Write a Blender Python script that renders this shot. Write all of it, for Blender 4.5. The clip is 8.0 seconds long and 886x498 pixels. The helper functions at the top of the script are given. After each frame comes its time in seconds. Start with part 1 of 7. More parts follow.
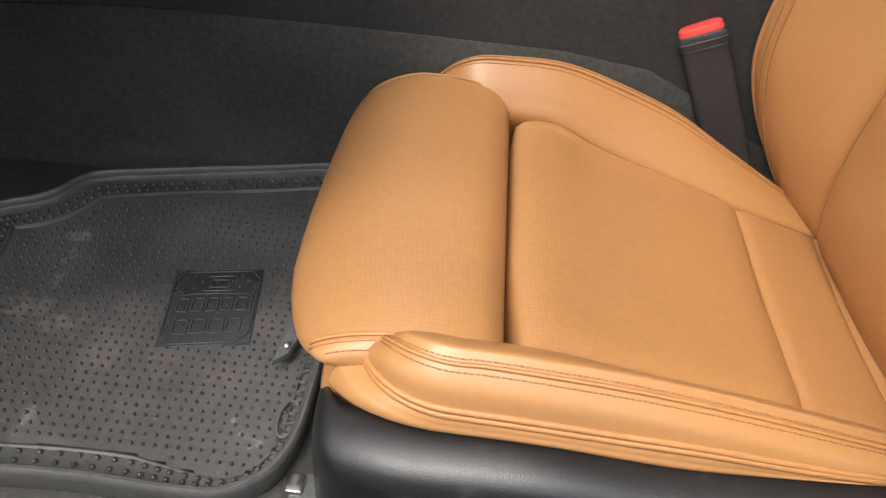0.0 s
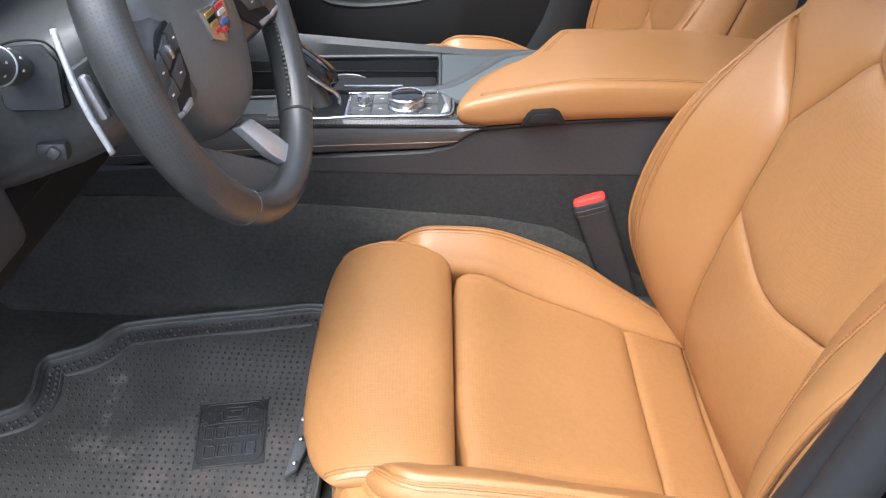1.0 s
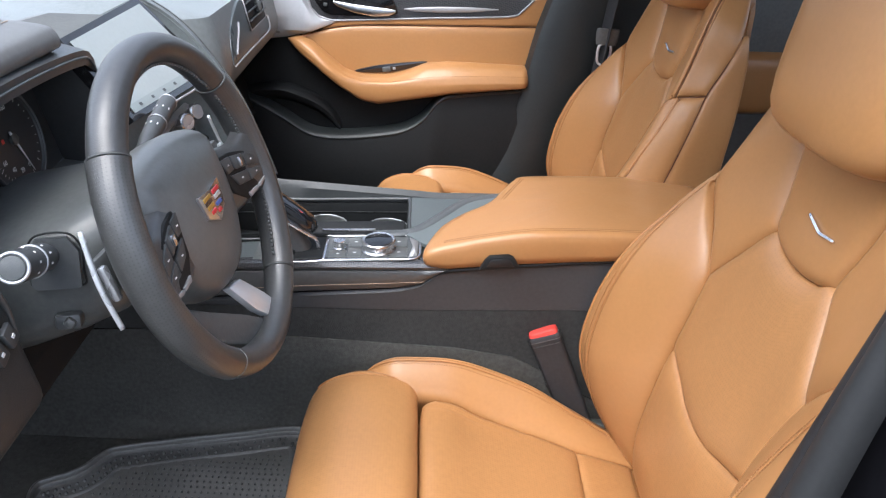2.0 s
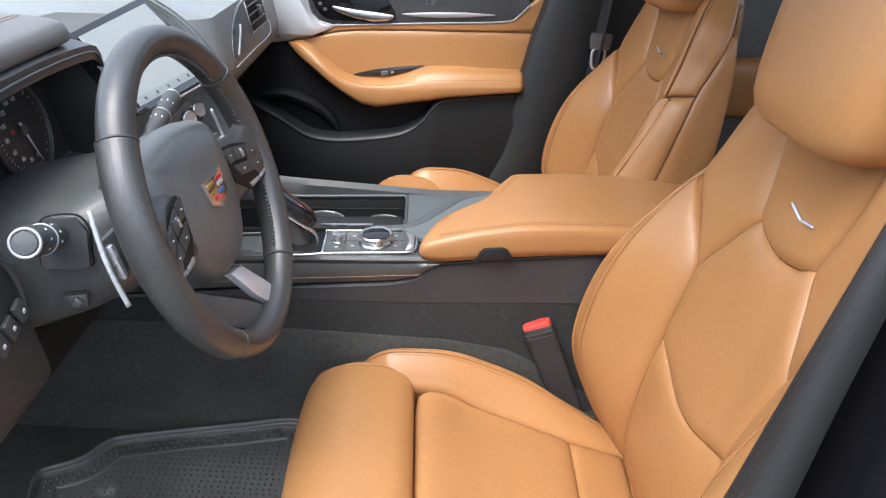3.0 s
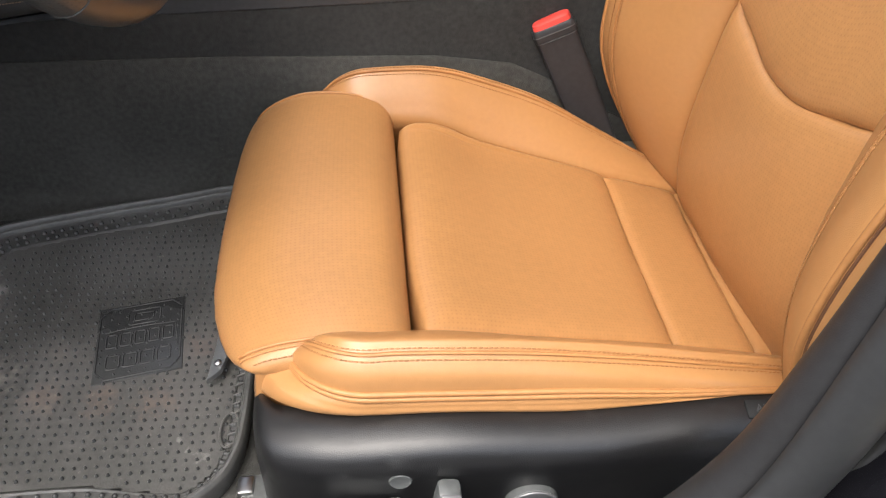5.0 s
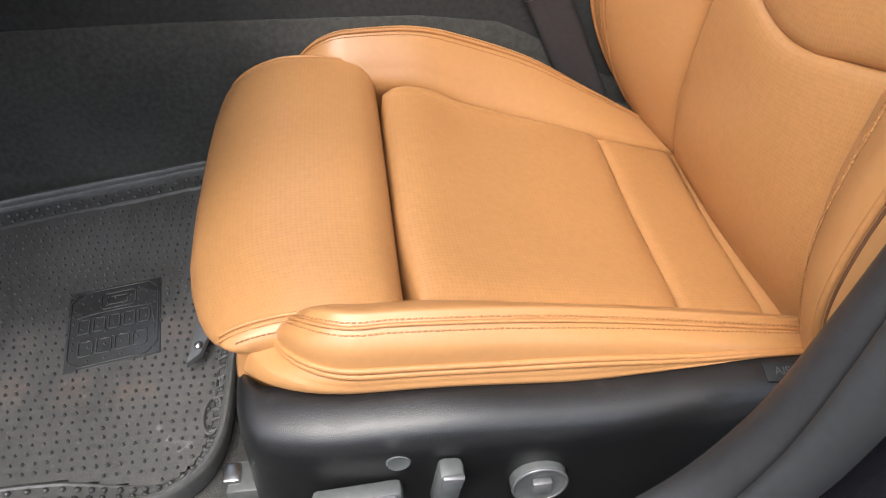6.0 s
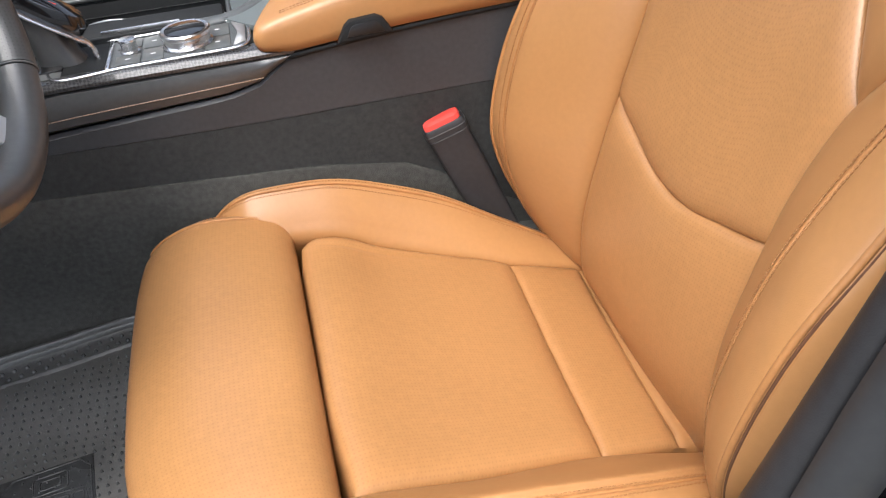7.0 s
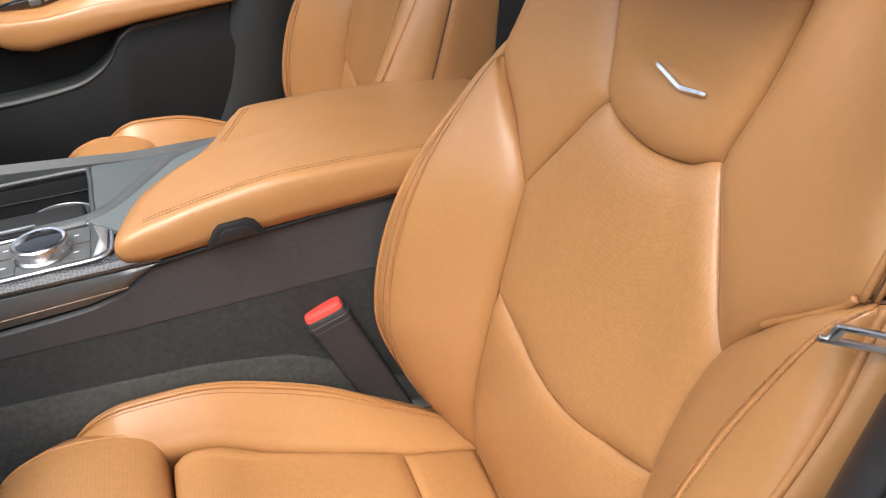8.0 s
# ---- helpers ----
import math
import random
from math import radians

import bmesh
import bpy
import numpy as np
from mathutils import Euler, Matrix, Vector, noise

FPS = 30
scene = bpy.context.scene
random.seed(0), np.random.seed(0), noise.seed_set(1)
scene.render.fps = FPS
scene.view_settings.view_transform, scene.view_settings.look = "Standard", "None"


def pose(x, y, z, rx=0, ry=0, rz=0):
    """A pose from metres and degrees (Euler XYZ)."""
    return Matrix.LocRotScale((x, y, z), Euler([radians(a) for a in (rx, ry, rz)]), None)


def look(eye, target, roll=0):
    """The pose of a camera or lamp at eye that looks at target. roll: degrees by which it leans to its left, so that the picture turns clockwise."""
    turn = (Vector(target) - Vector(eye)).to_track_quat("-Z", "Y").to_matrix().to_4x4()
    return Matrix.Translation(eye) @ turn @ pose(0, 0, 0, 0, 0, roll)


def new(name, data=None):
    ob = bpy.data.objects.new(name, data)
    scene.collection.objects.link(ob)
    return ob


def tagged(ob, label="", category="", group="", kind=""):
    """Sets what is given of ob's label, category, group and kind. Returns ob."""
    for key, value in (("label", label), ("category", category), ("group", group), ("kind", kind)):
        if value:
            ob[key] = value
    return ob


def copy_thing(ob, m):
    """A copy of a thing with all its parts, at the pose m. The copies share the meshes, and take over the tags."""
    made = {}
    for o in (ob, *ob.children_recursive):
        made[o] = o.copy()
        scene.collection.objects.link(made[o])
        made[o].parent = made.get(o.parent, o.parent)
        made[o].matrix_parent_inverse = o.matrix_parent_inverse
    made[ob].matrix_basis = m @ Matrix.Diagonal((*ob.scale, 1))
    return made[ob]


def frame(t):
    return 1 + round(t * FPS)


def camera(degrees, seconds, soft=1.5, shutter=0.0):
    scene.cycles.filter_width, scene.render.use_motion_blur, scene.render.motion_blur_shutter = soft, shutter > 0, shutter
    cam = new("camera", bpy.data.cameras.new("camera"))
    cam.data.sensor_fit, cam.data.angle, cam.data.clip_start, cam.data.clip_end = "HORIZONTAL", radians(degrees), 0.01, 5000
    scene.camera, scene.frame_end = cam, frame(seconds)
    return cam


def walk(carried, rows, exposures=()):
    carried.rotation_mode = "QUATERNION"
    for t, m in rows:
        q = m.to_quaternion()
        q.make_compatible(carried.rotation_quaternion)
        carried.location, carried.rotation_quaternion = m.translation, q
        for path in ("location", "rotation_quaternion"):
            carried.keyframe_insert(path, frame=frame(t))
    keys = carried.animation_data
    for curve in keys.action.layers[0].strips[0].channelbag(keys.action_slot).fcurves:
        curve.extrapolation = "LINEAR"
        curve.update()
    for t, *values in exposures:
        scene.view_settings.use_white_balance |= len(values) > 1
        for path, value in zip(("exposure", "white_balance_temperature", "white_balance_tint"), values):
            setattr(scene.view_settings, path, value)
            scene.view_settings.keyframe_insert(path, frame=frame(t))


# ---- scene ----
cam = camera(61.3, 8.0, soft=1.2)
PATH = [
    (0, (-0.038, -0.551, 0.521), (-0.093, 1.019, -0.716), 4.6),
    (0.2, (-0.0418, -0.5919, 0.5394), (-0.0587, 0.9853, -0.6740), 4.32),
    (0.5, (-0.044, -0.63, 0.58), (-0.027, 0.97, -0.62), 4.0),
    (1, (-0.057, -0.692, 0.759), (0.018, 0.966, -0.357), 4.5),
    (1.5, (-0.054, -0.723, 0.851), (0.041, 1.002, -0.156), 4.8),
    (2, (-0.045, -0.752, 0.881), (0.069, 1.023, -0.034), 5.1),
    (2.2, (-0.0381, -0.7642, 0.8835), (0.0742, 1.0111, -0.0086), 5.15),
    (3.3, (-0.0409, -0.793, 0.8635), (0.0747, 0.9881, -0.0165), 5.24),
    (3.5, (-0.039, -0.791, 0.861), (0.075, 0.979, -0.063), 4.9),
    (3.7, (-0.0372, -0.7840, 0.8395), (0.0821, 0.9485, -0.1322), 4.55),
    (4, (-0.03, -0.752, 0.758), (0.105, 0.934, -0.309), 3.6),
    (4.2, (-0.0269, -0.7144, 0.7033), (0.1216, 0.9226, -0.4184), 3.17),
    (4.5, (-0.021, -0.671, 0.645), (0.144, 0.939, -0.53), 2.5),
    (5, (-0.024, -0.601, 0.576), (0.141, 0.944, -0.683), 1.1),
    (5.2, (-0.0268, -0.5996, 0.5522), (0.134, 0.9444, -0.6929), 0.41),
    (6.3, (-0.0279, -0.5706, 0.5395), (0.199, 0.9182, -0.7613), -0.15),
    (6.5, (-0.023, -0.57, 0.547), (0.228, 0.932, -0.75), -0.8),
    (6.8, (-0.0165, -0.5532, 0.6089), (0.3227, 0.9698, -0.6261), -0.72),
    (7, (-0.01, -0.531, 0.653), (0.388, 1.001, -0.57), -0.6),
    (7.5, (0.011, -0.492, 0.698), (0.535, 1.067, -0.44), -0.2),
    (8, (0.045, -0.459, 0.733), (0.709, 1.127, -0.288), 0.9),
]
EXPOSURES = [(0.0, 1.50, 6600, 10), (0.5, 1.77, 6300, 10), (1.0, 1.90, 5900, 10), (1.5, 1.87, 5850, 10), (2.0, 1.82, 5900, 10), (3.5, 1.82, 6200, 10), (4.5, 1.75, 6550, 10), (5.0, 1.72, 6550, 10), (6.5, 1.79, 6250, 10), (7.0, 1.82, 6200, 10), (7.5, 1.80, 6250, 10), (8.0, 1.80, 6400, 10)]
walk(cam, [(t, look(eye, target, roll)) for t, eye, target, roll in PATH], EXPOSURES)

import mathutils.bvhtree

# ---- light ----
world = bpy.data.worlds.new("world")
scene.world = world
world.use_nodes = True
wn = world.node_tree.nodes
sky = wn.new("ShaderNodeTexSky")
sky.sky_type, sky.sun_disc = "NISHITA", False
sky.sun_elevation, sky.sun_rotation = radians(60.9), radians(217.7)
sky.air_density, sky.dust_density, sky.ozone_density = 1.0, 3.5, 0.8
veil = wn.new("ShaderNodeHueSaturation")  # high thin cloud takes the blue out of the sky
veil.inputs["Saturation"].default_value = 0.5
world.node_tree.links.new(sky.outputs[0], veil.inputs["Color"])
world.node_tree.links.new(veil.outputs[0], wn["Background"].inputs[0])
wn["Background"].inputs[1].default_value = 0.142
sun = new("sun", bpy.data.lights.new("sun", "SUN"))
sun.data.energy, sun.data.angle, sun.data.color = 0.95, radians(48), (1.0, 0.94, 0.86)
sun.matrix_world = look((-1.7, -2.2, 5.0), (0, 0, 0))


# ---- materials ----
def dusty(m, colour, scale, lo, hi, amount):
    """Lays patchy dust with a shape of its own over a surface."""
    nt = m.node_tree
    nd, ln = nt.nodes, nt.links
    b = nd["Principled BSDF"]
    tc = nd.new("ShaderNodeTexCoord")
    big = nd.new("ShaderNodeTexNoise")
    big.inputs["Scale"].default_value, big.inputs["Detail"].default_value, big.inputs["Roughness"].default_value = scale, 9, 0.72
    ln.new(tc.outputs["Object"], big.inputs["Vector"])
    r = nd.new("ShaderNodeMapRange")
    r.inputs[1].default_value, r.inputs[2].default_value, r.inputs[4].default_value = lo, hi, amount
    ln.new(big.outputs[0], r.inputs[0])
    mix = nd.new("ShaderNodeMix")
    mix.data_type = "RGBA"
    ln.new(r.outputs[0], mix.inputs["Factor"])
    ln.new(b.inputs["Base Color"].links[0].from_socket, mix.inputs[6])
    mix.inputs[7].default_value = (*colour, 1)
    ln.new(mix.outputs[2], b.inputs["Base Color"])
    ad = nd.new("ShaderNodeMath")
    ad.operation = "MULTIPLY_ADD"
    ln.new(r.outputs[0], ad.inputs[0])
    ad.inputs[1].default_value = 0.5
    ln.new(b.inputs["Roughness"].links[0].from_socket, ad.inputs[2])
    ln.new(ad.outputs[0], b.inputs["Roughness"])


def material(name, colour, rough=0.5, metal=0.0, grain=None, bump=0.1, vary=0.15, spec=0.5, holes=0.0, coat=0.0, soft=0.0, deep=0.86, patchy=0.04):
    """A surface with two scales of variation; grain is the size of its fine relief in metres; holes: the pitch of a perforation along its UV metres."""
    m = bpy.data.materials.new(name)
    m.use_nodes = True
    nt = m.node_tree
    nd, ln = nt.nodes, nt.links
    b = nd["Principled BSDF"]
    b.inputs["Roughness"].default_value, b.inputs["Metallic"].default_value = rough, metal
    b.inputs["Specular IOR Level"].default_value, b.inputs["Coat Weight"].default_value = spec, coat
    tc = nd.new("ShaderNodeTexCoord")
    big = nd.new("ShaderNodeTexNoise")
    big.inputs["Scale"].default_value, big.inputs["Detail"].default_value = 7.0, 4
    fine = nd.new("ShaderNodeTexNoise")
    fine.inputs["Scale"].default_value, fine.inputs["Detail"].default_value = 160.0, 3
    for n in (big, fine):
        ln.new(tc.outputs["Object"], n.inputs["Vector"])
    add = nd.new("ShaderNodeMath")
    add.operation = "ADD"
    ln.new(big.outputs[0], add.inputs[0])
    ln.new(fine.outputs[0], add.inputs[1])
    ramp = nd.new("ShaderNodeMapRange")
    ramp.inputs[1].default_value, ramp.inputs[2].default_value = 0.6, 1.4
    ramp.inputs[3].default_value, ramp.inputs[4].default_value = 1 - vary, 1 + vary
    ln.new(add.outputs[0], ramp.inputs[0])
    mul = nd.new("ShaderNodeVectorMath")
    mul.operation = "SCALE"
    mul.inputs[0].default_value = colour
    ln.new(ramp.outputs[0], mul.inputs["Scale"])
    out_colour = mul.outputs[0]
    rr = nd.new("ShaderNodeMapRange")
    rr.inputs[1].default_value, rr.inputs[2].default_value = 0.3, 0.7
    rr.inputs[3].default_value, rr.inputs[4].default_value = max(rough - patchy, 0.02), min(rough + patchy, 1)
    ln.new(big.outputs[0], rr.inputs[0])
    ln.new(rr.outputs[0], b.inputs["Roughness"])
    height = None
    if grain:
        vor = nd.new("ShaderNodeTexVoronoi")
        vor.inputs["Scale"].default_value = 1 / grain
        ln.new(tc.outputs["Object"], vor.inputs["Vector"])
        height = vor.outputs["Distance"]
        dist = grain * 0.5
    if holes:
        sep = nd.new("ShaderNodeSeparateXYZ")
        ln.new(tc.outputs["UV"], sep.inputs[0])
        parts_ = []
        for k in (0, 1):
            s = nd.new("ShaderNodeMath")
            s.operation = "PINGPONG"
            s.inputs[1].default_value = holes / 2
            ln.new(sep.outputs[k], s.inputs[0])
            q = nd.new("ShaderNodeMath")
            q.operation = "POWER"
            q.inputs[1].default_value = 2
            ln.new(s.outputs[0], q.inputs[0])
            parts_.append(q)
        s = nd.new("ShaderNodeMath")
        ln.new(parts_[0].outputs[0], s.inputs[0])
        ln.new(parts_[1].outputs[0], s.inputs[1])
        lim = nd.new("ShaderNodeMapRange")
        lim.inputs[1].default_value, lim.inputs[2].default_value = (holes * 0.14) ** 2, (holes * 0.26) ** 2
        lim.inputs[3].default_value, lim.inputs[4].default_value = deep, 1.0
        ln.new(s.outputs[0], lim.inputs[0])
        dark = nd.new("ShaderNodeVectorMath")
        dark.operation = "SCALE"
        ln.new(out_colour, dark.inputs[0])
        ln.new(lim.outputs[0], dark.inputs["Scale"])
        out_colour = dark.outputs[0]
        if height is None:
            height, dist = lim.outputs[0], 0.0006
    ln.new(out_colour, b.inputs["Base Color"])
    if height is not None:
        bp = nd.new("ShaderNodeBump")
        bp.inputs["Strength"].default_value, bp.inputs["Distance"].default_value = bump, dist
        ln.new(height, bp.inputs["Height"])
        ln.new(bp.outputs[0], b.inputs["Normal"])
        if soft:
            # shallow dents of a stuffed cover
            dent = nd.new("ShaderNodeTexNoise")
            dent.inputs["Scale"].default_value, dent.inputs["Detail"].default_value = 17.0, 0
            ln.new(tc.outputs["Object"], dent.inputs["Vector"])
            low = nd.new("ShaderNodeBump")
            low.inputs["Strength"].default_value, low.inputs["Distance"].default_value = soft, 0.010
            ln.new(dent.outputs[0], low.inputs["Height"])
            ln.new(low.outputs[0], bp.inputs["Normal"])
    return m


TAN = (0.398, 0.197, 0.0735)
LEATHER = material("tan_leather", TAN, 0.315, grain=0.0011, bump=0.10, vary=0.055, soft=0.16, patchy=0.0)
PERFORATED = material("tan_perforated_leather", TAN, 0.345, bump=0.12, vary=0.10, soft=0.10, holes=0.0040, grain=0.0010, deep=0.88, patchy=0.0)
# Dark brown for thin tubes that draw the shade down in the seams.
SEAMSHADE = material("seam_shade_brown", (0.105, 0.043, 0.017), 0.8, vary=0.2)
THREAD = material("tan_thread", (0.33, 0.155, 0.055), 0.7, vary=0.2)
PIPING = material("tan_piping", (0.40, 0.185, 0.064), 0.45, grain=0.001, bump=0.15)
BLACK = material("black_grained_plastic", (0.058, 0.062, 0.064), 0.36, grain=0.0010, bump=0.12, vary=0.2)
SMOOTH = material("black_smooth_plastic", (0.092, 0.097, 0.095), 0.33, vary=0.25)
BROWNBLACK = material("brown_black_plastic", (0.045, 0.048, 0.052), 0.45, grain=0.0012, bump=0.25, vary=0.2)
GREYTRIM = material("dark_grey_trim", (0.080, 0.087, 0.089), 0.42, grain=0.0014, bump=0.3, vary=0.2)
SEAL = material("grey_rubber_seal", (0.024, 0.025, 0.026), 0.55, vary=0.2)
CARPET = material("black_carpet", (0.057, 0.057, 0.053), 0.95, grain=0.0016, bump=0.5, vary=0.35, spec=0.1)
SIDECOVER = material("black_grained_cover", (0.009, 0.009, 0.0095), 0.36, grain=0.0009, bump=0.24, vary=0.3, spec=0.65)
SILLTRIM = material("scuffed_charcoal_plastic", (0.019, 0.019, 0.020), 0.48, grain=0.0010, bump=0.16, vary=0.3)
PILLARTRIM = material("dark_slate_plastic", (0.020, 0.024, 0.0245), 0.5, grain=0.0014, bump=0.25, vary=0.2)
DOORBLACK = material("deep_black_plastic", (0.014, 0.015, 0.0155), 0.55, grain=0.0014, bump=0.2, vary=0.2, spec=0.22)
RAILGREY = material("charcoal_soft_rail", (0.034, 0.038, 0.039), 0.5, grain=0.0014, bump=0.25, vary=0.2)
TONGUEGREY = material("worn_grey_metal", (0.16, 0.165, 0.17), 0.4, 0.4, vary=0.2)
SEATSILVER = material("worn_satin_grey", (0.20, 0.20, 0.205), 0.38, 0.5, vary=0.15)
# Deck grey lifted to paint in the sky's sheen beside the armrest.
SHEENDECK = material("sky_sheen_grey_deck", (0.115, 0.133, 0.134), 0.42, vary=0.05)


def scuffs(m, spots):
    """Dried mud and scuffs: each spot is a stretch between two points of the object, its radius and strength, broken up by noise."""
    nt = m.node_tree
    nd, ln = nt.nodes, nt.links
    b = nd["Principled BSDF"]
    tc = nd.new("ShaderNodeTexCoord")
    nz = nd.new("ShaderNodeTexNoise")
    nz.inputs["Scale"].default_value, nz.inputs["Detail"].default_value, nz.inputs["Roughness"].default_value = 110, 8, 0.8
    ln.new(tc.outputs["Object"], nz.inputs["Vector"])
    wob, far, shift = nd.new("ShaderNodeTexNoise"), nd.new("ShaderNodeVectorMath"), nd.new("ShaderNodeVectorMath")
    wob.inputs["Scale"].default_value, wob.inputs["Detail"].default_value = 45, 4
    ln.new(tc.outputs["Object"], wob.inputs["Vector"])
    far.operation, shift.operation = "MULTIPLY_ADD", "ADD"
    ln.new(wob.outputs["Color"], far.inputs[0])
    far.inputs[1].default_value, far.inputs[2].default_value = (0.05, 0.05, 0.0), (-0.025, -0.025, 0.0)
    ln.new(far.outputs[0], shift.inputs[0])
    ln.new(tc.outputs["Object"], shift.inputs[1])
    for (ax, ay), (bx, by), radius, strength, colour in spots:
        steps = max(1, int(math.hypot(bx - ax, by - ay) / (radius * 1.2)))
        total = None
        for k in range(steps + 1):
            c = (ax + (bx - ax) * k / steps, ay + (by - ay) * k / steps, 0.012)
            d = nd.new("ShaderNodeVectorMath")
            d.operation = "DISTANCE"
            ln.new(shift.outputs[0], d.inputs[0])
            d.inputs[1].default_value = c
            r = nd.new("ShaderNodeMapRange")
            r.inputs[1].default_value, r.inputs[2].default_value, r.inputs[3].default_value, r.inputs[4].default_value = 0.0, radius, 1.0, 0.0
            ln.new(d.outputs["Value"], r.inputs[0])
            if total is None:
                total = r.outputs[0]
            else:
                mx = nd.new("ShaderNodeMath")
                mx.operation = "MAXIMUM"
                ln.new(total, mx.inputs[0])
                ln.new(r.outputs[0], mx.inputs[1])
                total = mx.outputs[0]
        ad = nd.new("ShaderNodeMath")
        ad.operation = "MULTIPLY_ADD"
        ln.new(total, ad.inputs[0])
        ad.inputs[1].default_value = 0.30
        ln.new(nz.outputs[0], ad.inputs[2])
        cut = nd.new("ShaderNodeMapRange")
        cut.inputs[1].default_value, cut.inputs[2].default_value, cut.inputs[4].default_value = 0.62, 0.80, strength * 0.65
        ln.new(ad.outputs[0], cut.inputs[0])
        mix = nd.new("ShaderNodeMix")
        mix.data_type = "RGBA"
        ln.new(cut.outputs[0], mix.inputs["Factor"])
        ln.new(b.inputs["Base Color"].links[0].from_socket, mix.inputs[6])
        mix.inputs[7].default_value = (*colour, 1)
        ln.new(mix.outputs[2], b.inputs["Base Color"])


CLEANRUBBER = material("black_rubber", (0.042, 0.043, 0.043), 0.28, grain=0.002, bump=0.12, vary=0.3)
RIMRUBBER = material("grey_black_rubber", (0.080, 0.080, 0.077), 0.34, grain=0.002, bump=0.12, vary=0.3)
RUBBER = material("dusty_black_rubber", (0.078, 0.077, 0.072), 0.38, grain=0.002, bump=0.2, vary=0.3)
dusty(SIDECOVER, (0.05, 0.05, 0.05), 55.0, 0.58, 0.80, 0.5)
dusty(CARPET, (0.085, 0.083, 0.075), 70.0, 0.60, 0.78, 0.6)
dusty(CARPET, (0.24, 0.24, 0.22), 420.0, 0.66, 0.71, 0.7)
dusty(RUBBER, (0.125, 0.118, 0.112), 9.0, 0.48, 0.72, 0.7)
dusty(RUBBER, (0.19, 0.18, 0.17), 45.0, 0.60, 0.74, 0.5)
scuffs(RUBBER, [((-0.076, 0.076), (-0.076, 0.070), 0.020, 1.4, (0.26, 0.25, 0.24)), ((-0.074, 0.066), (-0.071, -0.004), 0.012, 1.4, (0.22, 0.21, 0.20)),
                ((-0.075, -0.045), (-0.035, -0.060), 0.040, 0.9, (0.24, 0.22, 0.20)), ((0.02, -0.09), (0.13, -0.105), 0.035, 0.6, (0.20, 0.14, 0.11)), ((0.025, -0.03), (0.02, -0.10), 0.030, 0.5, (0.20, 0.17, 0.15)),
                ((0.16, -0.03), (0.165, -0.04), 0.028, 0.5, (0.20, 0.14, 0.12)), ((-0.012, -0.172), (-0.008, -0.168), 0.014, 1.0, (0.26, 0.25, 0.24)), ((0.165, -0.150), (0.185, -0.172), 0.010, 0.9, (0.28, 0.27, 0.26)), ((-0.03, -0.11), (-0.05, -0.17), 0.030, 0.5, (0.19, 0.18, 0.16))])
BLACKLEATHER = material("black_leather", (0.050, 0.051, 0.051), 0.36, grain=0.001, bump=0.2, vary=0.25, spec=1.0)
BLACKPERF = material("black_perforated_leather", (0.052, 0.053, 0.052), 0.38, vary=0.25, holes=0.0032, spec=1.0, bump=0.28, deep=0.6)
CHROME = material("satin_chrome", (0.72, 0.72, 0.73), 0.26, 1.0, vary=0.06)
LIGHTSILVER = material("light_silver_paint", (0.66, 0.68, 0.70), 0.30, 0.45, vary=0.05)
SATINSILVER = material("satin_silver_trim", (0.36, 0.36, 0.365), 0.42, 0.3, vary=0.05)
HOOD = material("stitched_dark_hood", (0.12, 0.12, 0.116), 0.42, grain=0.0014, bump=0.3, vary=0.15)
DASH = material("soft_slate_dashboard", (0.19, 0.21, 0.21), 0.40, grain=0.0014, bump=0.3, vary=0.15)
WHEELGREY = material("charcoal_airbag_cover", (0.110, 0.116, 0.114), 0.36, grain=0.001, bump=0.15, vary=0.15, spec=0.8)
SILVER = material("silver_paint", (0.55, 0.56, 0.58), 0.3, 0.7, vary=0.06)
GLOSS = material("gloss_black", (0.008, 0.008, 0.009), 0.08, vary=0.2, coat=0.6)
RED = material("red_button", (0.72, 0.07, 0.055), 0.35, vary=0.08)
DARKRED = material("red_inlay", (0.5, 0.03, 0.04), 0.3, vary=0.08)
GOLD = material("gold_inlay", (0.65, 0.45, 0.12), 0.3, 0.8, vary=0.08)
BLUE = material("blue_inlay", (0.06, 0.12, 0.4), 0.3, vary=0.08)
WEB = material("black_webbing", (0.02, 0.02, 0.021), 0.75, grain=0.0015, bump=0.5, vary=0.3)
PAINT = material("black_car_paint", (0.008, 0.008, 0.010), 0.15, vary=0.3, coat=0.8)
LABELWHITE = material("white_label", (0.55, 0.55, 0.54), 0.6, vary=0.05)
UNDERCARPET = material("dull_black_felt", (0.042, 0.043, 0.042), 0.95, grain=0.0016, bump=0.4, vary=0.3, spec=0.1)
WHITE = material("white_print", (0.75, 0.75, 0.75), 0.6, vary=0.05)
YELLOW = material("yellow_sticker", (0.60, 0.42, 0.02), 0.45, vary=0.06)
CARBON = material("carbon_weave", (0.03, 0.03, 0.032), 0.25, vary=0.2, coat=0.5)


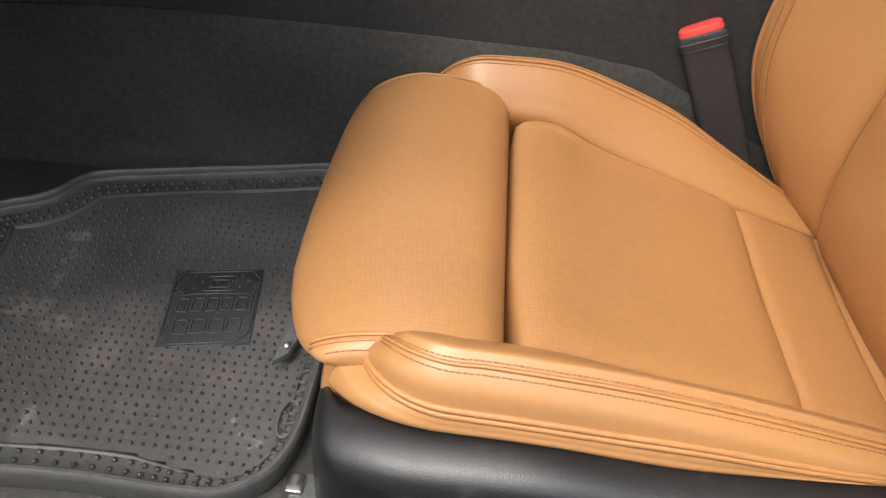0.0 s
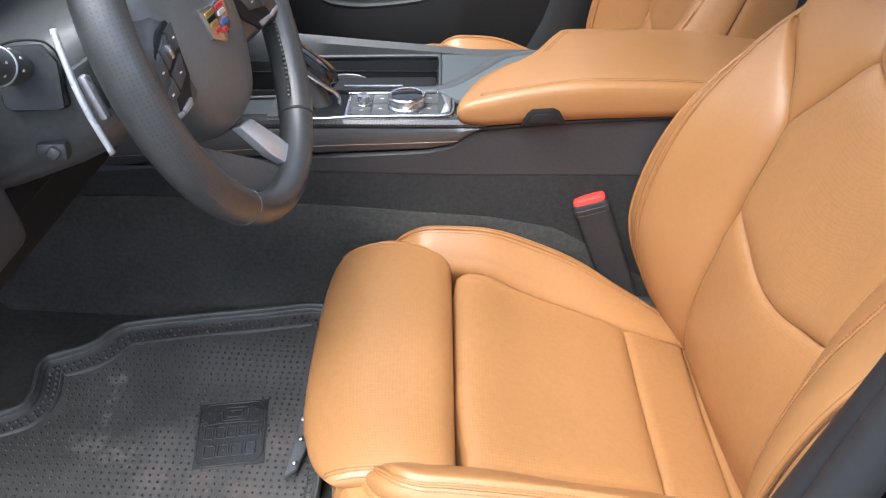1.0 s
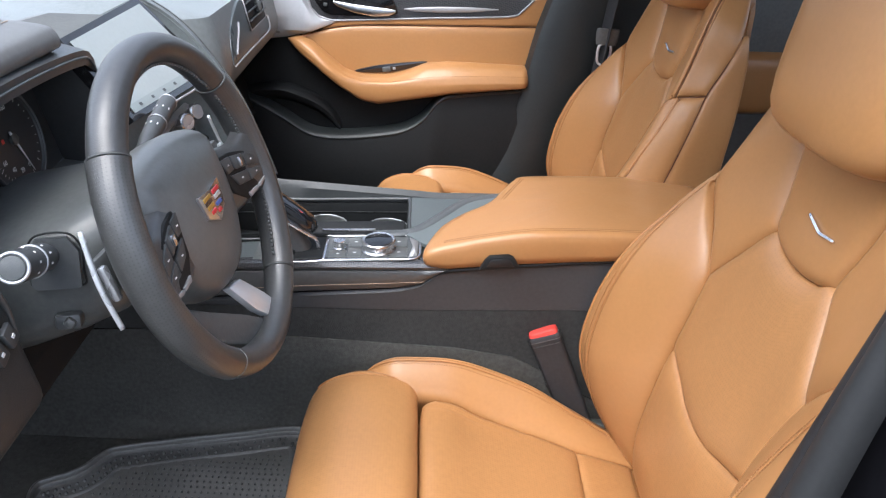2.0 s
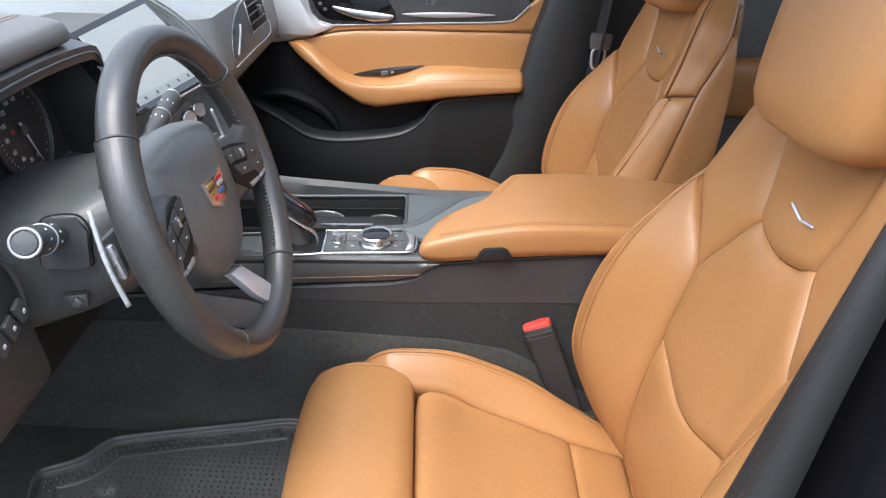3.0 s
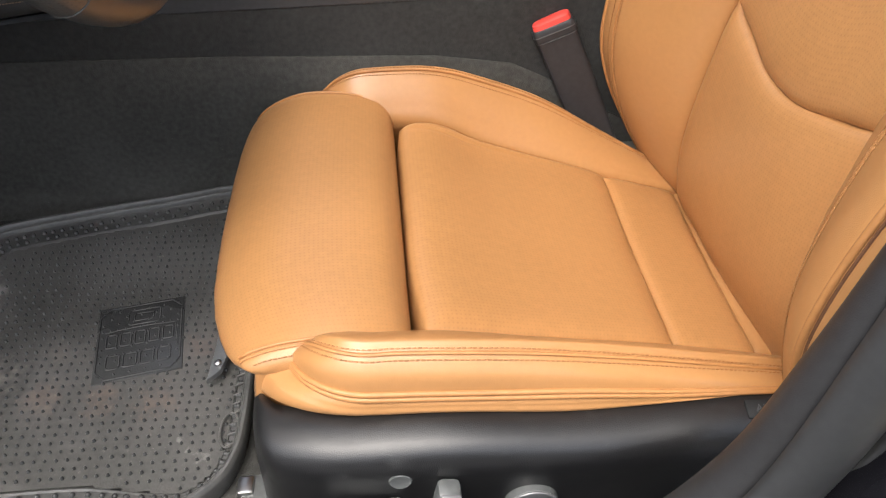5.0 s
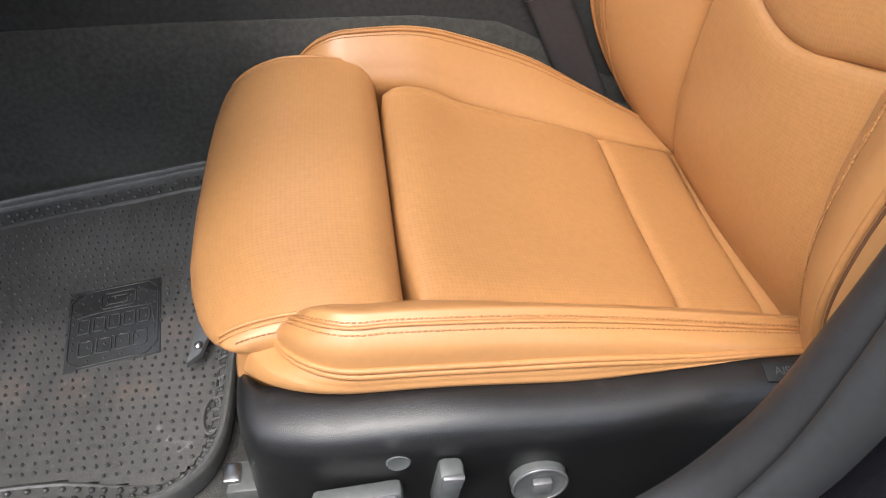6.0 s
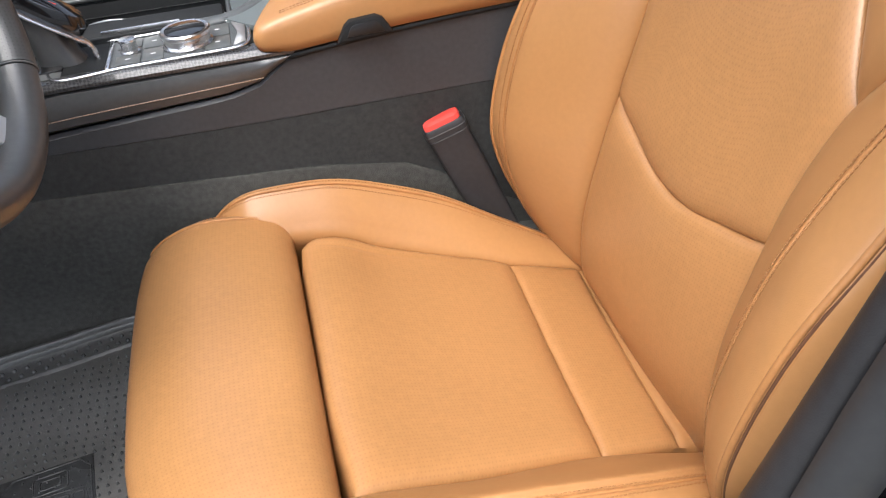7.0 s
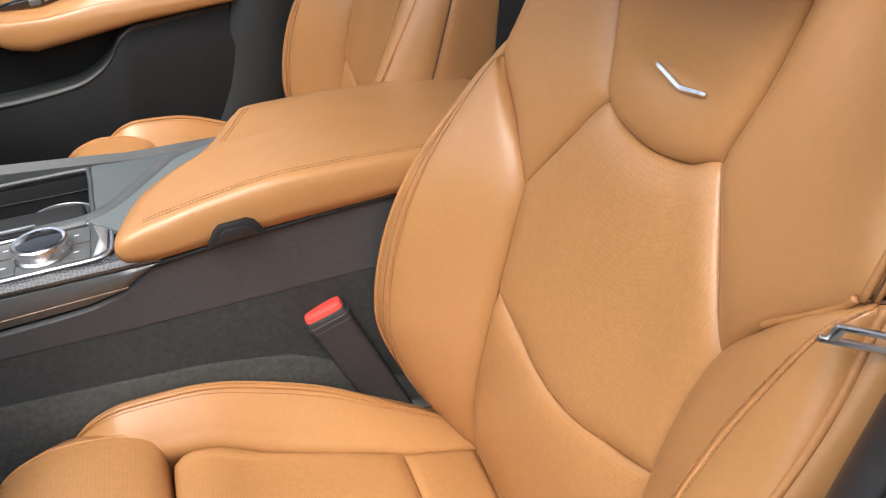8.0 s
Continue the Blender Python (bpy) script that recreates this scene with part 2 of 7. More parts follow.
def weave(m, size, light):
    """A woven check of two tones."""
    nt = m.node_tree
    nd, ln = nt.nodes, nt.links
    b = nd["Principled BSDF"]
    tc, mp, ck, mix = nd.new("ShaderNodeTexCoord"), nd.new("ShaderNodeMapping"), nd.new("ShaderNodeTexChecker"), nd.new("ShaderNodeMix")
    mp.inputs["Rotation"].default_value = (radians(30), radians(40), radians(20))
    ck.inputs["Scale"].default_value = 1 / size
    mix.data_type = "RGBA"
    ln.new(tc.outputs["Object"], mp.inputs["Vector"])
    ln.new(mp.outputs[0], ck.inputs["Vector"])
    ln.new(ck.outputs["Fac"], mix.inputs["Factor"])
    ln.new(b.inputs["Base Color"].links[0].from_socket, mix.inputs[6])
    mix.inputs[7].default_value = (light, light, light * 1.03, 1)
    ln.new(mix.outputs[2], b.inputs["Base Color"])


weave(CARBON, 0.0028, 0.06)
# Display greys paint in the sky reflected by a dark screen.
SKYSCREEN = material("sky_reflection_grey_screen", (0.40, 0.44, 0.43), 0.38, vary=0.05)
SCREENBAND = material("reflection_pale_band", (0.33, 0.37, 0.365), 0.36, vary=0.05)
CLUSTERGREY = material("satin_black_cluster", (0.040, 0.043, 0.045), 0.38, vary=0.15)
HEADLINER = material("grey_headliner_cloth", (0.30, 0.30, 0.30), 0.9, grain=0.002, bump=0.3)
ASPHALT = material("asphalt", (0.09, 0.09, 0.088), 0.9, grain=0.012, bump=0.6, vary=0.35)
WALLPAINT = material("pale_render", (0.60, 0.59, 0.57), 0.9, grain=0.006, bump=0.4, vary=0.15)
METAL = material("bare_steel", (0.6, 0.6, 0.6), 0.3, 1.0, vary=0.1)


# ---- mesh tools ----
def thing(name, at, label, category, group="", kind=""):
    ob = new(name)
    ob.empty_display_size = 0.02
    ob.location = at
    return tagged(ob, label, category, group, kind)


def base_of(ob):
    p = Vector((0, 0, 0))
    while ob is not None:
        p += ob.location
        ob = ob.parent
    return p


def part(name, verts, faces, mat, parent=None, label="", uv=None, smooth=True, kind=""):
    """One mesh object from world coordinates, under a thing or a part."""
    off = base_of(parent) if parent is not None else Vector((0, 0, 0))
    me = bpy.data.meshes.new(name)
    me.from_pydata([tuple(Vector(v) - off) for v in verts], [], [tuple(f) for f in faces])
    if uv is not None:
        layer = me.uv_layers.new(name="uv")
        idx = np.empty(len(me.loops), dtype=np.int32)
        me.loops.foreach_get("vertex_index", idx)
        layer.data.foreach_set("uv", np.asarray(uv, dtype=np.float32)[idx].ravel())
    me.materials.append(mat)
    if smooth:
        me.polygons.foreach_set("use_smooth", [True] * len(me.polygons))
    me.update()
    ob = new(name, me)
    if parent is not None:
        ob.parent = parent
    if label or kind:
        tagged(ob, label=label, kind=kind)
    return ob


def from_bm(name, bm, mat, parent=None, label="", smooth=True, kind=""):
    bmesh.ops.recalc_face_normals(bm, faces=bm.faces)
    bm.verts.index_update()
    v = [x.co.copy() for x in bm.verts]
    f = [[q.index for q in p.verts] for p in bm.faces]
    bm.free()
    ob = part(name, v, f, mat, parent, label, smooth=smooth, kind=kind)
    if smooth:
        ob.data.set_sharp_from_angle(angle=radians(38))
    return ob


def crv(*pts):
    """A smooth curve through the points, as a function of 0..1 by length."""
    p = np.array(pts, float)
    if len(p) == 2:
        return lambda s: p[0] + (p[1] - p[0]) * s
    q = np.vstack([2 * p[0] - p[1], p, 2 * p[-1] - p[-2]])
    fine = []
    for i in range(len(p) - 1):
        a, b, c, d = q[i:i + 4]
        for t in np.linspace(0, 1, 16, endpoint=False):
            fine.append(0.5 * (2 * b + (c - a) * t + (2 * a - 5 * b + 4 * c - d) * t * t + (3 * b - a - 3 * c + d) * t ** 3))
    fine.append(p[-1])
    fine = np.array(fine)
    s0 = np.r_[0, np.cumsum(np.linalg.norm(np.diff(fine, axis=0), axis=1))]
    s0 /= s0[-1]
    return lambda s: np.array([np.interp(s, s0, fine[:, k]) for k in range(3)])


def knots(*pts):
    """A smooth curve that reaches its points at even steps."""
    p = np.array(pts, float)
    q = np.vstack([2 * p[0] - p[1], p, 2 * p[-1] - p[-2]])

    def at(s):
        x = min(max(s, 0), 1) * (len(p) - 1)
        i = min(int(x), len(p) - 2)
        t = x - i
        a, b, c, d = q[i:i + 4]
        return 0.5 * (2 * b + (c - a) * t + (2 * a - 5 * b + 4 * c - d) * t * t + (3 * b - a - 3 * c + d) * t ** 3)
    return at


GRID = {}


def pad(name, b, t, l, r, mat, parent, out, bulge=0.01, p=(6, 6), n=(40, 30), skirt=0.03, sculpt=None, label=""):
    """A stuffed panel between four seams (b, t run along u; l, r along v), swelling towards out, with folded-in edges."""
    nu, nv = n
    us, vs = np.linspace(0, 1, nu + 1), np.linspace(0, 1, nv + 1)
    us, vs = (1 - np.cos(us * math.pi)) / 2 * 0.5 + us * 0.5, (1 - np.cos(vs * math.pi)) / 2 * 0.5 + vs * 0.5
    B, T = np.array([b(u) for u in us]), np.array([t(u) for u in us])
    L, R = np.array([l(v) for v in vs]), np.array([r(v) for v in vs])
    U, V = us[:, None, None], vs[None, :, None]
    g = (1 - V) * B[:, None] + V * T[:, None] + (1 - U) * L[None] + U * R[None]
    g -= (1 - U) * (1 - V) * B[0] + U * (1 - V) * B[-1] + (1 - U) * V * T[0] + U * V * T[-1]
    nrm = np.cross(np.gradient(g, axis=0), np.gradient(g, axis=1))
    nrm /= np.linalg.norm(nrm, axis=2, keepdims=True) + 1e-12
    flip = (nrm.mean((0, 1)) @ np.array(out)) < 0
    if flip:
        nrm = -nrm
    h = bulge * (1 - np.abs(2 * us - 1) ** p[0])[:, None] ** 0.7 * (1 - np.abs(2 * vs - 1) ** p[1])[None] ** 0.7
    if sculpt:
        h = h + np.array([[sculpt(u, v) for v in vs] for u in us])
    g = g + nrm * h[:, :, None]
    GRID["us"], GRID["vs"], GRID["points"], GRID["normal"] = us, vs, g, nrm
    W = nv + 1
    verts = [tuple(x) for x in g.reshape(-1, 3)]
    lu, lv = np.linalg.norm(np.diff(g.mean(1), axis=0), axis=1).sum(), np.linalg.norm(np.diff(g.mean(0), axis=0), axis=1).sum()
    uv = [(u * lu, v * lv) for u in us for v in vs]
    faces = [(i * W + j, (i + 1) * W + j, (i + 1) * W + j + 1, i * W + j + 1) for i in range(nu) for j in range(nv)]
    ring = [i * W for i in range(nu + 1)] + [nu * W + j for j in range(1, W)] + [i * W + nv for i in range(nu - 1, -1, -1)] + [j for j in range(nv - 1, 0, -1)]
    o = np.array(out, float)
    o /= np.linalg.norm(o)
    low = len(verts)
    for k in ring:
        verts.append(tuple(np.array(verts[k]) - o * skirt))
        uv.append(uv[k])
    m = len(ring)
    for k in range(m):
        faces.append((ring[k], low + k, low + (k + 1) % m, ring[(k + 1) % m]))
    if skirt > 0.01:
        faces.append(tuple(low + k for k in range(m)))
    if flip:
        faces = [f[::-1] for f in faces]
    ob = part(name, verts, faces, mat, parent, label, uv)
    ob.data.set_sharp_from_angle(angle=radians(50))
    return ob


def across(v, lift=0.0008):
    """A curve along the newest panel at the share v of its width, just above its surface."""
    j = int(np.argmin(np.abs(GRID["vs"] - v)))
    return crv(*(GRID["points"][:, j] + GRID["normal"][:, j] * lift))


def tube(pts, r, seg=8, closed=False, flat=1.0):
    """Verts and faces of a round sweep; r may be a list."""
    P = np.array(pts, float)
    n = len(P)
    T = np.gradient(P, axis=0) if not closed else np.roll(P, -1, 0) - np.roll(P, 1, 0)
    T /= np.linalg.norm(T, axis=1, keepdims=True) + 1e-12
    N = np.cross(T[0], (0, 0, 1.0))
    if np.linalg.norm(N) < 1e-3:
        N = np.cross(T[0], (0, 1.0, 0))
    N /= np.linalg.norm(N)
    V, F = [], []
    for i in range(n):
        N = N - T[i] * (N @ T[i])
        N /= np.linalg.norm(N)
        Bn = np.cross(T[i], N)
        rr = r[i] if hasattr(r, "__len__") else r
        for k in range(seg):
            a = 2 * math.pi * k / seg
            V.append(tuple(P[i] + rr * (math.cos(a) * N + flat * math.sin(a) * Bn)))
    m = n if closed else n - 1
    for i in range(m):
        j = (i + 1) % n
        for k in range(seg):
            F.append((i * seg + k, i * seg + (k + 1) % seg, j * seg + (k + 1) % seg, j * seg + k))
    if not closed:
        F += [tuple(range(seg - 1, -1, -1)), tuple((n - 1) * seg + k for k in range(seg))]
    return V, F


def sweep(name, curve, r, mat, parent, n=40, seg=8, label="", flat=1.0, span=(0, 1)):
    v, f = tube([curve(s) for s in np.linspace(*span, n)], r, seg, flat=flat)
    return part(name, v, f, mat, parent, label)


def stitches(name, curve, parent, mat=None, pitch=0.0039, r=0.0006, lift=(0, 0, 0), span=(0, 1)):
    """A row of separate thread stitches along a curve."""
    pts = np.array([curve(s) for s in np.linspace(*span, 2400)]) + np.array(lift)
    length = np.linalg.norm(np.diff(pts, axis=0), axis=1).sum()
    n = max(int(length / pitch), 2)
    V, F = [], []
    for i in range(n):
        a = pts[min(int((i + 0.08) / n * 2399), 2399)]
        b = pts[min(int((i + 0.84) / n * 2399) + 1, 2399)]
        d = b - a
        if np.linalg.norm(d) < 1e-6:
            continue
        v, f = tube([a, a + d * 0.15, a + d * 0.85, b], [r * 0.4, r, r, r * 0.4], 5)
        o = len(V)
        V += v
        F += [tuple(o + q for q in x) for x in f]
    return part(name, V, F, mat or THREAD, parent)


def drape(ob, pts, way, lift):
    """Lets points fall along a way on to the mesh of an object, and lifts them off it a little."""
    off = base_of(ob)
    tree = mathutils.bvhtree.BVHTree.FromPolygons([v.co + off for v in ob.data.vertices], [tuple(p.vertices) for p in ob.data.polygons])
    d = Vector(way).normalized()
    out = []
    for p in pts:
        q = tree.ray_cast(Vector(p) - d * 0.06, d)[0]
        out.append(np.array((q if q is not None else Vector(p)) - d * lift))
    return out


def rbox(name, size, m, mat, parent, bevel=0.003, seg=2, label="", taper=None):
    """A box with rounded edges; m is a pose. taper scales its top."""
    bm = bmesh.new()
    bmesh.ops.create_cube(bm, size=1)
    for v in bm.verts:
        v.co = Vector((v.co.x * size[0], v.co.y * size[1], v.co.z * size[2]))
        if taper and v.co.z > 0:
            v.co.x *= taper[0]
            v.co.y *= taper[1]
    if bevel:
        bmesh.ops.bevel(bm, geom=list(bm.edges), offset=bevel, segments=seg, profile=0.5, affect="EDGES")
    bmesh.ops.transform(bm, matrix=m, verts=bm.verts)
    return from_bm(name, bm, mat, parent, label)


def lathe(name, profile, m, mat, parent, seg=32, label=""):
    """Turned shape: rows of radius and height about z, placed by m."""
    V, F = [], []
    for r, z in profile:
        for k in range(seg):
            a = 2 * math.pi * k / seg
            V.append(m @ Vector((r * math.cos(a), r * math.sin(a), z)))
    for i in range(len(profile) - 1):
        for k in range(seg):
            F.append((i * seg + k, i * seg + (k + 1) % seg, (i + 1) * seg + (k + 1) % seg, (i + 1) * seg + k))
    F += [tuple(range(seg - 1, -1, -1)), tuple((len(profile) - 1) * seg + k for k in range(seg))]
    ob = part(name, V, F, mat, parent, label)
    ob.data.set_sharp_from_angle(angle=radians(35))
    return ob


def prism(name, poly, m, height, mat, parent, bevel=0.002, seg=2, label="", smooth=True, kind=""):
    """A flat outline with thickness (along local z) and rounded edges, placed by m."""
    bm = bmesh.new()
    vs = [bm.verts.new((x, y, 0)) for x, y in poly]
    f = bm.faces.new(vs)
    r = bmesh.ops.extrude_face_region(bm, geom=[f])
    up = [v for v in r["geom"] if isinstance(v, bmesh.types.BMVert)]
    bmesh.ops.translate(bm, verts=up, vec=(0, 0, height))
    if bevel:
        es = [e for e in bm.edges if all(v in up for v in e.verts)]
        bmesh.ops.bevel(bm, geom=es, offset=bevel, segments=seg, profile=0.5, affect="EDGES")
    bmesh.ops.transform(bm, matrix=m, verts=bm.verts)
    return from_bm(name, bm, mat, parent, label, smooth, kind)


def loft(name, rings, mat, parent, label="", close=True, caps=True, uv=None):
    """Skin over rings of equal count."""
    n = len(rings[0])
    V = [tuple(p) for r in rings for p in r]
    F = []
    m = n if close else n - 1
    for i in range(len(rings) - 1):
        for k in range(m):
            F.append((i * n + k, i * n + (k + 1) % n, (i + 1) * n + (k + 1) % n, (i + 1) * n + k))
    if caps and close:
        F += [tuple(range(n - 1, -1, -1)), tuple((len(rings) - 1) * n + k for k in range(n))]
    bm = bmesh.new()
    bv = [bm.verts.new(v) for v in V]
    for f in F:
        bm.faces.new([bv[k] for k in f])
    return from_bm(name, bm, mat, parent, label)


def smoothed(poly, n=60):
    """A closed outline rounded through its corners."""
    p = np.array(poly, float)
    q = np.vstack([p[-1], p, p[0], p[1]])
    out = []
    k = max(n // len(p), 2)
    for i in range(len(p)):
        a, b, c, d = q[i:i + 4]
        for t in np.linspace(0, 1, k, endpoint=False):
            out.append(tuple(0.5 * (2 * b + (c - a) * t + (2 * a - 5 * b + 4 * c - d) * t * t + (3 * b - a - 3 * c + d) * t ** 3)))
    return out


# ---- driver's seat ----
SC = -0.02


def mir(*pts):
    return [(x, 2 * SC - y, z) for x, y, z in pts]


def thigh_extender(seat):
    sec = [(-0.006, 0.104), (-0.003, 0.130), (-0.005, 0.148), (-0.014, 0.161), (-0.030, 0.169), (-0.060, 0.173), (-0.095, 0.172), (-0.125, 0.166),
           (-0.150, 0.155), (-0.167, 0.141), (-0.174, 0.126), (-0.168, 0.114), (-0.150, 0.107), (-0.110, 0.104), (-0.050, 0.103)]
    ys = [-0.2165, -0.2155, -0.2130, -0.2085, -0.2030, -0.196, -0.180, -0.160, -0.130, -0.10, -0.06, -0.02, 0.03, 0.08, 0.12, 0.150, 0.170, 0.184, 0.193, 0.199, 0.203]
    front = [-0.116, -0.123, -0.128, -0.133, -0.1375, -0.142, -0.150, -0.158, -0.167, -0.172, -0.1745, -0.176, -0.1765, -0.176, -0.174, -0.171, -0.168, -0.163, -0.156, -0.147, -0.138]
    tall = [1.0] * 17 + [0.98, 0.93, 0.82, 0.64]
    # underside and top of the roll where it rounds off beside the door
    under = [0.1500, 0.1470, 0.1445, 0.1420, 0.1385, 0.1310, 0.1190, 0.1110]
    over = [0.1600, 0.1640, 0.1675, 0.1705, 0.1725, 0.1740, 0.1755, 0.1758]
    sm = smoothed(sec, 60)
    rings, uv = [], []
    for i, (y, fx, k) in enumerate(zip(ys, front, tall)):
        ring = []
        for x, z in sm:
            s = (fx + 0.004) / (-0.174 + 0.004)
            lift = 0.006 * (0.5 - (y + 0.2) / 0.4)
            lift += 0.007 * min(1.0, max(0.0, (y - 0.06) / 0.10)) * min(1.0, max(0.0, (-0.03 - x) / 0.08))
            if i < len(under):
                z = under[i] + (over[i] - under[i]) * (z - 0.103) / 0.070 - lift
            ring.append((-0.004 + (x + 0.004) * s, y, 0.137 + (z - 0.137) * k + lift))
        rings.append(ring)
    n = len(sm)
    V = [p for r in rings for p in r]
    F = [(i * n + a, i * n + (a + 1) % n, (i + 1) * n + (a + 1) % n, (i + 1) * n + a) for i in range(len(rings) - 1) for a in range(n)]
    F += [tuple(range(n - 1, -1, -1)), tuple((len(rings) - 1) * n + a for a in range(n))]
    arc = np.r_[0, np.cumsum([math.dist(sm[a], sm[a + 1]) for a in range(n - 1)])]
    uv = [(arc[a], y) for y in ys for a in range(n)]
    ob = part("thigh_extender", V, F, PERFORATED, seat, "sliding perforated leather thigh support", uv)
    ob.data.set_sharp_from_angle(angle=radians(60))
    # piped seam and topstitch round the end caps
    for k, out, sgn in ((4, 2, -1), (17, 19, 1)):
        for r, d in ((0.0015, 0.0), (0.0011, 0.0035)):
            pts = [Vector(rings[k][a]) + Vector((0, sgn * (0.0006 + d), 0.0006 - d * 0.5)) for a in range(7, 38)]
            v, f = tube(pts, r, 6)
            part("seam", v, f, PIPING, ob)
        stitches("stitching", crv(*[Vector(rings[out][a]) + Vector((0, sgn * 0.0006, 0.0006)) for a in range(10, 37)]), ob, r=0.0006)


def bolster(seat, sg, seam, crest, pipe, low):
    """A stuffed roll down one side of the cushion, with a rounded nose; its seams, piping and stitches follow it."""
    def at_x(c, x):
        lo, hi = 0.0, 1.0
        for _ in range(30):
            m = (lo + hi) / 2
            if c(m)[0] < x:
                lo = m
            else:
                hi = m
        return c(lo)[1:]
    nose, start = (-0.096, -0.03) if sg > 0 else (-0.102, -0.033)
    xs = [nose + (start - nose) * (1 - math.cos(t)) for t in np.linspace(0.0, math.pi / 2, 16)] + list(np.linspace(start + 0.012, 0.36, 46))
    rings, lines = [], {"pipe": [], "pipe2": [], "in": [], "out": [], "mid": [], "edge": []}
    yo, inn = np.array((sg, 0.0)), np.array((-sg * 0.55, 0.84))

    def profile(S, T, P, L):
        return [S + (sg * 0.012, -0.035), S, S + (T - S) * 0.3 + inn * 0.0065, S + (T - S) * 0.66 + inn * 0.0065, T - yo * 0.003 + (0, 0.0012),
                T + yo * 0.004 + (0, -0.0012), T + (P - T) * 0.5 + yo * 0.0075 + (0, 0.002), P + yo * 0.0006, P * 0.5 + L * 0.5 + yo * 0.0028, L - (0, 0.002), L + (-sg * 0.03, -0.03)]

    def keep(ring, C, phi=0.0):
        rings.append(ring)
        step = len(ring) // 11
        for nm, i in (("in", 4 * step - 8 if sg > 0 else 5 * step + 1), ("out", 4 * step if sg > 0 else 5 * step + 8), ("mid", 4 * step - 4 if sg > 0 else 5 * step + 4), ("pipe", 7 * step - 3), ("pipe2", 7 * step + 2), ("edge", 7 * step + 6)):
            q = np.array(ring[i])
            n = np.array((sg * math.cos(phi), q[2] - C[1])) if phi else q[1:] - np.array(C)
            n = n / (np.linalg.norm(n) + 1e-9) * 0.0005
            lines[nm].append((q[0] - math.sin(phi) * 0.0005, q[1] + n[0], q[2] + n[1]))
    for x in xs:
        S, T, P, L = (np.array(at_x(c, x)) for c in (seam, crest, pipe, low))
        if sg < 0 and x < start:
            # the roll turns inwards round the front corner of the cushion
            phi = 1.5 * (start - x) / (start - nose)
            S, T, P, L = (np.array(at_x(c, start)) for c in (seam, crest, pipe, low))
            poly = profile(S, T, P, L)
            ya, C = -0.190, T * 0.45 + L * 0.45 + S * 0.1
            ring = []
            for y, z in smoothed([tuple(q) for q in poly], 176):
                d = ya - y
                kx = float(np.interp(z, (0.144, 0.158), (1.42, 1.0)))
                dz = (z - 0.150) * 0.45 * (phi / 1.22) ** 3 if z > 0.15 else 0.012 * (phi / 1.2) ** 2 * min(1.0, (0.15 - z) / 0.006)
                ring.append((start - d * kx * math.sin(phi), ya - d * math.cos(phi), z - dz))
            keep(ring, (C[0] * 0.3 + ya * 0.7, C[1]), phi)
            continue
        poly = profile(S, T, P, L)
        k = 1.0 if x >= start else math.sqrt(max(0.0, 1 - ((start - x) / (start - nose)) ** 2))
        k = max(k, 0.03)
        C = T * 0.45 + L * 0.45 + S * 0.1
        ring = [(x, *(C + (np.array(q) - C) * k)) for q in smoothed([tuple(q) for q in poly], 176)]
        keep(ring, C)
    ob = loft("bolster", rings[::-1] if sg > 0 else rings, LEATHER, seat, "padded side bolster with twin stitching")
    ob.data.set_sharp_from_angle(angle=radians(75))
    for nm in ("in", "out"):
        stitches("stitching", crv(*lines[nm]), ob, span=(0.02, 1))
    sweep("seam", crv(*lines["mid"]), 0.0022, PIPING, ob, 90, 8, flat=0.7)
    stitches("stitching", crv(*lines["edge"]), ob, span=(0.02, 1), r=0.0006)
    for nm in ("pipe", "pipe2"):
        sweep("piping", crv(*lines[nm]), 0.0023, PIPING, ob, 90, 8)


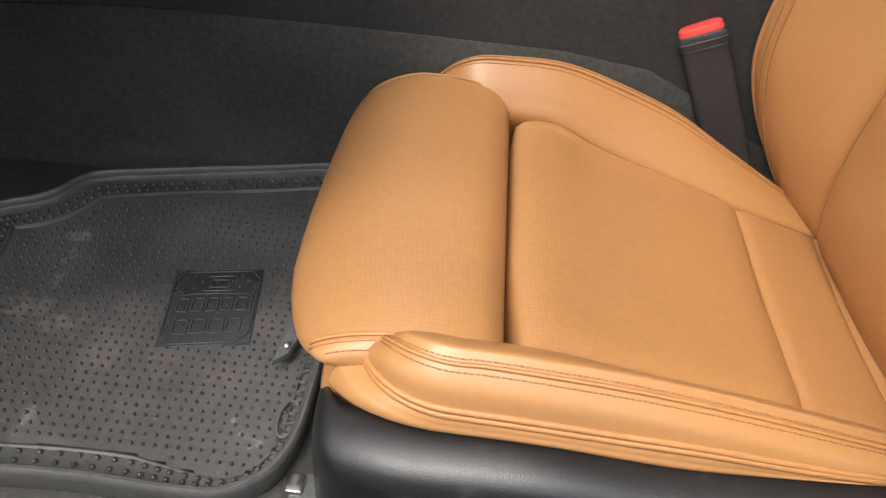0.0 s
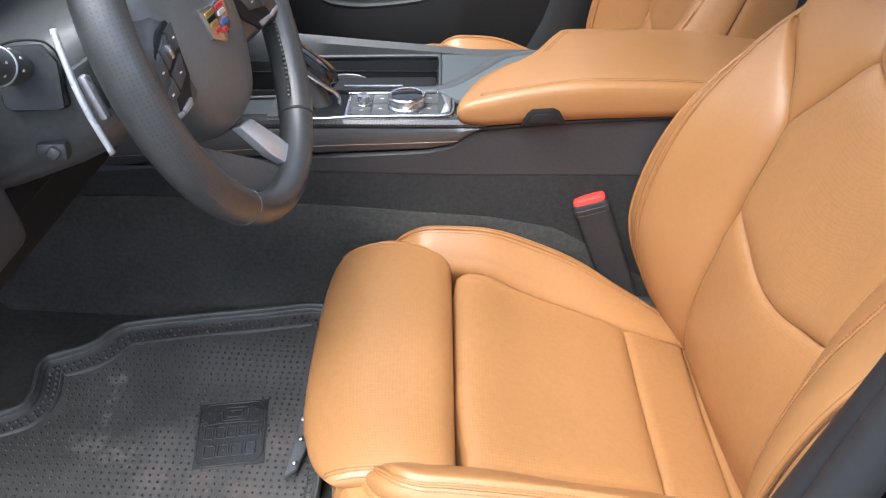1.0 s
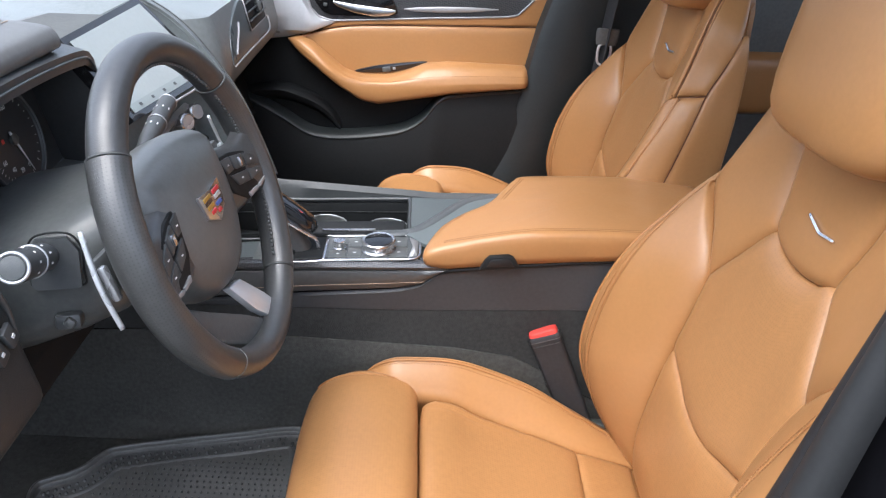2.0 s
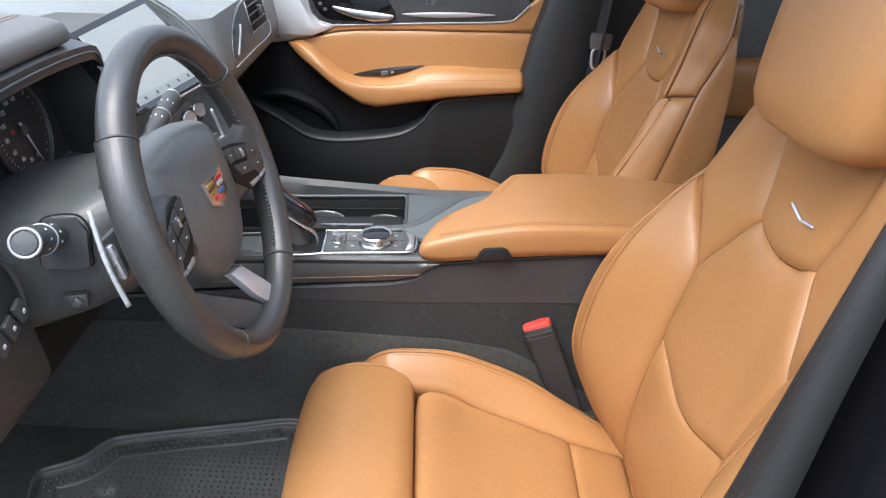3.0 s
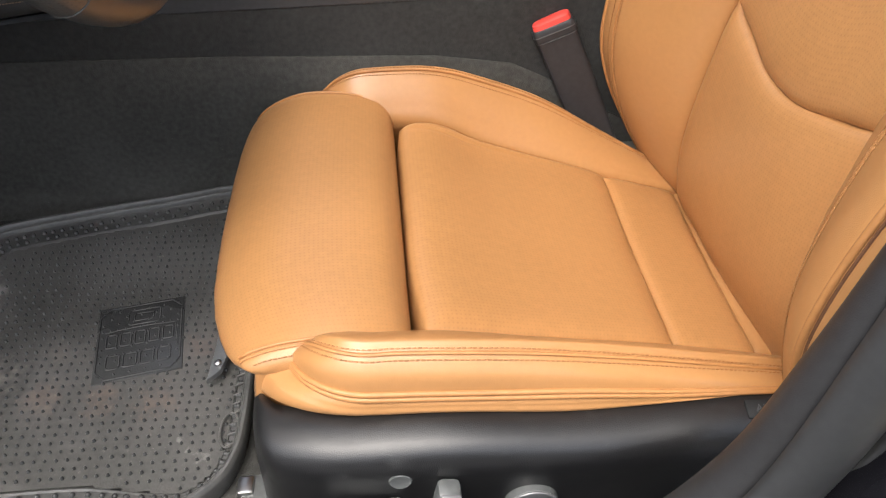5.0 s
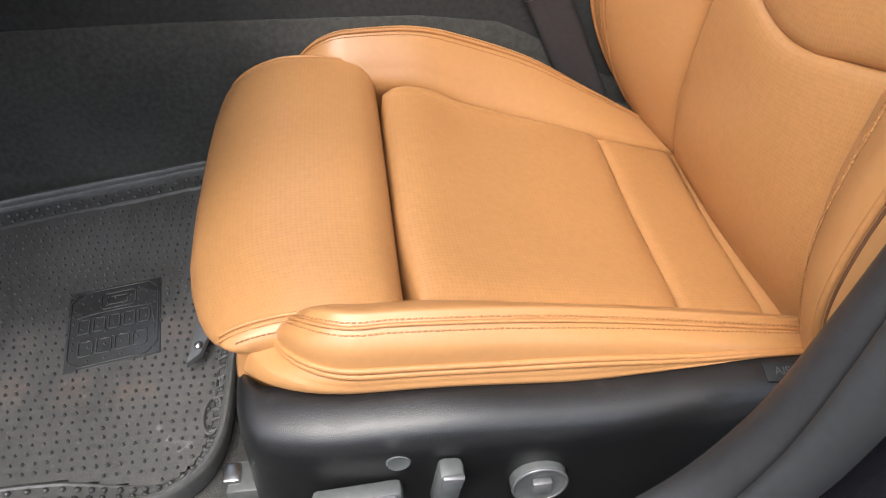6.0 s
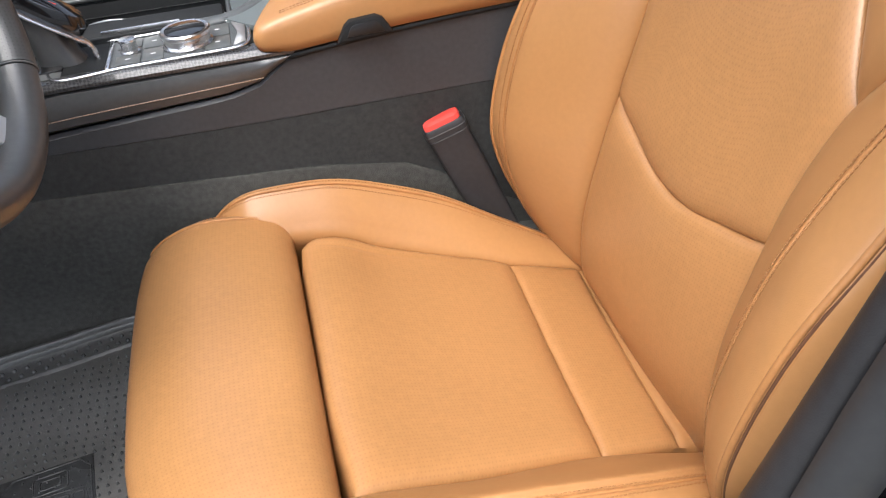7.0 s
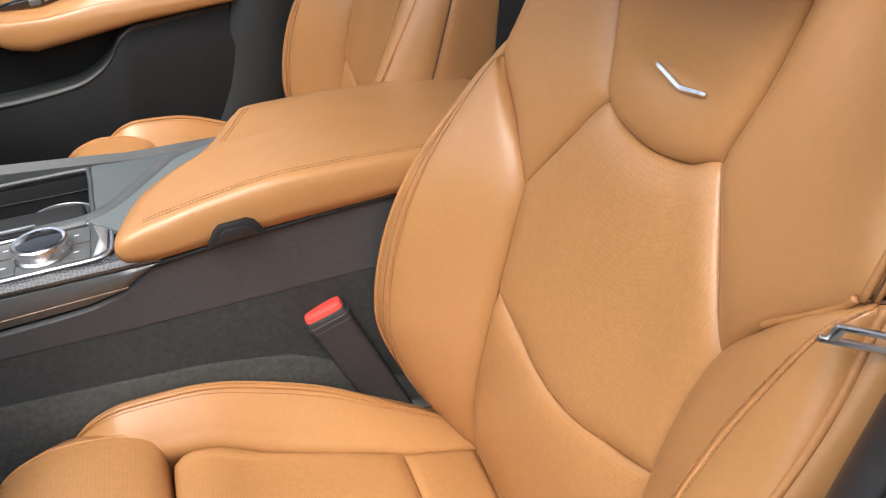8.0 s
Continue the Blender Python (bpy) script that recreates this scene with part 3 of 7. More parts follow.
def cushion(seat):
    # seams shared by neighbouring panels
    f0, f1 = (0.022, 0.171, 0.139), (0.008, -0.190, 0.152)
    r0, r1 = (0.252, 0.147, 0.068), (0.238, -0.156, 0.077)
    s0, s1 = (0.348, 0.152, 0.036), (0.323, -0.150, 0.058)
    e0, e1 = (0.430, 0.150, 0.020), (0.415, -0.170, 0.030)
    front = crv(f0, (0.008, 0.160, 0.139), (0.002, 0.140, 0.136), (0.001, 0.0, 0.139), (0.001, -0.10, 0.143), f1)
    line1 = crv(r0, (0.246, 0.0, 0.066), r1)
    line2 = crv(s0, (0.336, 0.0, 0.042), s1)
    line3 = crv(e0, e1)
    pad("cushion_insert", crv(f0, (0.06, 0.170, 0.130), (0.11, 0.164, 0.108), r0), crv(f1, (0.11, -0.176, 0.118), r1), front, line1, PERFORATED, seat, (0.1, 0, 1), 0.014, (10, 16), (60, 48), 0.05)
    pad("cushion_rear_strip", crv(r0, s0), crv(r1, s1), line1, line2, PERFORATED, seat, (0.1, 0, 1), 0.0075, (8, 24), (20, 40), 0.05)
    pad("cushion_tail", crv(s0, e0), crv(s1, e1), line2, line3, LEATHER, seat, (0.1, 0, 1), 0.009, (6, 24), (20, 40), 0.05)

    bolster(seat, 1, crv((-0.10, 0.170, 0.146), f0, (0.06, 0.170, 0.130), (0.11, 0.164, 0.108), r0, (0.365, 0.150, 0.034)),
            crv((-0.10, 0.206, 0.188), (0.0, 0.210, 0.191), (0.05, 0.212, 0.188), (0.098, 0.213, 0.175), (0.176, 0.210, 0.146), (0.250, 0.202, 0.106), (0.365, 0.190, 0.042)),
            crv((-0.10, 0.239, 0.150), (0.05, 0.243, 0.150), (0.20, 0.238, 0.100), (0.365, 0.220, 0.02)), crv((-0.10, 0.240, 0.06), (0.365, 0.227, 0.0)))
    bolster(seat, -1, crv((-0.12, -0.200, 0.158), f1, (0.11, -0.178, 0.118), r1, (0.365, -0.168, 0.050)),
            crv((-0.12, -0.233, 0.197), (-0.03, -0.235, 0.196), (0.02, -0.236, 0.194), (0.08, -0.235, 0.187), (0.155, -0.232, 0.172), (0.235, -0.228, 0.152), (0.365, -0.220, 0.118)),
            crv((-0.12, -0.252, 0.160), (-0.055, -0.254, 0.162), (0.0, -0.256, 0.162), (0.06, -0.257, 0.159), (0.12, -0.257, 0.155), (0.19, -0.256, 0.147), (0.262, -0.253, 0.140), (0.365, -0.246, 0.125)),
            crv((-0.12, -0.250, 0.144), (-0.055, -0.254, 0.144), (0.02, -0.258, 0.146), (0.105, -0.259, 0.1395), (0.16, -0.2575, 0.1385), (0.20, -0.2565, 0.1395), (0.262, -0.2525, 0.1375), (0.365, -0.244, 0.120)))
    # leather apron below the thigh support
    pad("cushion_front", crv((-0.122, -0.217, 0.04), (-0.122, 0.21, 0.04)), crv((-0.122, -0.214, 0.150), (-0.112, 0.19, 0.150)), crv((-0.122, -0.217, 0.04), (-0.126, -0.217, 0.1), (-0.122, -0.214, 0.150)),
        crv((-0.122, 0.21, 0.04), (-0.112, 0.19, 0.150)), LEATHER, seat, (-1, 0, 0), 0.004, (20, 6), (24, 16), 0.06)
    rbox("corner_filler", (0.075, 0.040, 0.090), pose(-0.076, -0.193, 0.098), LEATHER, seat, 0.010, 3)


def valance(seat):
    """Grained plastic cover down the door side of the cushion, with the power controls."""
    top = crv((-0.129, -0.205, 0.098), (-0.1275, -0.213, 0.118), (-0.1215, -0.224, 0.1310), (-0.108, -0.2395, 0.133), (-0.085, -0.2485, 0.1375), (-0.055, -0.2545, 0.1410), (0.02, -0.2585, 0.1455), (0.105, -0.2595, 0.1400), (0.16, -0.2582, 0.1390), (0.20, -0.2572, 0.1400), (0.262, -0.2532, 0.1390), (0.42, -0.245, 0.13))
    rings = []
    n = 60
    for s in np.linspace(0, 1, n):
        x, y, z = top(s)
        grow = min(1.0, s / 0.08)
        push = 0.006 + 0.026 * grow
        prof = [(0.012, -0.004), (0.0, 0.0), (-push * 0.30, -0.0015), (-push * 0.60, -0.004), (-push * 0.85, -0.009), (-push * 0.97, -0.016), (-push, -0.026), (-push * 0.96, -0.038), (-push * 0.90, -0.055), (-push * 0.84, -0.10), (-push * 0.82, -0.17), (0.02, -0.17)]
        fx = -0.010 * (1 - grow)
        rings.append([(x + fx * min(1, -pz / 0.05) * 0.6, y + py, z + pz) for py, pz in prof])
    ob = loft("side_cover", rings, SIDECOVER, seat, "black grained plastic side cover with power controls")
    ob.data.set_sharp_from_angle(angle=radians(70))
    face = -0.2868
    # round button, lever, lumbar dial and slide switch
    lathe("button", [(0.0085, 0), (0.0085, 0.002), (0.0075, 0.003), (0.006, 0.0024)], pose(-0.018, face + 0.0005, 0.108, 90, 0, 0), SMOOTH, ob)
    rbox("recline_lever", (0.018, 0.018, 0.050), pose(0.014, face - 0.008, 0.086, 8, 6, 0), SMOOTH, ob, 0.005)
    rbox("lever_cap", (0.015, 0.004, 0.022), pose(0.016, face - 0.0165, 0.100, 12, 6, 0), SEATSILVER, ob, 0.0015)
    d = lathe("lumbar_dial", [(0.0205, 0), (0.0205, 0.008), (0.019, 0.010), (0.017, 0.0085), (0.010, 0.0075)], pose(0.080, face + 0.001, 0.072, 90, 0, 0), SMOOTH, ob)
    v, f = tube([(0.080 + 0.0195 * math.cos(a), face - 0.0085, 0.072 + 0.0195 * math.sin(a)) for a in np.linspace(0, 2 * math.pi, 40, endpoint=False)], 0.0012, 6, True)
    part("dial_ring", v, f, SEATSILVER, d)
    rbox("dial_grip", (0.014, 0.006, 0.013), pose(0.081, face - 0.0095, 0.073), SEATSILVER, d, 0.0015)
    rbox("slide_switch", (0.062, 0.014, 0.016), pose(-0.047, face - 0.006, 0.078, 0, -4, 0), SMOOTH, ob, 0.004)
    rbox("slide_switch_cap", (0.052, 0.003, 0.005), pose(-0.047, face - 0.013, 0.083, 0, -4, 0), SEATSILVER, ob, 0.001)
    # embossed tag near the back hinge
    m = pose(0.262, -0.2690, 0.1368, 17, 0, -3)
    tag = rbox("tag", (0.044, 0.015, 0.004), m, DOORBLACK, ob, 0.0015)
    cu = bpy.data.curves.new("tag_letters", "FONT")
    cu.body, cu.size, cu.align_x, cu.align_y, cu.extrude = "AIRBAG", 0.0085, "CENTER", "CENTER", 0.0002
    cu.materials.append(BLACK)
    letters = new("tag_letters", cu)
    letters.parent = tag
    mm = m @ Matrix.Translation((0, 0, 0.0022))
    mm.translation = mm.translation - base_of(tag)
    letters.matrix_basis = mm


def backrest(seat):
    low_f, c_f, b_f, g_f = (0.352, 0.142, 0.040), (0.351, 0.117, 0.300), (0.375, 0.123, 0.415), (0.394, 0.216, 0.513)
    a_f, h_f = (0.411, 0.050, 0.520), (0.431, 0.085, 0.680)
    low_n, c_n, b_n = mir(low_f, c_f, b_f)
    a_n, h_n = mir(a_f, h_f)
    vee = crv(c_f, (0.347, 0.060, 0.282), (0.343, SC, 0.266), mir((0.347, 0.060, 0.282))[0], c_n)
    side_lf = crv(low_f, (0.337, 0.126, 0.15), c_f)
    side_ln = crv(*mir(low_f, (0.337, 0.126, 0.15), c_f))
    low_edge = crv(low_f, (0.353, SC, 0.035), low_n)
    pad("lower_back", low_edge, vee, side_lf, side_ln, PERFORATED, seat, (-1, 0, 0.2), 0.012, (16, 8), (40, 36), 0.05)
    arc = [(0.4075, 0.022, 0.5085), (0.4055, SC, 0.503), mir((0.4075, 0.022, 0.5085))[0]]
    mid_top = knots(b_f, (0.393, 0.087, 0.467), a_f, arc[0], arc[1], arc[2], a_n, mir((0.393, 0.087, 0.467))[0], b_n)
    mid_low = knots(c_f, (0.349, 0.090, 0.291), (0.347, 0.060, 0.282), (0.344, 0.02, 0.2695), (0.343, SC, 0.266), *mir((0.344, 0.02, 0.2695), (0.347, 0.060, 0.282), (0.349, 0.090, 0.291)), c_n)
    s_f = crv(c_f, (0.362, 0.116, 0.36), b_f)
    s_n = crv(*mir(c_f, (0.362, 0.116, 0.36), b_f))
    pad("middle_back", mid_low, mid_top, s_f, s_n, PERFORATED, seat, (-1, 0, 0.2), 0.011, (9, 8), (56, 36), 0.05)
    # shield panel with the emblem
    sh_low = crv(a_f, *arc, a_n)
    sh_f = crv(a_f, (0.423, 0.067, 0.585), h_f)
    sh_n = crv(*mir(a_f, (0.423, 0.067, 0.585), h_f))
    sh_top = crv(h_f, (0.43, SC, 0.70), h_n)
    shield = pad("upper_back", sh_low, sh_top, sh_f, sh_n, LEATHER, seat, (-1, 0, 0.2), 0.012, (10, 10), (44, 44), 0.05, lambda u, v: -0.0035 * math.exp(-((u - 0.54) / 0.26) ** 4 - ((v - 0.31) / 0.10) ** 2))
    for sg in (1, -1):
        fl = (lambda *p: p) if sg > 0 else (lambda *p: tuple(mir(*p)))
        # the door-side shoulder stands a little further forward than the tunnel side
        if sg > 0:
            g, o1, o2, o3 = g_f, (0.409, 0.206, 0.560), (0.447, 0.195, 0.655), (0.455, 0.155, 0.712)
            crown = [(0.302, 0.235, 0.400), (0.354, 0.230, 0.468), (0.402, 0.222, 0.514)]
            back = [(0.339, 0.264, 0.335), (0.369, 0.262, 0.41), (0.405, 0.254, 0.485), (0.428, 0.238, 0.54)]
            rise = [(0.455, 0.232, 0.585), (0.485, 0.220, 0.635)]
        else:
            g, o1, o2, o3 = (0.358, 0.214, 0.523), (0.372, 0.213, 0.575), (0.394, 0.207, 0.665), (0.430, 0.165, 0.722)
            crown = [(0.302, 0.236, 0.400), (0.336, 0.233, 0.467), (0.362, 0.224, 0.524)]
            back = [(0.344, 0.262, 0.335), (0.366, 0.258, 0.41), (0.386, 0.252, 0.48), (0.403, 0.242, 0.537)]
            rise = [(0.426, 0.236, 0.585), (0.446, 0.226, 0.635)]
        inner = crv(*fl(a_f, (0.423, 0.067, 0.585), h_f))
        bot = crv(*fl(b_f, (0.393, 0.087, 0.467), a_f))
        outer = knots(*fl(b_f, ((b_f[0] + g[0]) / 2 - 0.002, 0.160, 0.467), g, o1, o2))
        top = crv(*fl(o2, (0.44, 0.14, 0.690), h_f))
        pad("shoulder", bot, top, outer, inner, LEATHER, seat, (-1, 0, 0.2), 0.010, (8, 10), (30, 44), 0.05)
        # side bolster: front, flank and rear flank
        seam = knots(*fl(low_f, (0.337, 0.126, 0.15), (0.341, 0.118, 0.235), c_f, (0.362, 0.116, 0.36), b_f, ((b_f[0] + g[0]) / 2 - 0.002, 0.160, 0.465), g))
        ridge = knots(*fl((0.345, 0.222, 0.040), (0.290, 0.231, 0.115), (0.258, 0.235, 0.188), (0.254, 0.236, 0.250), (0.270, 0.236, 0.330), *crown))
        pad("side_bolster", seam, ridge, crv(seam(0), ridge(0)), crv(seam(1), ridge(1)), LEATHER, seat, (-0.8, -sg * 0.6, 0.1), 0.016, (18, 3), (60, 40), 0.004)
        rows = (0.835, 0.862, 0.889) if sg > 0 else (0.60, 0.632, 0.664)
        stitches("stitching", across(rows[0]), seat)
        stitches("stitching", across(rows[2]), seat)
        sweep("seam", across(rows[1], 0.0), 0.0018, PIPING, seat, 90, 8, flat=0.7)
        for d in (0.0, 0.0054):
            sweep("piping", crv(*[ridge(s) + np.array((d - 0.0006, sg * (d * 0.6 + 0.0008), 0)) for s in np.linspace(0, 1, 30)]), 0.0028, PIPING, seat, 90)
        sweep("seam", crv(*[ridge(s) + np.array((0.0022, sg * 0.0042, 0)) for s in np.linspace(0, 1, 30)]), 0.0012, SEAMSHADE, seat, 90)
        stitches("stitching", crv(*[ridge(s) + np.array((0.0092, sg * 0.0066, 0)) for s in np.linspace(0, 1, 30)]), seat, r=0.0006)
        if sg < 0:
            sweep("piping", crv(*[outer(s) + np.array((-0.004, 0, 0.002)) for s in np.linspace(0.25, 0.5, 16)]), 0.0026, PIPING, seat, 40)
        fold = knots(*fl((0.405, 0.240, 0.03), (0.350, 0.257, 0.11), (0.324, 0.262, 0.18), (0.326, 0.264, 0.25), *back))
        pad("bolster_flank", ridge, fold, crv(ridge(0), fold(0)), crv(ridge(1), fold(1)), LEATHER, seat, (-0.5, sg, 0), 0.010, (18, 3), (56, 16), 0.004)
        spine = knots(*fl((0.405, 0.240, 0.03), (0.350, 0.257, 0.11), (0.324, 0.262, 0.18), (0.326, 0.264, 0.25), *back, *rise))
        tail = knots(*fl((0.470, 0.215, 0.02), (0.452, 0.225, 0.12), (0.450, 0.232, 0.19), (0.455, 0.235, 0.26), (0.460, 0.236, 0.345), (0.464, 0.234, 0.415), (0.467, 0.232, 0.48), *(((0.472, 0.228, 0.540), (0.480, 0.220, 0.59), (0.487, 0.212, 0.638)) if sg > 0 else ((0.468, 0.228, 0.540), (0.466, 0.224, 0.59), (0.458, 0.219, 0.638)))))
        pad("rear_flank", spine, tail, crv(spine(0), tail(0)), crv(spine(1), tail(1)), LEATHER, seat, (0, sg, 0), 0.008, (18, 4), (48, 16), 0.004)
        up = knots(*fl(g, o1, o2, o3))
        upt = knots(*fl(back[-1], rise[0], rise[1], (0.500, 0.160, 0.725) if sg > 0 else (0.468, 0.165, 0.725)))
        pad("shoulder_flank", up, upt, crv(*fl(g, back[-1])), crv(up(1), upt(1)), LEATHER, seat, (0, sg, 0.4), 0.008, (12, 4), (24, 16), 0.004)
        sweep("seam", crv(*[spine(s) + np.array((-0.001, sg * 0.0012, 0)) for s in np.linspace(0, 1, 30)]), 0.0011, SEAMSHADE, seat, 80)
        for d in (0.0, 0.0054):
            sweep("piping", crv(*[up(s) + np.array((d - 0.002, sg * (0.002 + d * 0.5), 0.001)) for s in np.linspace(0, 1, 20)]), 0.0024, PIPING, seat, 40)
        sweep("seam", crv(*[up(s) + np.array((0.0008, sg * 0.0050, 0.0015)) for s in np.linspace(0, 1, 20)]), 0.0008, SEAMSHADE, seat, 40)
        sweep("seam", crv(*fl(*[np.array(g) * (1 - q) + np.array(back[-1]) * q + np.array((0, 0.004 * (4 * q * (1 - q)) ** 0.5 + 0.001, 0)) for q in np.linspace(0, 1, 10)])), 0.0013, SEAMSHADE, seat, 20)
        q0, q1 = ridge(0.76), fold(0.76)
        sweep("seam", crv(*[q0 * (1 - q) + q1 * q + np.array((-0.006, sg * 0.0045, 0)) * (4 * q * (1 - q)) ** 0.6 + np.array((0, sg * 0.0012, 0)) for q in np.linspace(0.12, 1, 14)]), 0.0010, SEAMSHADE, seat, 30)
        stitches("stitching", crv(*[np.array(p) + np.array((-0.003, sg * 0.005, 0)) for p in fl(a_f, (0.423, 0.067, 0.585), h_f)]), seat)
    # metal chevron
    line = [(0.38, -0.0064 - 0.0326 * t, 0.5735 - 0.0095 * t) for t in np.linspace(0, 1, 10)] + [(0.38, -0.039 - 0.0270 * t, 0.5640 + 0.0035 * t) for t in np.linspace(0.1, 1, 9)]
    bar = drape(shield, line, (1, 0, -0.2), 0.0014)
    v, f = tube(bar, [0.0016] + [0.0029] * 3 + [0.0033] * 11 + [0.0029] * 3 + [0.0016], 6, flat=0.8)
    badge = part("chevron_badge", v, f, CHROME, seat, "polished metal chevron badge")
    badge.data.set_sharp_from_angle(angle=radians(40))
    # back shell
    rings = []
    for z, x0, w in ((0.0, 0.39, 0.19), (0.06, 0.39, 0.205), (0.25, 0.39, 0.215), (0.45, 0.42, 0.215), (0.58, 0.45, 0.20), (0.66, 0.462, 0.170), (0.71, 0.47, 0.13), (0.725, 0.475, 0.10)):
        x1 = 0.455 + 0.05 * (z / 0.72)
        rings.append([(x0, SC - w * 0.9, z), (x0 + 0.02, SC - w, z), (x1 - 0.02, SC - w, z), (x1, SC - w * 0.85, z), (x1 + 0.01, SC, z), (x1, SC + w * 0.85, z), (x1 - 0.02, SC + w, z), (x0 + 0.02, SC + w, z), (x0, SC + w * 0.9, z)])
    loft("back_shell", rings, LEATHER, seat)


def headrest(seat):
    rings = []
    cy = SC - 0.003
    prof = [(0.684, 0.62, 0.60), (0.687, 0.78, 0.76), (0.695, 0.89, 0.88), (0.710, 0.955, 0.95), (0.735, 0.99, 0.99), (0.77, 1.0, 1.0), (0.82, 1.0, 0.98), (0.87, 0.97, 0.9), (0.90, 0.90, 0.8), (0.915, 0.8, 0.65), (0.92, 0.62, 0.45)]
    for z, ky, kx in prof:
        ring = []
        for k in range(48):
            a = 2 * math.pi * k / 48
            ca, sa = math.cos(a), math.sin(a)
            q = (abs(ca) ** 3.2 + abs(sa) ** 3.2) ** (-1 / 3.2)
            ring.append((0.410 + 0.10 * (z - 0.69) + 0.062 * kx * q * ca, cy + 0.128 * ky * q * sa, z - 0.034))
        rings.append(ring)
    h = loft("headrest", rings, LEATHER, seat, "padded leather headrest")
    h.data.set_sharp_from_angle(angle=radians(70))
    for y in (-0.06, 0.06):
        lathe("post", [(0.007, 0), (0.007, 0.06)], pose(0.435, SC + y, 0.66), CHROME, seat, 16)


def seat_rails(seat):
    for y in (-0.20, 0.16):
        rbox("rail", (0.50, 0.035, 0.03), pose(0.14, y, -0.006), GREYTRIM, seat, 0.004)
    rbox("cushion_pan", (0.44, 0.38, 0.05), pose(0.12, SC, 0.018), SMOOTH, seat, 0.01)


driver_seat = thing("driver_seat", (0.10, SC, -0.015), "tan leather sport seat with perforated inserts and double stitching", "car seat", "front seats")
thigh_extender(driver_seat)
cushion(driver_seat)
valance(driver_seat)
backrest(driver_seat)
headrest(driver_seat)
seat_rails(driver_seat)
passenger_seat = copy_thing(driver_seat, pose(0.155, SC + 0.765, 0.014))
passenger_seat.name = "passenger_seat"


# ---- car floor, tunnel and shell ----
def quad_sheet(name, rows, mat, parent=None, label="", thick=0.01, down=(0, 0, -1), kind=""):
    """A sheet through rows of points, given thickness."""
    R = np.array(rows, float)
    a, b = R.shape[:2]
    V = [tuple(p) for p in R.reshape(-1, 3)]
    V += [tuple(np.array(p) + np.array(down) * thick) for p in V]
    N = a * b
    F = []
    for i in range(a - 1):
        for j in range(b - 1):
            q = (i * b + j, (i + 1) * b + j, (i + 1) * b + j + 1, i * b + j + 1)
            F += [q, tuple(N + k for k in q[::-1])]
    ring = [i * b for i in range(a)] + [(a - 1) * b + j for j in range(1, b)] + [i * b + b - 1 for i in range(a - 2, -1, -1)] + [j for j in range(b - 2, 0, -1)]
    for k in range(len(ring)):
        p, q = ring[k], ring[(k + 1) % len(ring)]
        F.append((p, N + p, N + q, q))
    bm = bmesh.new()
    bv = [bm.verts.new(v) for v in V]
    for f in F:
        try:
            bm.faces.new([bv[k] for k in f])
        except ValueError:
            pass
    return from_bm(name, bm, mat, parent, label, kind=kind)


floor_rows = []
for y in np.linspace(-0.33, 1.12, 24):
    row = []
    for x in (-1.05, -0.92, -0.82, -0.74, -0.68, -0.60, -0.5, -0.3, 0.0, 0.4, 0.8, 1.3):
        z = -0.016 + 0.55 * max(0, -0.70 - x) ** 1.0 * 1.3
        row.append((x, y, z))
    floor_rows.append(row)
floor = tagged(quad_sheet("floor", floor_rows, CARPET, thick=0.02), "black carpeted car floor rising into the footwell", "floor", kind="structure")

def panel_low(x):
    """Lower edge of the console's side wall."""
    return float(np.interp(x, (-1.0, -0.62, -0.44, -0.276, -0.107, 0.0, 0.25, 1.2), (0.215, 0.228, 0.235, 0.241, 0.246, 0.250, 0.266, 0.31)))


def carpet_top(x):
    return float(np.interp(x, (-1.0, -0.6, -0.45, -0.2, -0.05, 0.05, 0.15, 0.22, 0.29, 0.4, 1.2), (0.160, 0.182, 0.192, 0.192, 0.189, 0.187, 0.174, 0.140, 0.095, 0.06, 0.05)))


tun, upper = [], []
for x in np.linspace(-1.0, 1.2, 70):
    z, top = carpet_top(x), panel_low(x)
    tun.append([(x, 0.226, -0.014), (x, 0.239, 0.0), (x, 0.2430, min(0.03, z * 0.4)), (x, 0.2445, z * 0.65), (x, 0.2455, z - 0.003), (x, 0.2475, z), (x, 0.262, z - 0.002)])
    upper.append([(x, 0.2510, z - 0.03), (x, 0.2515, (z + top) / 2), (x, 0.2535, top + 0.003), (x, 0.365, top + 0.004), (x, 0.478, top + 0.003), (x, 0.485, 0.03), (x, 0.53, -0.014)])
tagged(quad_sheet("tunnel_carpet", tun, CARPET, thick=0.006), "black carpet over the transmission tunnel beside the console", "carpet", kind="structure")
tagged(quad_sheet("tunnel_felt", upper, UNDERCARPET, thick=0.006), "dull black felt panel under the console's edge", "carpet", kind="structure")

# ---- rubber mat ----
MAT = [(-0.205, 0.238), (-0.29, 0.219), (-0.38, 0.198), (-0.45, 0.180), (-0.482, 0.169), (-0.499, 0.151), (-0.511, 0.132), (-0.530, 0.117), (-0.553, 0.107), (-0.569, 0.097), (-0.573, 0.078), (-0.567, 0.053), (-0.561, 0.028), (-0.564, 0.008), (-0.582, -0.005), (-0.606, -0.018), (-0.635, -0.040), (-0.656, -0.085), (-0.665, -0.15), (-0.65, -0.215),
       (-0.60, -0.236), (-0.45, -0.236), (-0.33, -0.231), (-0.245, -0.234), (-0.205, -0.231), (-0.178, -0.214), (-0.163, -0.190), (-0.156, -0.15), (-0.156, -0.05), (-0.160, 0.15), (-0.172, 0.215)]
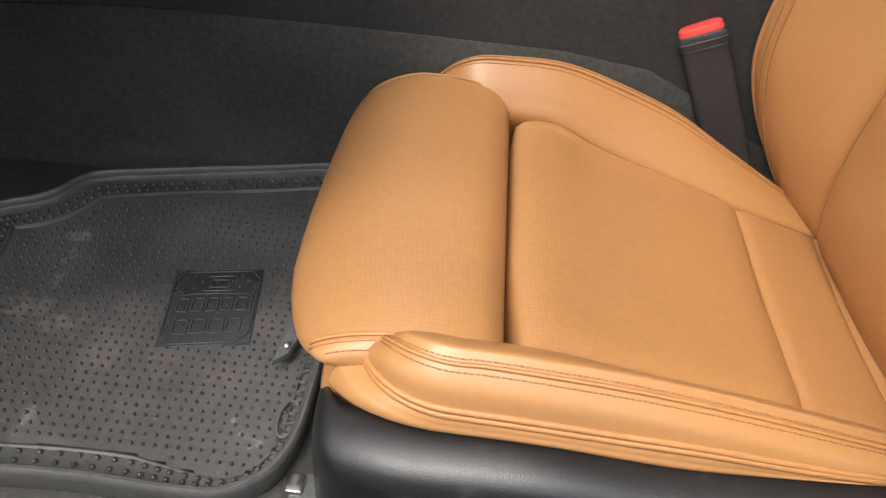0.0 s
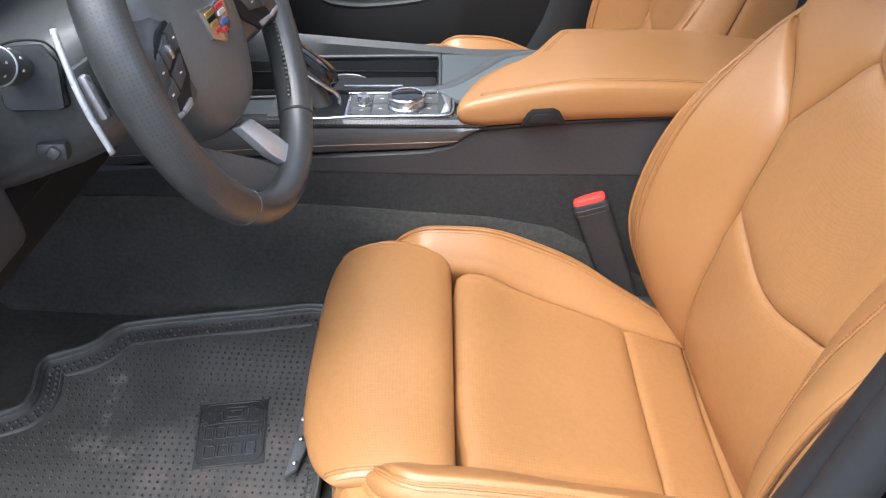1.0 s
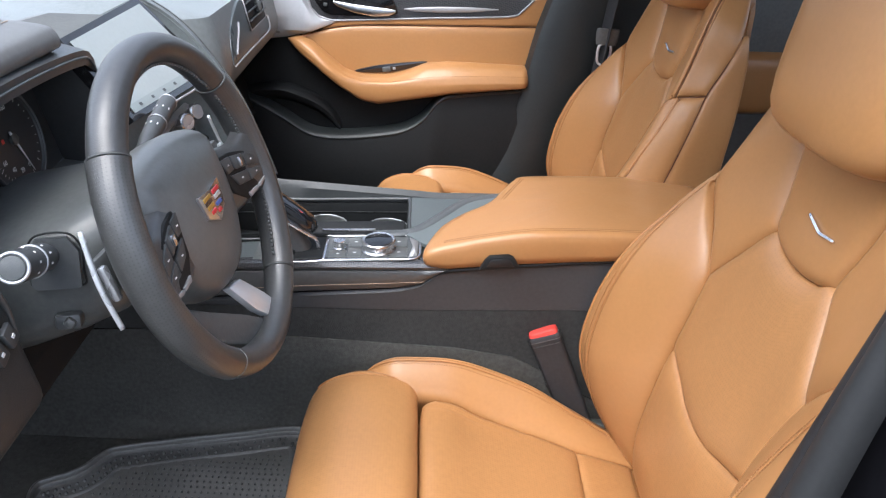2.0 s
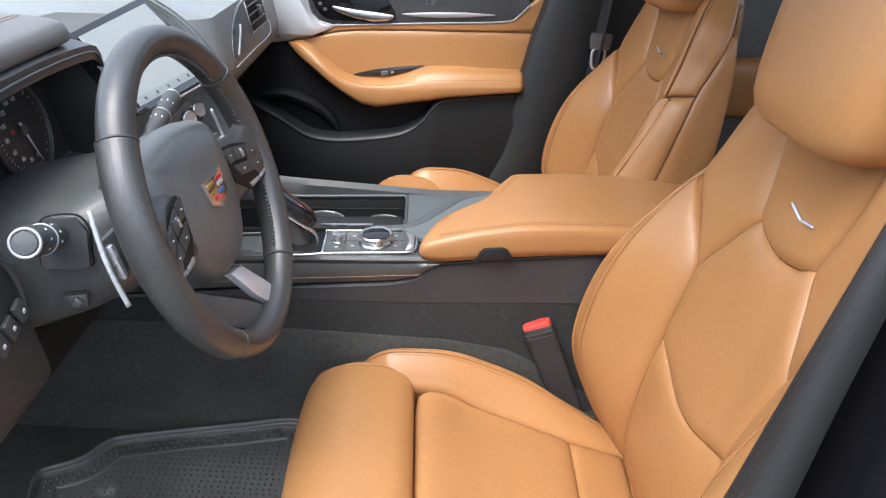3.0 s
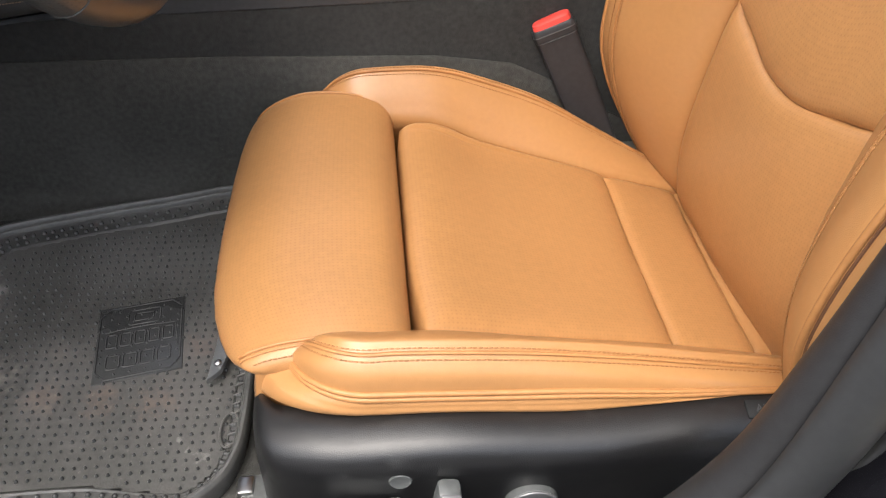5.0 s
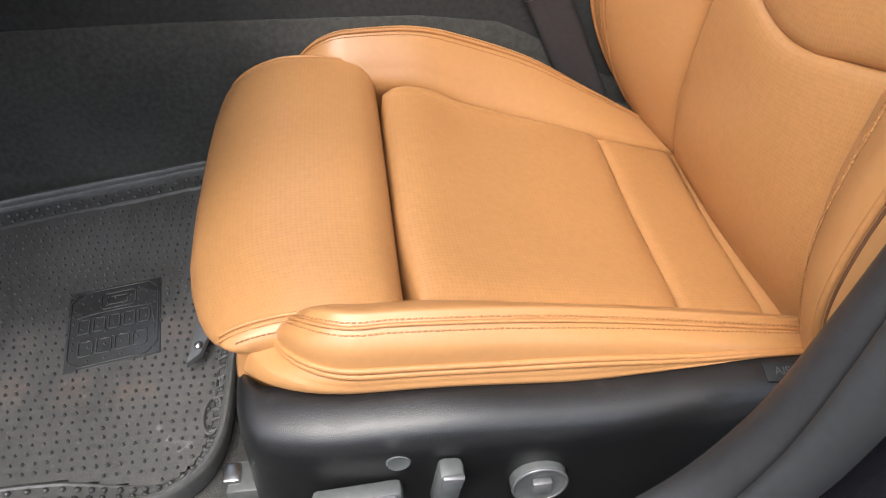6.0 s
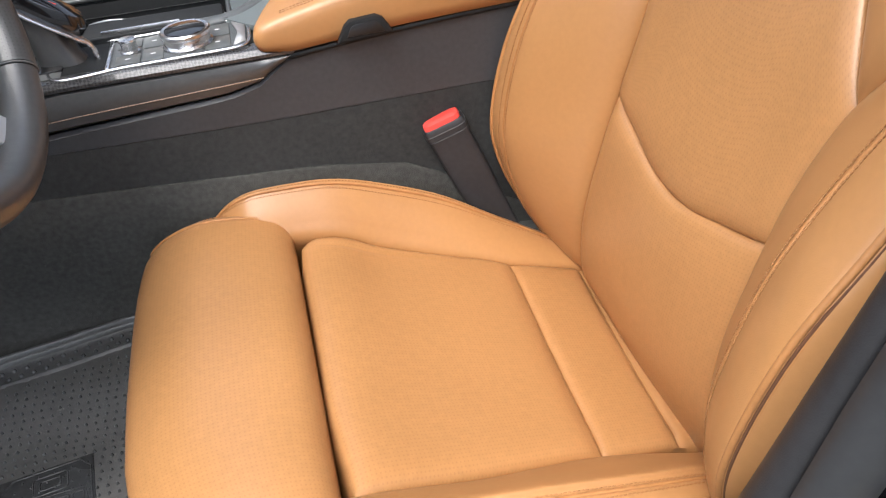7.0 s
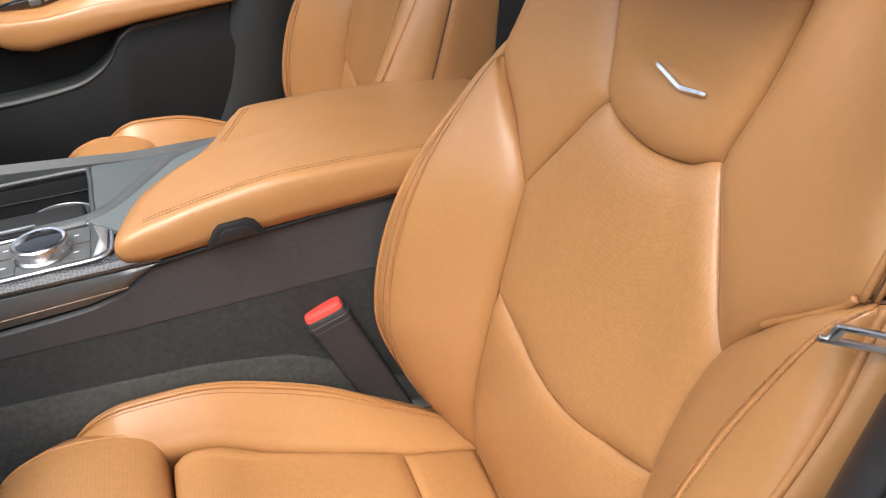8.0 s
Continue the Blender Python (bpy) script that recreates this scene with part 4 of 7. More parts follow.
floor_mat = thing("floor_mat", (-0.38, 0.0, -0.015), "worn dusty black rubber floor mat with studs and raised rim", "floor mat")
outline = smoothed(MAT, 460)
def inset(poly, d):
    p = np.array(poly)
    t = np.roll(p, -1, 0) - np.roll(p, 1, 0)
    t /= np.linalg.norm(t, axis=1, keepdims=True) + 1e-9
    nrm = np.stack([-t[:, 1], t[:, 0]], 1)
    c = p.mean(0)
    if ((c - p) * nrm).sum() < 0:
        nrm = -nrm
    # the rim runs narrower along the seat
    k = np.clip((p[:, 0] + 0.29) / 0.11, 0, 1) * np.clip((0.17 - p[:, 1]) / 0.08, 0, 1)
    dd = np.where(d > 0.012, 0.012 + (d - 0.012) * (1 - 0.72 * k + 0.30 * np.clip((p[:, 1] - 0.08) / 0.06, 0, 1) * (1 - k)), d)
    return p + nrm * dd[:, None] if d > 0.012 else p + nrm * d
def settle(poly, d):
    """An inset that doesn't cross itself in tight corners."""
    p, q = np.array(poly), inset(poly, d)
    near = np.array([np.min(np.linalg.norm(p - x, axis=1)) for x in q])
    lim = 0.012 + (d - 0.012) * (1 - 0.72 * np.clip((p[:, 0] + 0.29) / 0.11, 0, 1) * np.clip((0.17 - p[:, 1]) / 0.08, 0, 1) + 0.30 * np.clip((p[:, 1] - 0.08) / 0.06, 0, 1) * (1 - np.clip((p[:, 0] + 0.29) / 0.11, 0, 1) * np.clip((0.17 - p[:, 1]) / 0.08, 0, 1))) if d > 0.012 else np.full(len(p), d)
    good = np.where(near >= lim * 0.97 - 1e-6)[0]
    k = np.arange(len(q))
    return np.stack([np.interp(k, good, q[good, a], period=len(q)) for a in (0, 1)], 1)


def curl(y):
    """The edge beside the tunnel stands a little higher."""
    s = min(1.0, max(0.0, (y - 0.06) / 0.10))
    return 0.010 * s * s * (3 - 2 * s)


def wave(x, y):
    """Gentle dips of the worn sheet."""
    return curl(y) + 0.0005 * math.sin(17 * x + 9 * y + 1) + 0.0004 * math.sin(31 * y - 8 * x) + 0.0003 * math.sin(48 * x + 37 * y)


rings = []
for d, z in ((0.002, -0.014), (0.0, 0.005), (0.001, 0.0085), (0.003, 0.0105), (0.006, 0.0105), (0.0078, 0.0085), (0.0085, 0.0045), (0.0095, 0.0040), (0.0105, 0.0030), (0.0115, -0.0015), (0.014, -0.003), (0.031, -0.003), (0.0325, -0.0015), (0.034, -0.0018), (0.0355, -0.0035), (0.040, -0.008)):
    rings.append([(x, y, z + curl(y)) for x, y in settle(outline, d)])
V = [p for r in rings for p in r]
n = len(outline)
F = [(i * n + k, i * n + (k + 1) % n, (i + 1) * n + (k + 1) % n, (i + 1) * n + k) for i in range(len(rings) - 1) for k in range(n)]
bm = bmesh.new()
bv = [bm.verts.new(v) for v in V]
for q in F:
    bm.faces.new([bv[k] for k in q])
mat_body = from_bm("mat_rim", bm, RIMRUBBER, floor_mat, "raised double-lipped rubber rim")


def inside(x, y, poly):
    c = False
    for (x0, y0), (x1, y1) in zip(poly, poly[1:] + poly[:1]):
        if (y0 > y) != (y1 > y) and x < (x1 - x0) * (y - y0) / (y1 - y0) + x0:
            c = not c
    return c


def studs(points, r, h, z0, seg=6, follow=True):
    V, F = [], []
    for x, y, k in points:
        o, z1 = len(V), z0 + (wave(x, y) if follow else curl(y))
        for rr, z in ((r * k, z1 - 0.001), (r * k * 0.72, z1 + h * 0.8), (0, z1 + h)):
            if rr == 0:
                V.append((x, y, z))
            else:
                V += [(x + rr * math.cos(2 * math.pi * a / seg), y + rr * math.sin(2 * math.pi * a / seg), z) for a in range(seg)]
        for a in range(seg):
            b = (a + 1) % seg
            F += [(o + a, o + b, o + seg + b, o + seg + a), (o + seg + a, o + seg + b, o + 2 * seg)]
    return V, F


core = [tuple(p) for p in settle(outline, 0.043)]
wide = [tuple(p) for p in settle(outline, 0.035)]
cells, index = [], {}
step = 0.005
for i in range(106):
    for j in range(98):
        if inside(-0.675 + step * (i + 0.5), -0.240 + step * (j + 0.5), wide):
            cells.append([(i, j), (i + 1, j), (i + 1, j + 1), (i, j + 1)])
for c in cells:
    for k in c:
        index.setdefault(k, len(index))
part("mat_sheet", [(-0.675 + step * i, -0.240 + step * j, -0.0038 + wave(-0.675 + step * i, -0.240 + step * j)) for i, j in index], [tuple(index[k] for k in c) for c in cells], RUBBER, floor_mat)
rnd = random.Random(4)
pts, edge = [], []
LOGO = [(-0.336, 0.030), (-0.247, 0.047), (-0.232, -0.062), (-0.318, -0.080)]
for i in range(60):
    for j in range(52):
        x, y = -0.66 + 0.0098 * i + 0.0012 * (j % 3), -0.235 + 0.0098 * j
        if inside(x, y, LOGO):
            continue
        if inside(x, y, core):
            pts.append((x, y, rnd.uniform(0.8, 1.15)))
part("studs", *studs(pts, 0.0019, 0.0030, -0.0038), CLEANRUBBER, mat_body, kind="stuff")
for dd in (0.0185, 0.0275):
    ring = settle(outline, dd)
    acc = 0
    for k in range(len(ring)):
        acc += float(np.linalg.norm(ring[k] - ring[k - 1])) if k else 0
        if acc > 0.0092:
            acc = 0
            edge.append((ring[k][0], ring[k][1], 1.0))
part("rim_studs", *studs(edge, 0.0029, 0.0032, -0.003, 8, False), CLEANRUBBER, mat_body, kind="stuff")
# raised maker's pad with unreadable relief
lg = prism("pad_panel", LOGO, pose(0, 0, -0.0050), 0.0030, CLEANRUBBER, mat_body, 0.0008)


def pad_at(s, t):
    a, b, c, d = (np.array(p) for p in LOGO)
    return (a * (1 - s) + b * s) * (1 - t) + (d * (1 - s) + c * s) * t


def outline_bar(s0, t0, s1, t1, r=0.0009):
    """A raised outline of a rounded block."""
    c = 0.12 * min(s1 - s0, t1 - t0)
    ring = [(s0 + c, t0), (s1 - c, t0), (s1, t0 + c), (s1, t1 - c), (s1 - c, t1), (s0 + c, t1), (s0, t1 - c), (s0, t0 + c)]
    loop = [(a[0] + (b[0] - a[0]) * q / 4, a[1] + (b[1] - a[1]) * q / 4) for a, b in zip(ring, ring[1:] + ring[:1]) for q in range(4)]
    v, f = tube([(*pad_at(s, t), -0.0018) for s, t in loop], r, 5, True)
    part("relief_outline", v, f, CLEANRUBBER, lg)


outline_bar(0.03, 0.03, 0.97, 0.97)
for k in range(5):
    outline_bar(0.12 + 0.16 * k, 0.40, 0.24 + 0.16 * k, 0.57)
for k in range(4):
    outline_bar(0.14 + 0.19 * k, 0.68, 0.29 + 0.19 * k, 0.85)
outline_bar(0.35, 0.10, 0.72, 0.30)
outline_bar(0.42, 0.15, 0.64, 0.25)
v, f = tube([(*pad_at(s, t), -0.0018) for s, t in ((0.10, 0.36), (0.3, 0.34), (0.6, 0.34), (0.90, 0.36), (0.93, 0.6))], 0.0008, 5)
part("relief_outline", v, f, CLEANRUBBER, lg)
dots = [(*pad_at(0.07 + 0.086 * i, 0.09 + 0.083 * j), 1.0) for i in range(11) for j in range(11) if (i + j) % 2 == 0 or j in (3, 7)]
part("pad_studs", *studs(dots, 0.0015, 0.0016, -0.0022, 6, False), CLEANRUBBER, lg, kind="stuff")
v, f = tube([(-0.174 + 0.008 * math.cos(a), -0.146 + 0.020 * math.sin(a), -0.001) for a in np.linspace(0, 2 * math.pi, 32, endpoint=False)], 0.0014, 6, True)
part("oval_mark", v, f, RUBBER, mat_body)
for k in range(9):
    rbox("rib", (0.018, 0.0016, 0.003), pose(-0.167, -0.065 - 0.012 * k, -0.001, 0, 0, 25), RUBBER, mat_body, 0.0005, 1)
# metal rail tongue with screws in front of the seat
tab = thing("seat_rail_tongue", (-0.19, -0.06, 0.0), "grey metal seat rail cover with three screws", "bracket")
prism("plate", [(-0.200, -0.096), (-0.188, -0.084), (-0.178, -0.04), (-0.178, 0.02), (-0.196, 0.02), (-0.197, -0.05)], pose(0, 0, 0.008), 0.006, TONGUEGREY, tab, 0.0015)
for x, y in ((-0.191, -0.076), (-0.189, -0.037), (-0.191, -0.004)):
    lathe("screw", [(0.0038, 0), (0.0038, 0.0012), (0.0026, 0.0024), (0.0012, 0.0027)], pose(x, y, 0.016), METAL, tab, 14)

rail = thing("seat_track", (-0.146, -0.214, -0.015), "black seat track end with small metal bracket", "seat track")
rbox("track_end", (0.040, 0.030, 0.018), pose(-0.135, -0.214, -0.006), SMOOTH, rail, 0.003)
rbox("bracket", (0.014, 0.018, 0.010), pose(-0.151, -0.212, 0.002), METAL, rail, 0.002)


# ---- centre console ----
console = thing("centre_console", (0.0, 0.365, 0.10), "dark centre console with padded side, control panel and cup tray", "console")


def console_side():
    # lower side wall of brown-black plastic, both sides, rising to the rear
    for sg in (1, -1):
        Y = lambda y: y if sg > 0 else 0.73 - y
        rows = []
        for x in np.linspace(-0.62, 0.75, 46):
            lo = panel_low(x) - 0.001
            hi = float(np.interp(x, (-0.62, -0.205, -0.048, -0.012, 0.022, 0.155, 0.30, 0.75), (0.215, 0.270, 0.287, 0.298, 0.326, 0.346, 0.362, 0.40)))
            rows.append([(x, Y(0.2565), lo), (x, Y(0.2525), lo + 0.004), (x, Y(0.252), (lo + hi) / 2), (x, Y(0.2515), hi - 0.004), (x, Y(0.255), hi)])
        quad_sheet("side_wall", rows, BROWNBLACK, console, thick=0.012, down=(0, sg, 0))
        rows = []
        for x in np.linspace(-0.62, 0.026, 36):
            lo = float(np.interp(x, (-0.62, -0.205, -0.048, -0.010, 0.026), (0.217, 0.272, 0.289, 0.300, 0.329)))
            hi = float(np.interp(x, (-0.62, -0.205, 0.026), (0.285, 0.316, 0.330)))
            h = hi - lo
            rows.append([(x, Y(0.256), lo), (x, Y(0.2485), lo + h * 0.12), (x, Y(0.2455), lo + h * 0.4), (x, Y(0.2445), lo + h * 0.7), (x, Y(0.247), lo + h * 0.93), (x, Y(0.252), hi)])
        pad_ = quad_sheet("padded_rail", rows, BLACKLEATHER, console, "black leather rail with tan contrast stitching", 0.02, (0, sg, 0))
        stitches("stitching", crv(*[(x, Y(0.2446), float(np.interp(x, (-0.62, -0.205, 0.0), (0.238, 0.288, 0.3085)))) for x in (-0.6, -0.4, -0.205, -0.1, -0.005)]), pad_, WHITE_TAN, 0.0036, 0.0006)
        rows = [[(x, Y(0.2465), z), (x, Y(0.2455), z + 0.004), (x, Y(0.249), z + 0.009), (x, Y(0.256), z + 0.0105)] for x, z in ((x, float(np.interp(x, (-0.62, -0.205, 0.03), (0.286, 0.317, 0.331)))) for x in np.linspace(-0.62, 0.03, 30))]
        quad_sheet("woven_strip", rows, CARBON, console, "dark woven carbon-look strip", 0.01, (0, sg, 0))


SCREEN_TRIM = material("satin_grey_trim", (0.080, 0.092, 0.093), 0.45, vary=0.03)
WHITE_TAN = material("light_tan_thread", (0.42, 0.31, 0.23), 0.7)
console_side()


def console_top():
    # deck beneath the panels, with the tray trough left open
    def deck(x):
        return float(np.interp(x, (-0.62, -0.205, -0.02, 0.03, 0.10, 0.75), (0.288, 0.319, 0.333, 0.334, 0.338, 0.36)))
    quad_sheet("deck", [[(x, 0.254, deck(x)), (x, 0.30, deck(x)), (x, 0.340, deck(x))] for x in np.linspace(-0.62, 0.75, 30)], SCREEN_TRIM, console, "satin grey console deck", 0.012)
    quad_sheet("far_rail", [[(x, 0.462, deck(x) + 0.004), (x, 0.466, deck(x) + 0.020 + 0.09 * max(0, -x)), (x, 0.475, deck(x) + 0.027 + 0.10 * max(0, -x)), (x, 0.484, deck(x) + 0.022), (x, 0.486, deck(x) - 0.02)] for x in np.linspace(-0.62, 0.14, 30)],
               RAILGREY, console, "dark grey padded rail on the passenger side", 0.012)
    # flat and swept ridge behind the tray
    quad_sheet("tray_end", [[(x, y, deck(x) + 0.004 + 0.016 * min(1, max(0, (y - 0.38) / 0.07))) for y in np.linspace(0.338, 0.465, 10)] for x in np.linspace(-0.030, 0.16, 10)], SCREEN_TRIM, console, thick=0.014)
    ridge = crv((-0.090, 0.344, 0.336), (-0.040, 0.346, 0.340), (-0.010, 0.360, 0.345), (0.030, 0.405, 0.353), (0.062, 0.440, 0.360), (0.095, 0.458, 0.362), (0.15, 0.472, 0.366))
    sweep("swept_ridge", ridge, 0.0105, GREYTRIM, console, 40, 12, flat=0.45)
    edge = crv((-0.030, 0.262, 0.3365), (-0.004, 0.285, 0.341), (0.020, 0.325, 0.346), (0.055, 0.355, 0.351), (0.090, 0.385, 0.356), (0.115, 0.425, 0.361), (0.15, 0.465, 0.366))
    quad_sheet("rear_deck", [[tuple(np.array(ridge(a)) * (1 - q) + np.array(edge(a)) * q + np.array((0, 0, 0.003))) for q in np.linspace(0, 1, 8)] for a in np.linspace(0.16, 1, 24)], SHEENDECK, console, "satin grey deck beside the armrest, paled for sky sheen", 0.006)
    # black strip draws the gap below the armrest together with its shade
    sweep("gap_shade_strip", crv(*[(x, 0.2485, float(np.interp(x, (0.022, 0.155, 0.30, 0.75), (0.327, 0.347, 0.363, 0.401)))) for x in (0.022, 0.1, 0.2, 0.3, 0.5, 0.7)]), 0.0034, DOORBLACK, console, 40, 8)
    # trough
    tray = rbox("tray_floor", (0.34, 0.125, 0.006), pose(-0.20, 0.402, 0.262, 0, 3, 0), DOORBLACK, console, 0.002)
    for y in (0.341, 0.463):
        rbox("tray_wall", (0.34, 0.006, 0.072), pose(-0.20, y, 0.296, 0, -4, 0), DOORBLACK, console, 0.001)
    rbox("tray_wall", (0.006, 0.125, 0.075), pose(-0.033, 0.402, 0.298), DOORBLACK, console, 0.001)
    # raised black lip round the trough
    lip = smoothed([(-0.37, 0.345), (-0.20, 0.3445), (-0.05, 0.3445), (-0.034, 0.352), (-0.0325, 0.40), (-0.034, 0.452), (-0.05, 0.461), (-0.20, 0.461), (-0.37, 0.461)], 90)
    v, f = tube([(x, y, deck(x) + 0.003 + 0.016 * min(1, max(0, (y - 0.38) / 0.07))) for x, y in lip], 0.0032, 6, True)
    part("tray_lip", v, f, BLACK, console)
    lid = rbox("tray_door", (0.235, 0.030, 0.020), pose(-0.155, 0.362, 0.328, 24, -4, 0), DOORBLACK, console, 0.004, label="gloss black sliding tray door")
    rbox("chrome_bar", (0.086, 0.003, 0.004), pose(-0.130, 0.3455, 0.340, 0, -4, 0), CHROME, lid, 0.001)
    for x in (-0.068, -0.175):
        v, f = tube([(x + 0.036 * math.cos(a), 0.420 + 0.036 * math.sin(a), 0.313) for a in np.linspace(0, 2 * math.pi, 40, endpoint=False)], 0.0010, 6, True)
        part("cup_ring", v, f, SILVER, console)
        lathe("cup_well", [(0.034, 0.0), (0.035, 0.054), (0.033, 0.054), (0.032, 0.002)], pose(x, 0.420, 0.258), SMOOTH, console, 28)


console_top()


def control_panel():
    tilt = -4.3
    base = pose(-0.115, 0.297, 0.3300, 0, tilt, 0)
    def on(x, y, z):
        return base @ Matrix.Translation((x, y, z))
    plate = rbox("control_panel", (0.200, 0.080, 0.006), base, GREYTRIM, console, 0.003, label="dark grey control panel with chrome frame")
    # chrome frame with a rounded rear end
    loop = smoothed([(-0.10, -0.041), (-0.03, -0.041), (0.05, -0.041), (0.088, -0.040), (0.100, -0.030), (0.102, 0.0), (0.100, 0.030), (0.088, 0.040), (0.05, 0.041), (-0.03, 0.041), (-0.10, 0.041)], 110)
    v, f = tube([base @ Vector((x, y, 0.004)) for x, y in loop], 0.0024, 8, True, flat=0.7)
    part("chrome_frame", v, f, CHROME, plate)
    part("frame_end", *prism_data([(0.084, -0.036), (0.097, -0.028), (0.099, 0.028), (0.084, 0.036), (0.0905, 0.0)], base, 0.0032, 0.0056), SATINSILVER, plate)
    for k, (x, y, w, h) in enumerate(((0.0, -0.018, 0.022, 0.033), (0.0, 0.018, 0.022, 0.033), (0.068, -0.018, 0.027, 0.033), (0.068, 0.018, 0.027, 0.033), (-0.026, -0.022, 0.026, 0.024), (-0.026, 0.022, 0.026, 0.024))):
        b = rbox("key", (w, h, 0.004), on(x, y, 0.0026), SMOOTH, plate, 0.001)
        rbox("key_mark", (0.005, 0.0016, 0.0006), on(x, y, 0.0047), WHITE, b, 0)
    knob = lathe("rotary_knob", [(0.0275, 0.0), (0.0275, 0.003), (0.0245, 0.005), (0.0245, 0.011), (0.0268, 0.0135), (0.0268, 0.0165), (0.0252, 0.018), (0.0222, 0.017)], on(0.037, -0.006, 0.003), CHROME, plate, 48, "chrome rotary controller")
    lathe("knob_cap", [(0.0225, 0.0), (0.0215, 0.002), (0.012, 0.003), (0.004, 0.0032)], on(0.037, -0.006, 0.019), GLOSS, knob, 40)
    small = lathe("volume_knob", [(0.0105, 0), (0.0105, 0.003), (0.0085, 0.004), (0.0085, 0.012), (0.0095, 0.014), (0.009, 0.016), (0.004, 0.0165)], on(-0.024, -0.002, 0.003), CHROME, plate, 32, "small chrome knob")
    rbox("chrome_divider", (0.0045, 0.078, 0.004), on(-0.046, 0.0, 0.0035), CHROME, plate, 0.001)
    rbox("gate_well", (0.048, 0.072, 0.002), on(-0.073, 0.0, 0.0034), DOORBLACK, plate, 0.0006)
    # gear lever
    lever = thing("gear_lever", (-0.225, 0.315, 0.325), "gloss black gear lever with chrome trim and red light", "gear lever")
    gate = rbox("gate", (0.062, 0.078, 0.008), pose(-0.238, 0.297, 0.322, 0, tilt, 0), SMOOTH, lever, 0.002)
    rbox("gate_slot", (0.050, 0.05, 0.008), pose(-0.232, 0.297, 0.3245, 0, tilt, 0), GLOSS, gate, 0.002)
    st = []
    for s, w, d in ((0, 0.044, 0.050), (0.2, 0.040, 0.044), (0.5, 0.036, 0.038), (0.75, 0.036, 0.036), (0.9, 0.036, 0.034), (1.0, 0.028, 0.026)):
        c = np.array((-0.206 - 0.022 * s, 0.302, 0.316 + 0.070 * s))
        st.append([tuple(c + np.array((d * 0.5 * math.cos(a) * (abs(math.cos(a)) + 0.2) ** -0.3, w * 0.5 * math.sin(a) * (abs(math.sin(a)) + 0.2) ** -0.3, 0.2 * d * math.cos(a)))) for a in np.linspace(0, 2 * math.pi, 24, endpoint=False)])
    body = loft("grip", st, BLACKLEATHER, lever)
    tiltm = pose(-0.218, 0.302, 0.386, 0, 34, 0)
    cap = loft("cap", [[tuple(tiltm @ Vector((x * k, y * k, z))) for x, y in smoothed([(-0.046, -0.017), (0.0, -0.020), (0.036, -0.016), (0.048, 0.0), (0.036, 0.016), (0.0, 0.020), (-0.046, 0.017)], 42)] for k, z in ((0.8, -0.012), (1.0, -0.006), (1.02, 0.004), (0.85, 0.012), (0.4, 0.015))], GLOSS, lever)
    sweep("trim", crv(tiltm @ Vector((-0.042, -0.019, -0.004)), tiltm @ Vector((0.0, -0.022, -0.005)), tiltm @ Vector((0.038, -0.017, -0.006)), (-0.176, 0.292, 0.345), (-0.172, 0.292, 0.325)), 0.0058, CHROME, lever, 30, 8, flat=0.5)
    rbox("gear_light", (0.010, 0.009, 0.0014), tiltm @ pose(0.010, -0.004, 0.0142), RED, cap, 0.0004)


def prism_data(poly, m, z0, z1):
    n = len(poly)
    V = [m @ Vector((x, y, z0)) for x, y in poly] + [m @ Vector((x, y, z1)) for x, y in poly]
    F = [tuple(range(n - 1, -1, -1)), tuple(n + k for k in range(n))] + [(k, (k + 1) % n, n + (k + 1) % n, n + k) for k in range(n)]
    return V, F


control_panel()


LIDTHREAD = material("light_brown_thread", (0.25, 0.112, 0.037), 0.6)


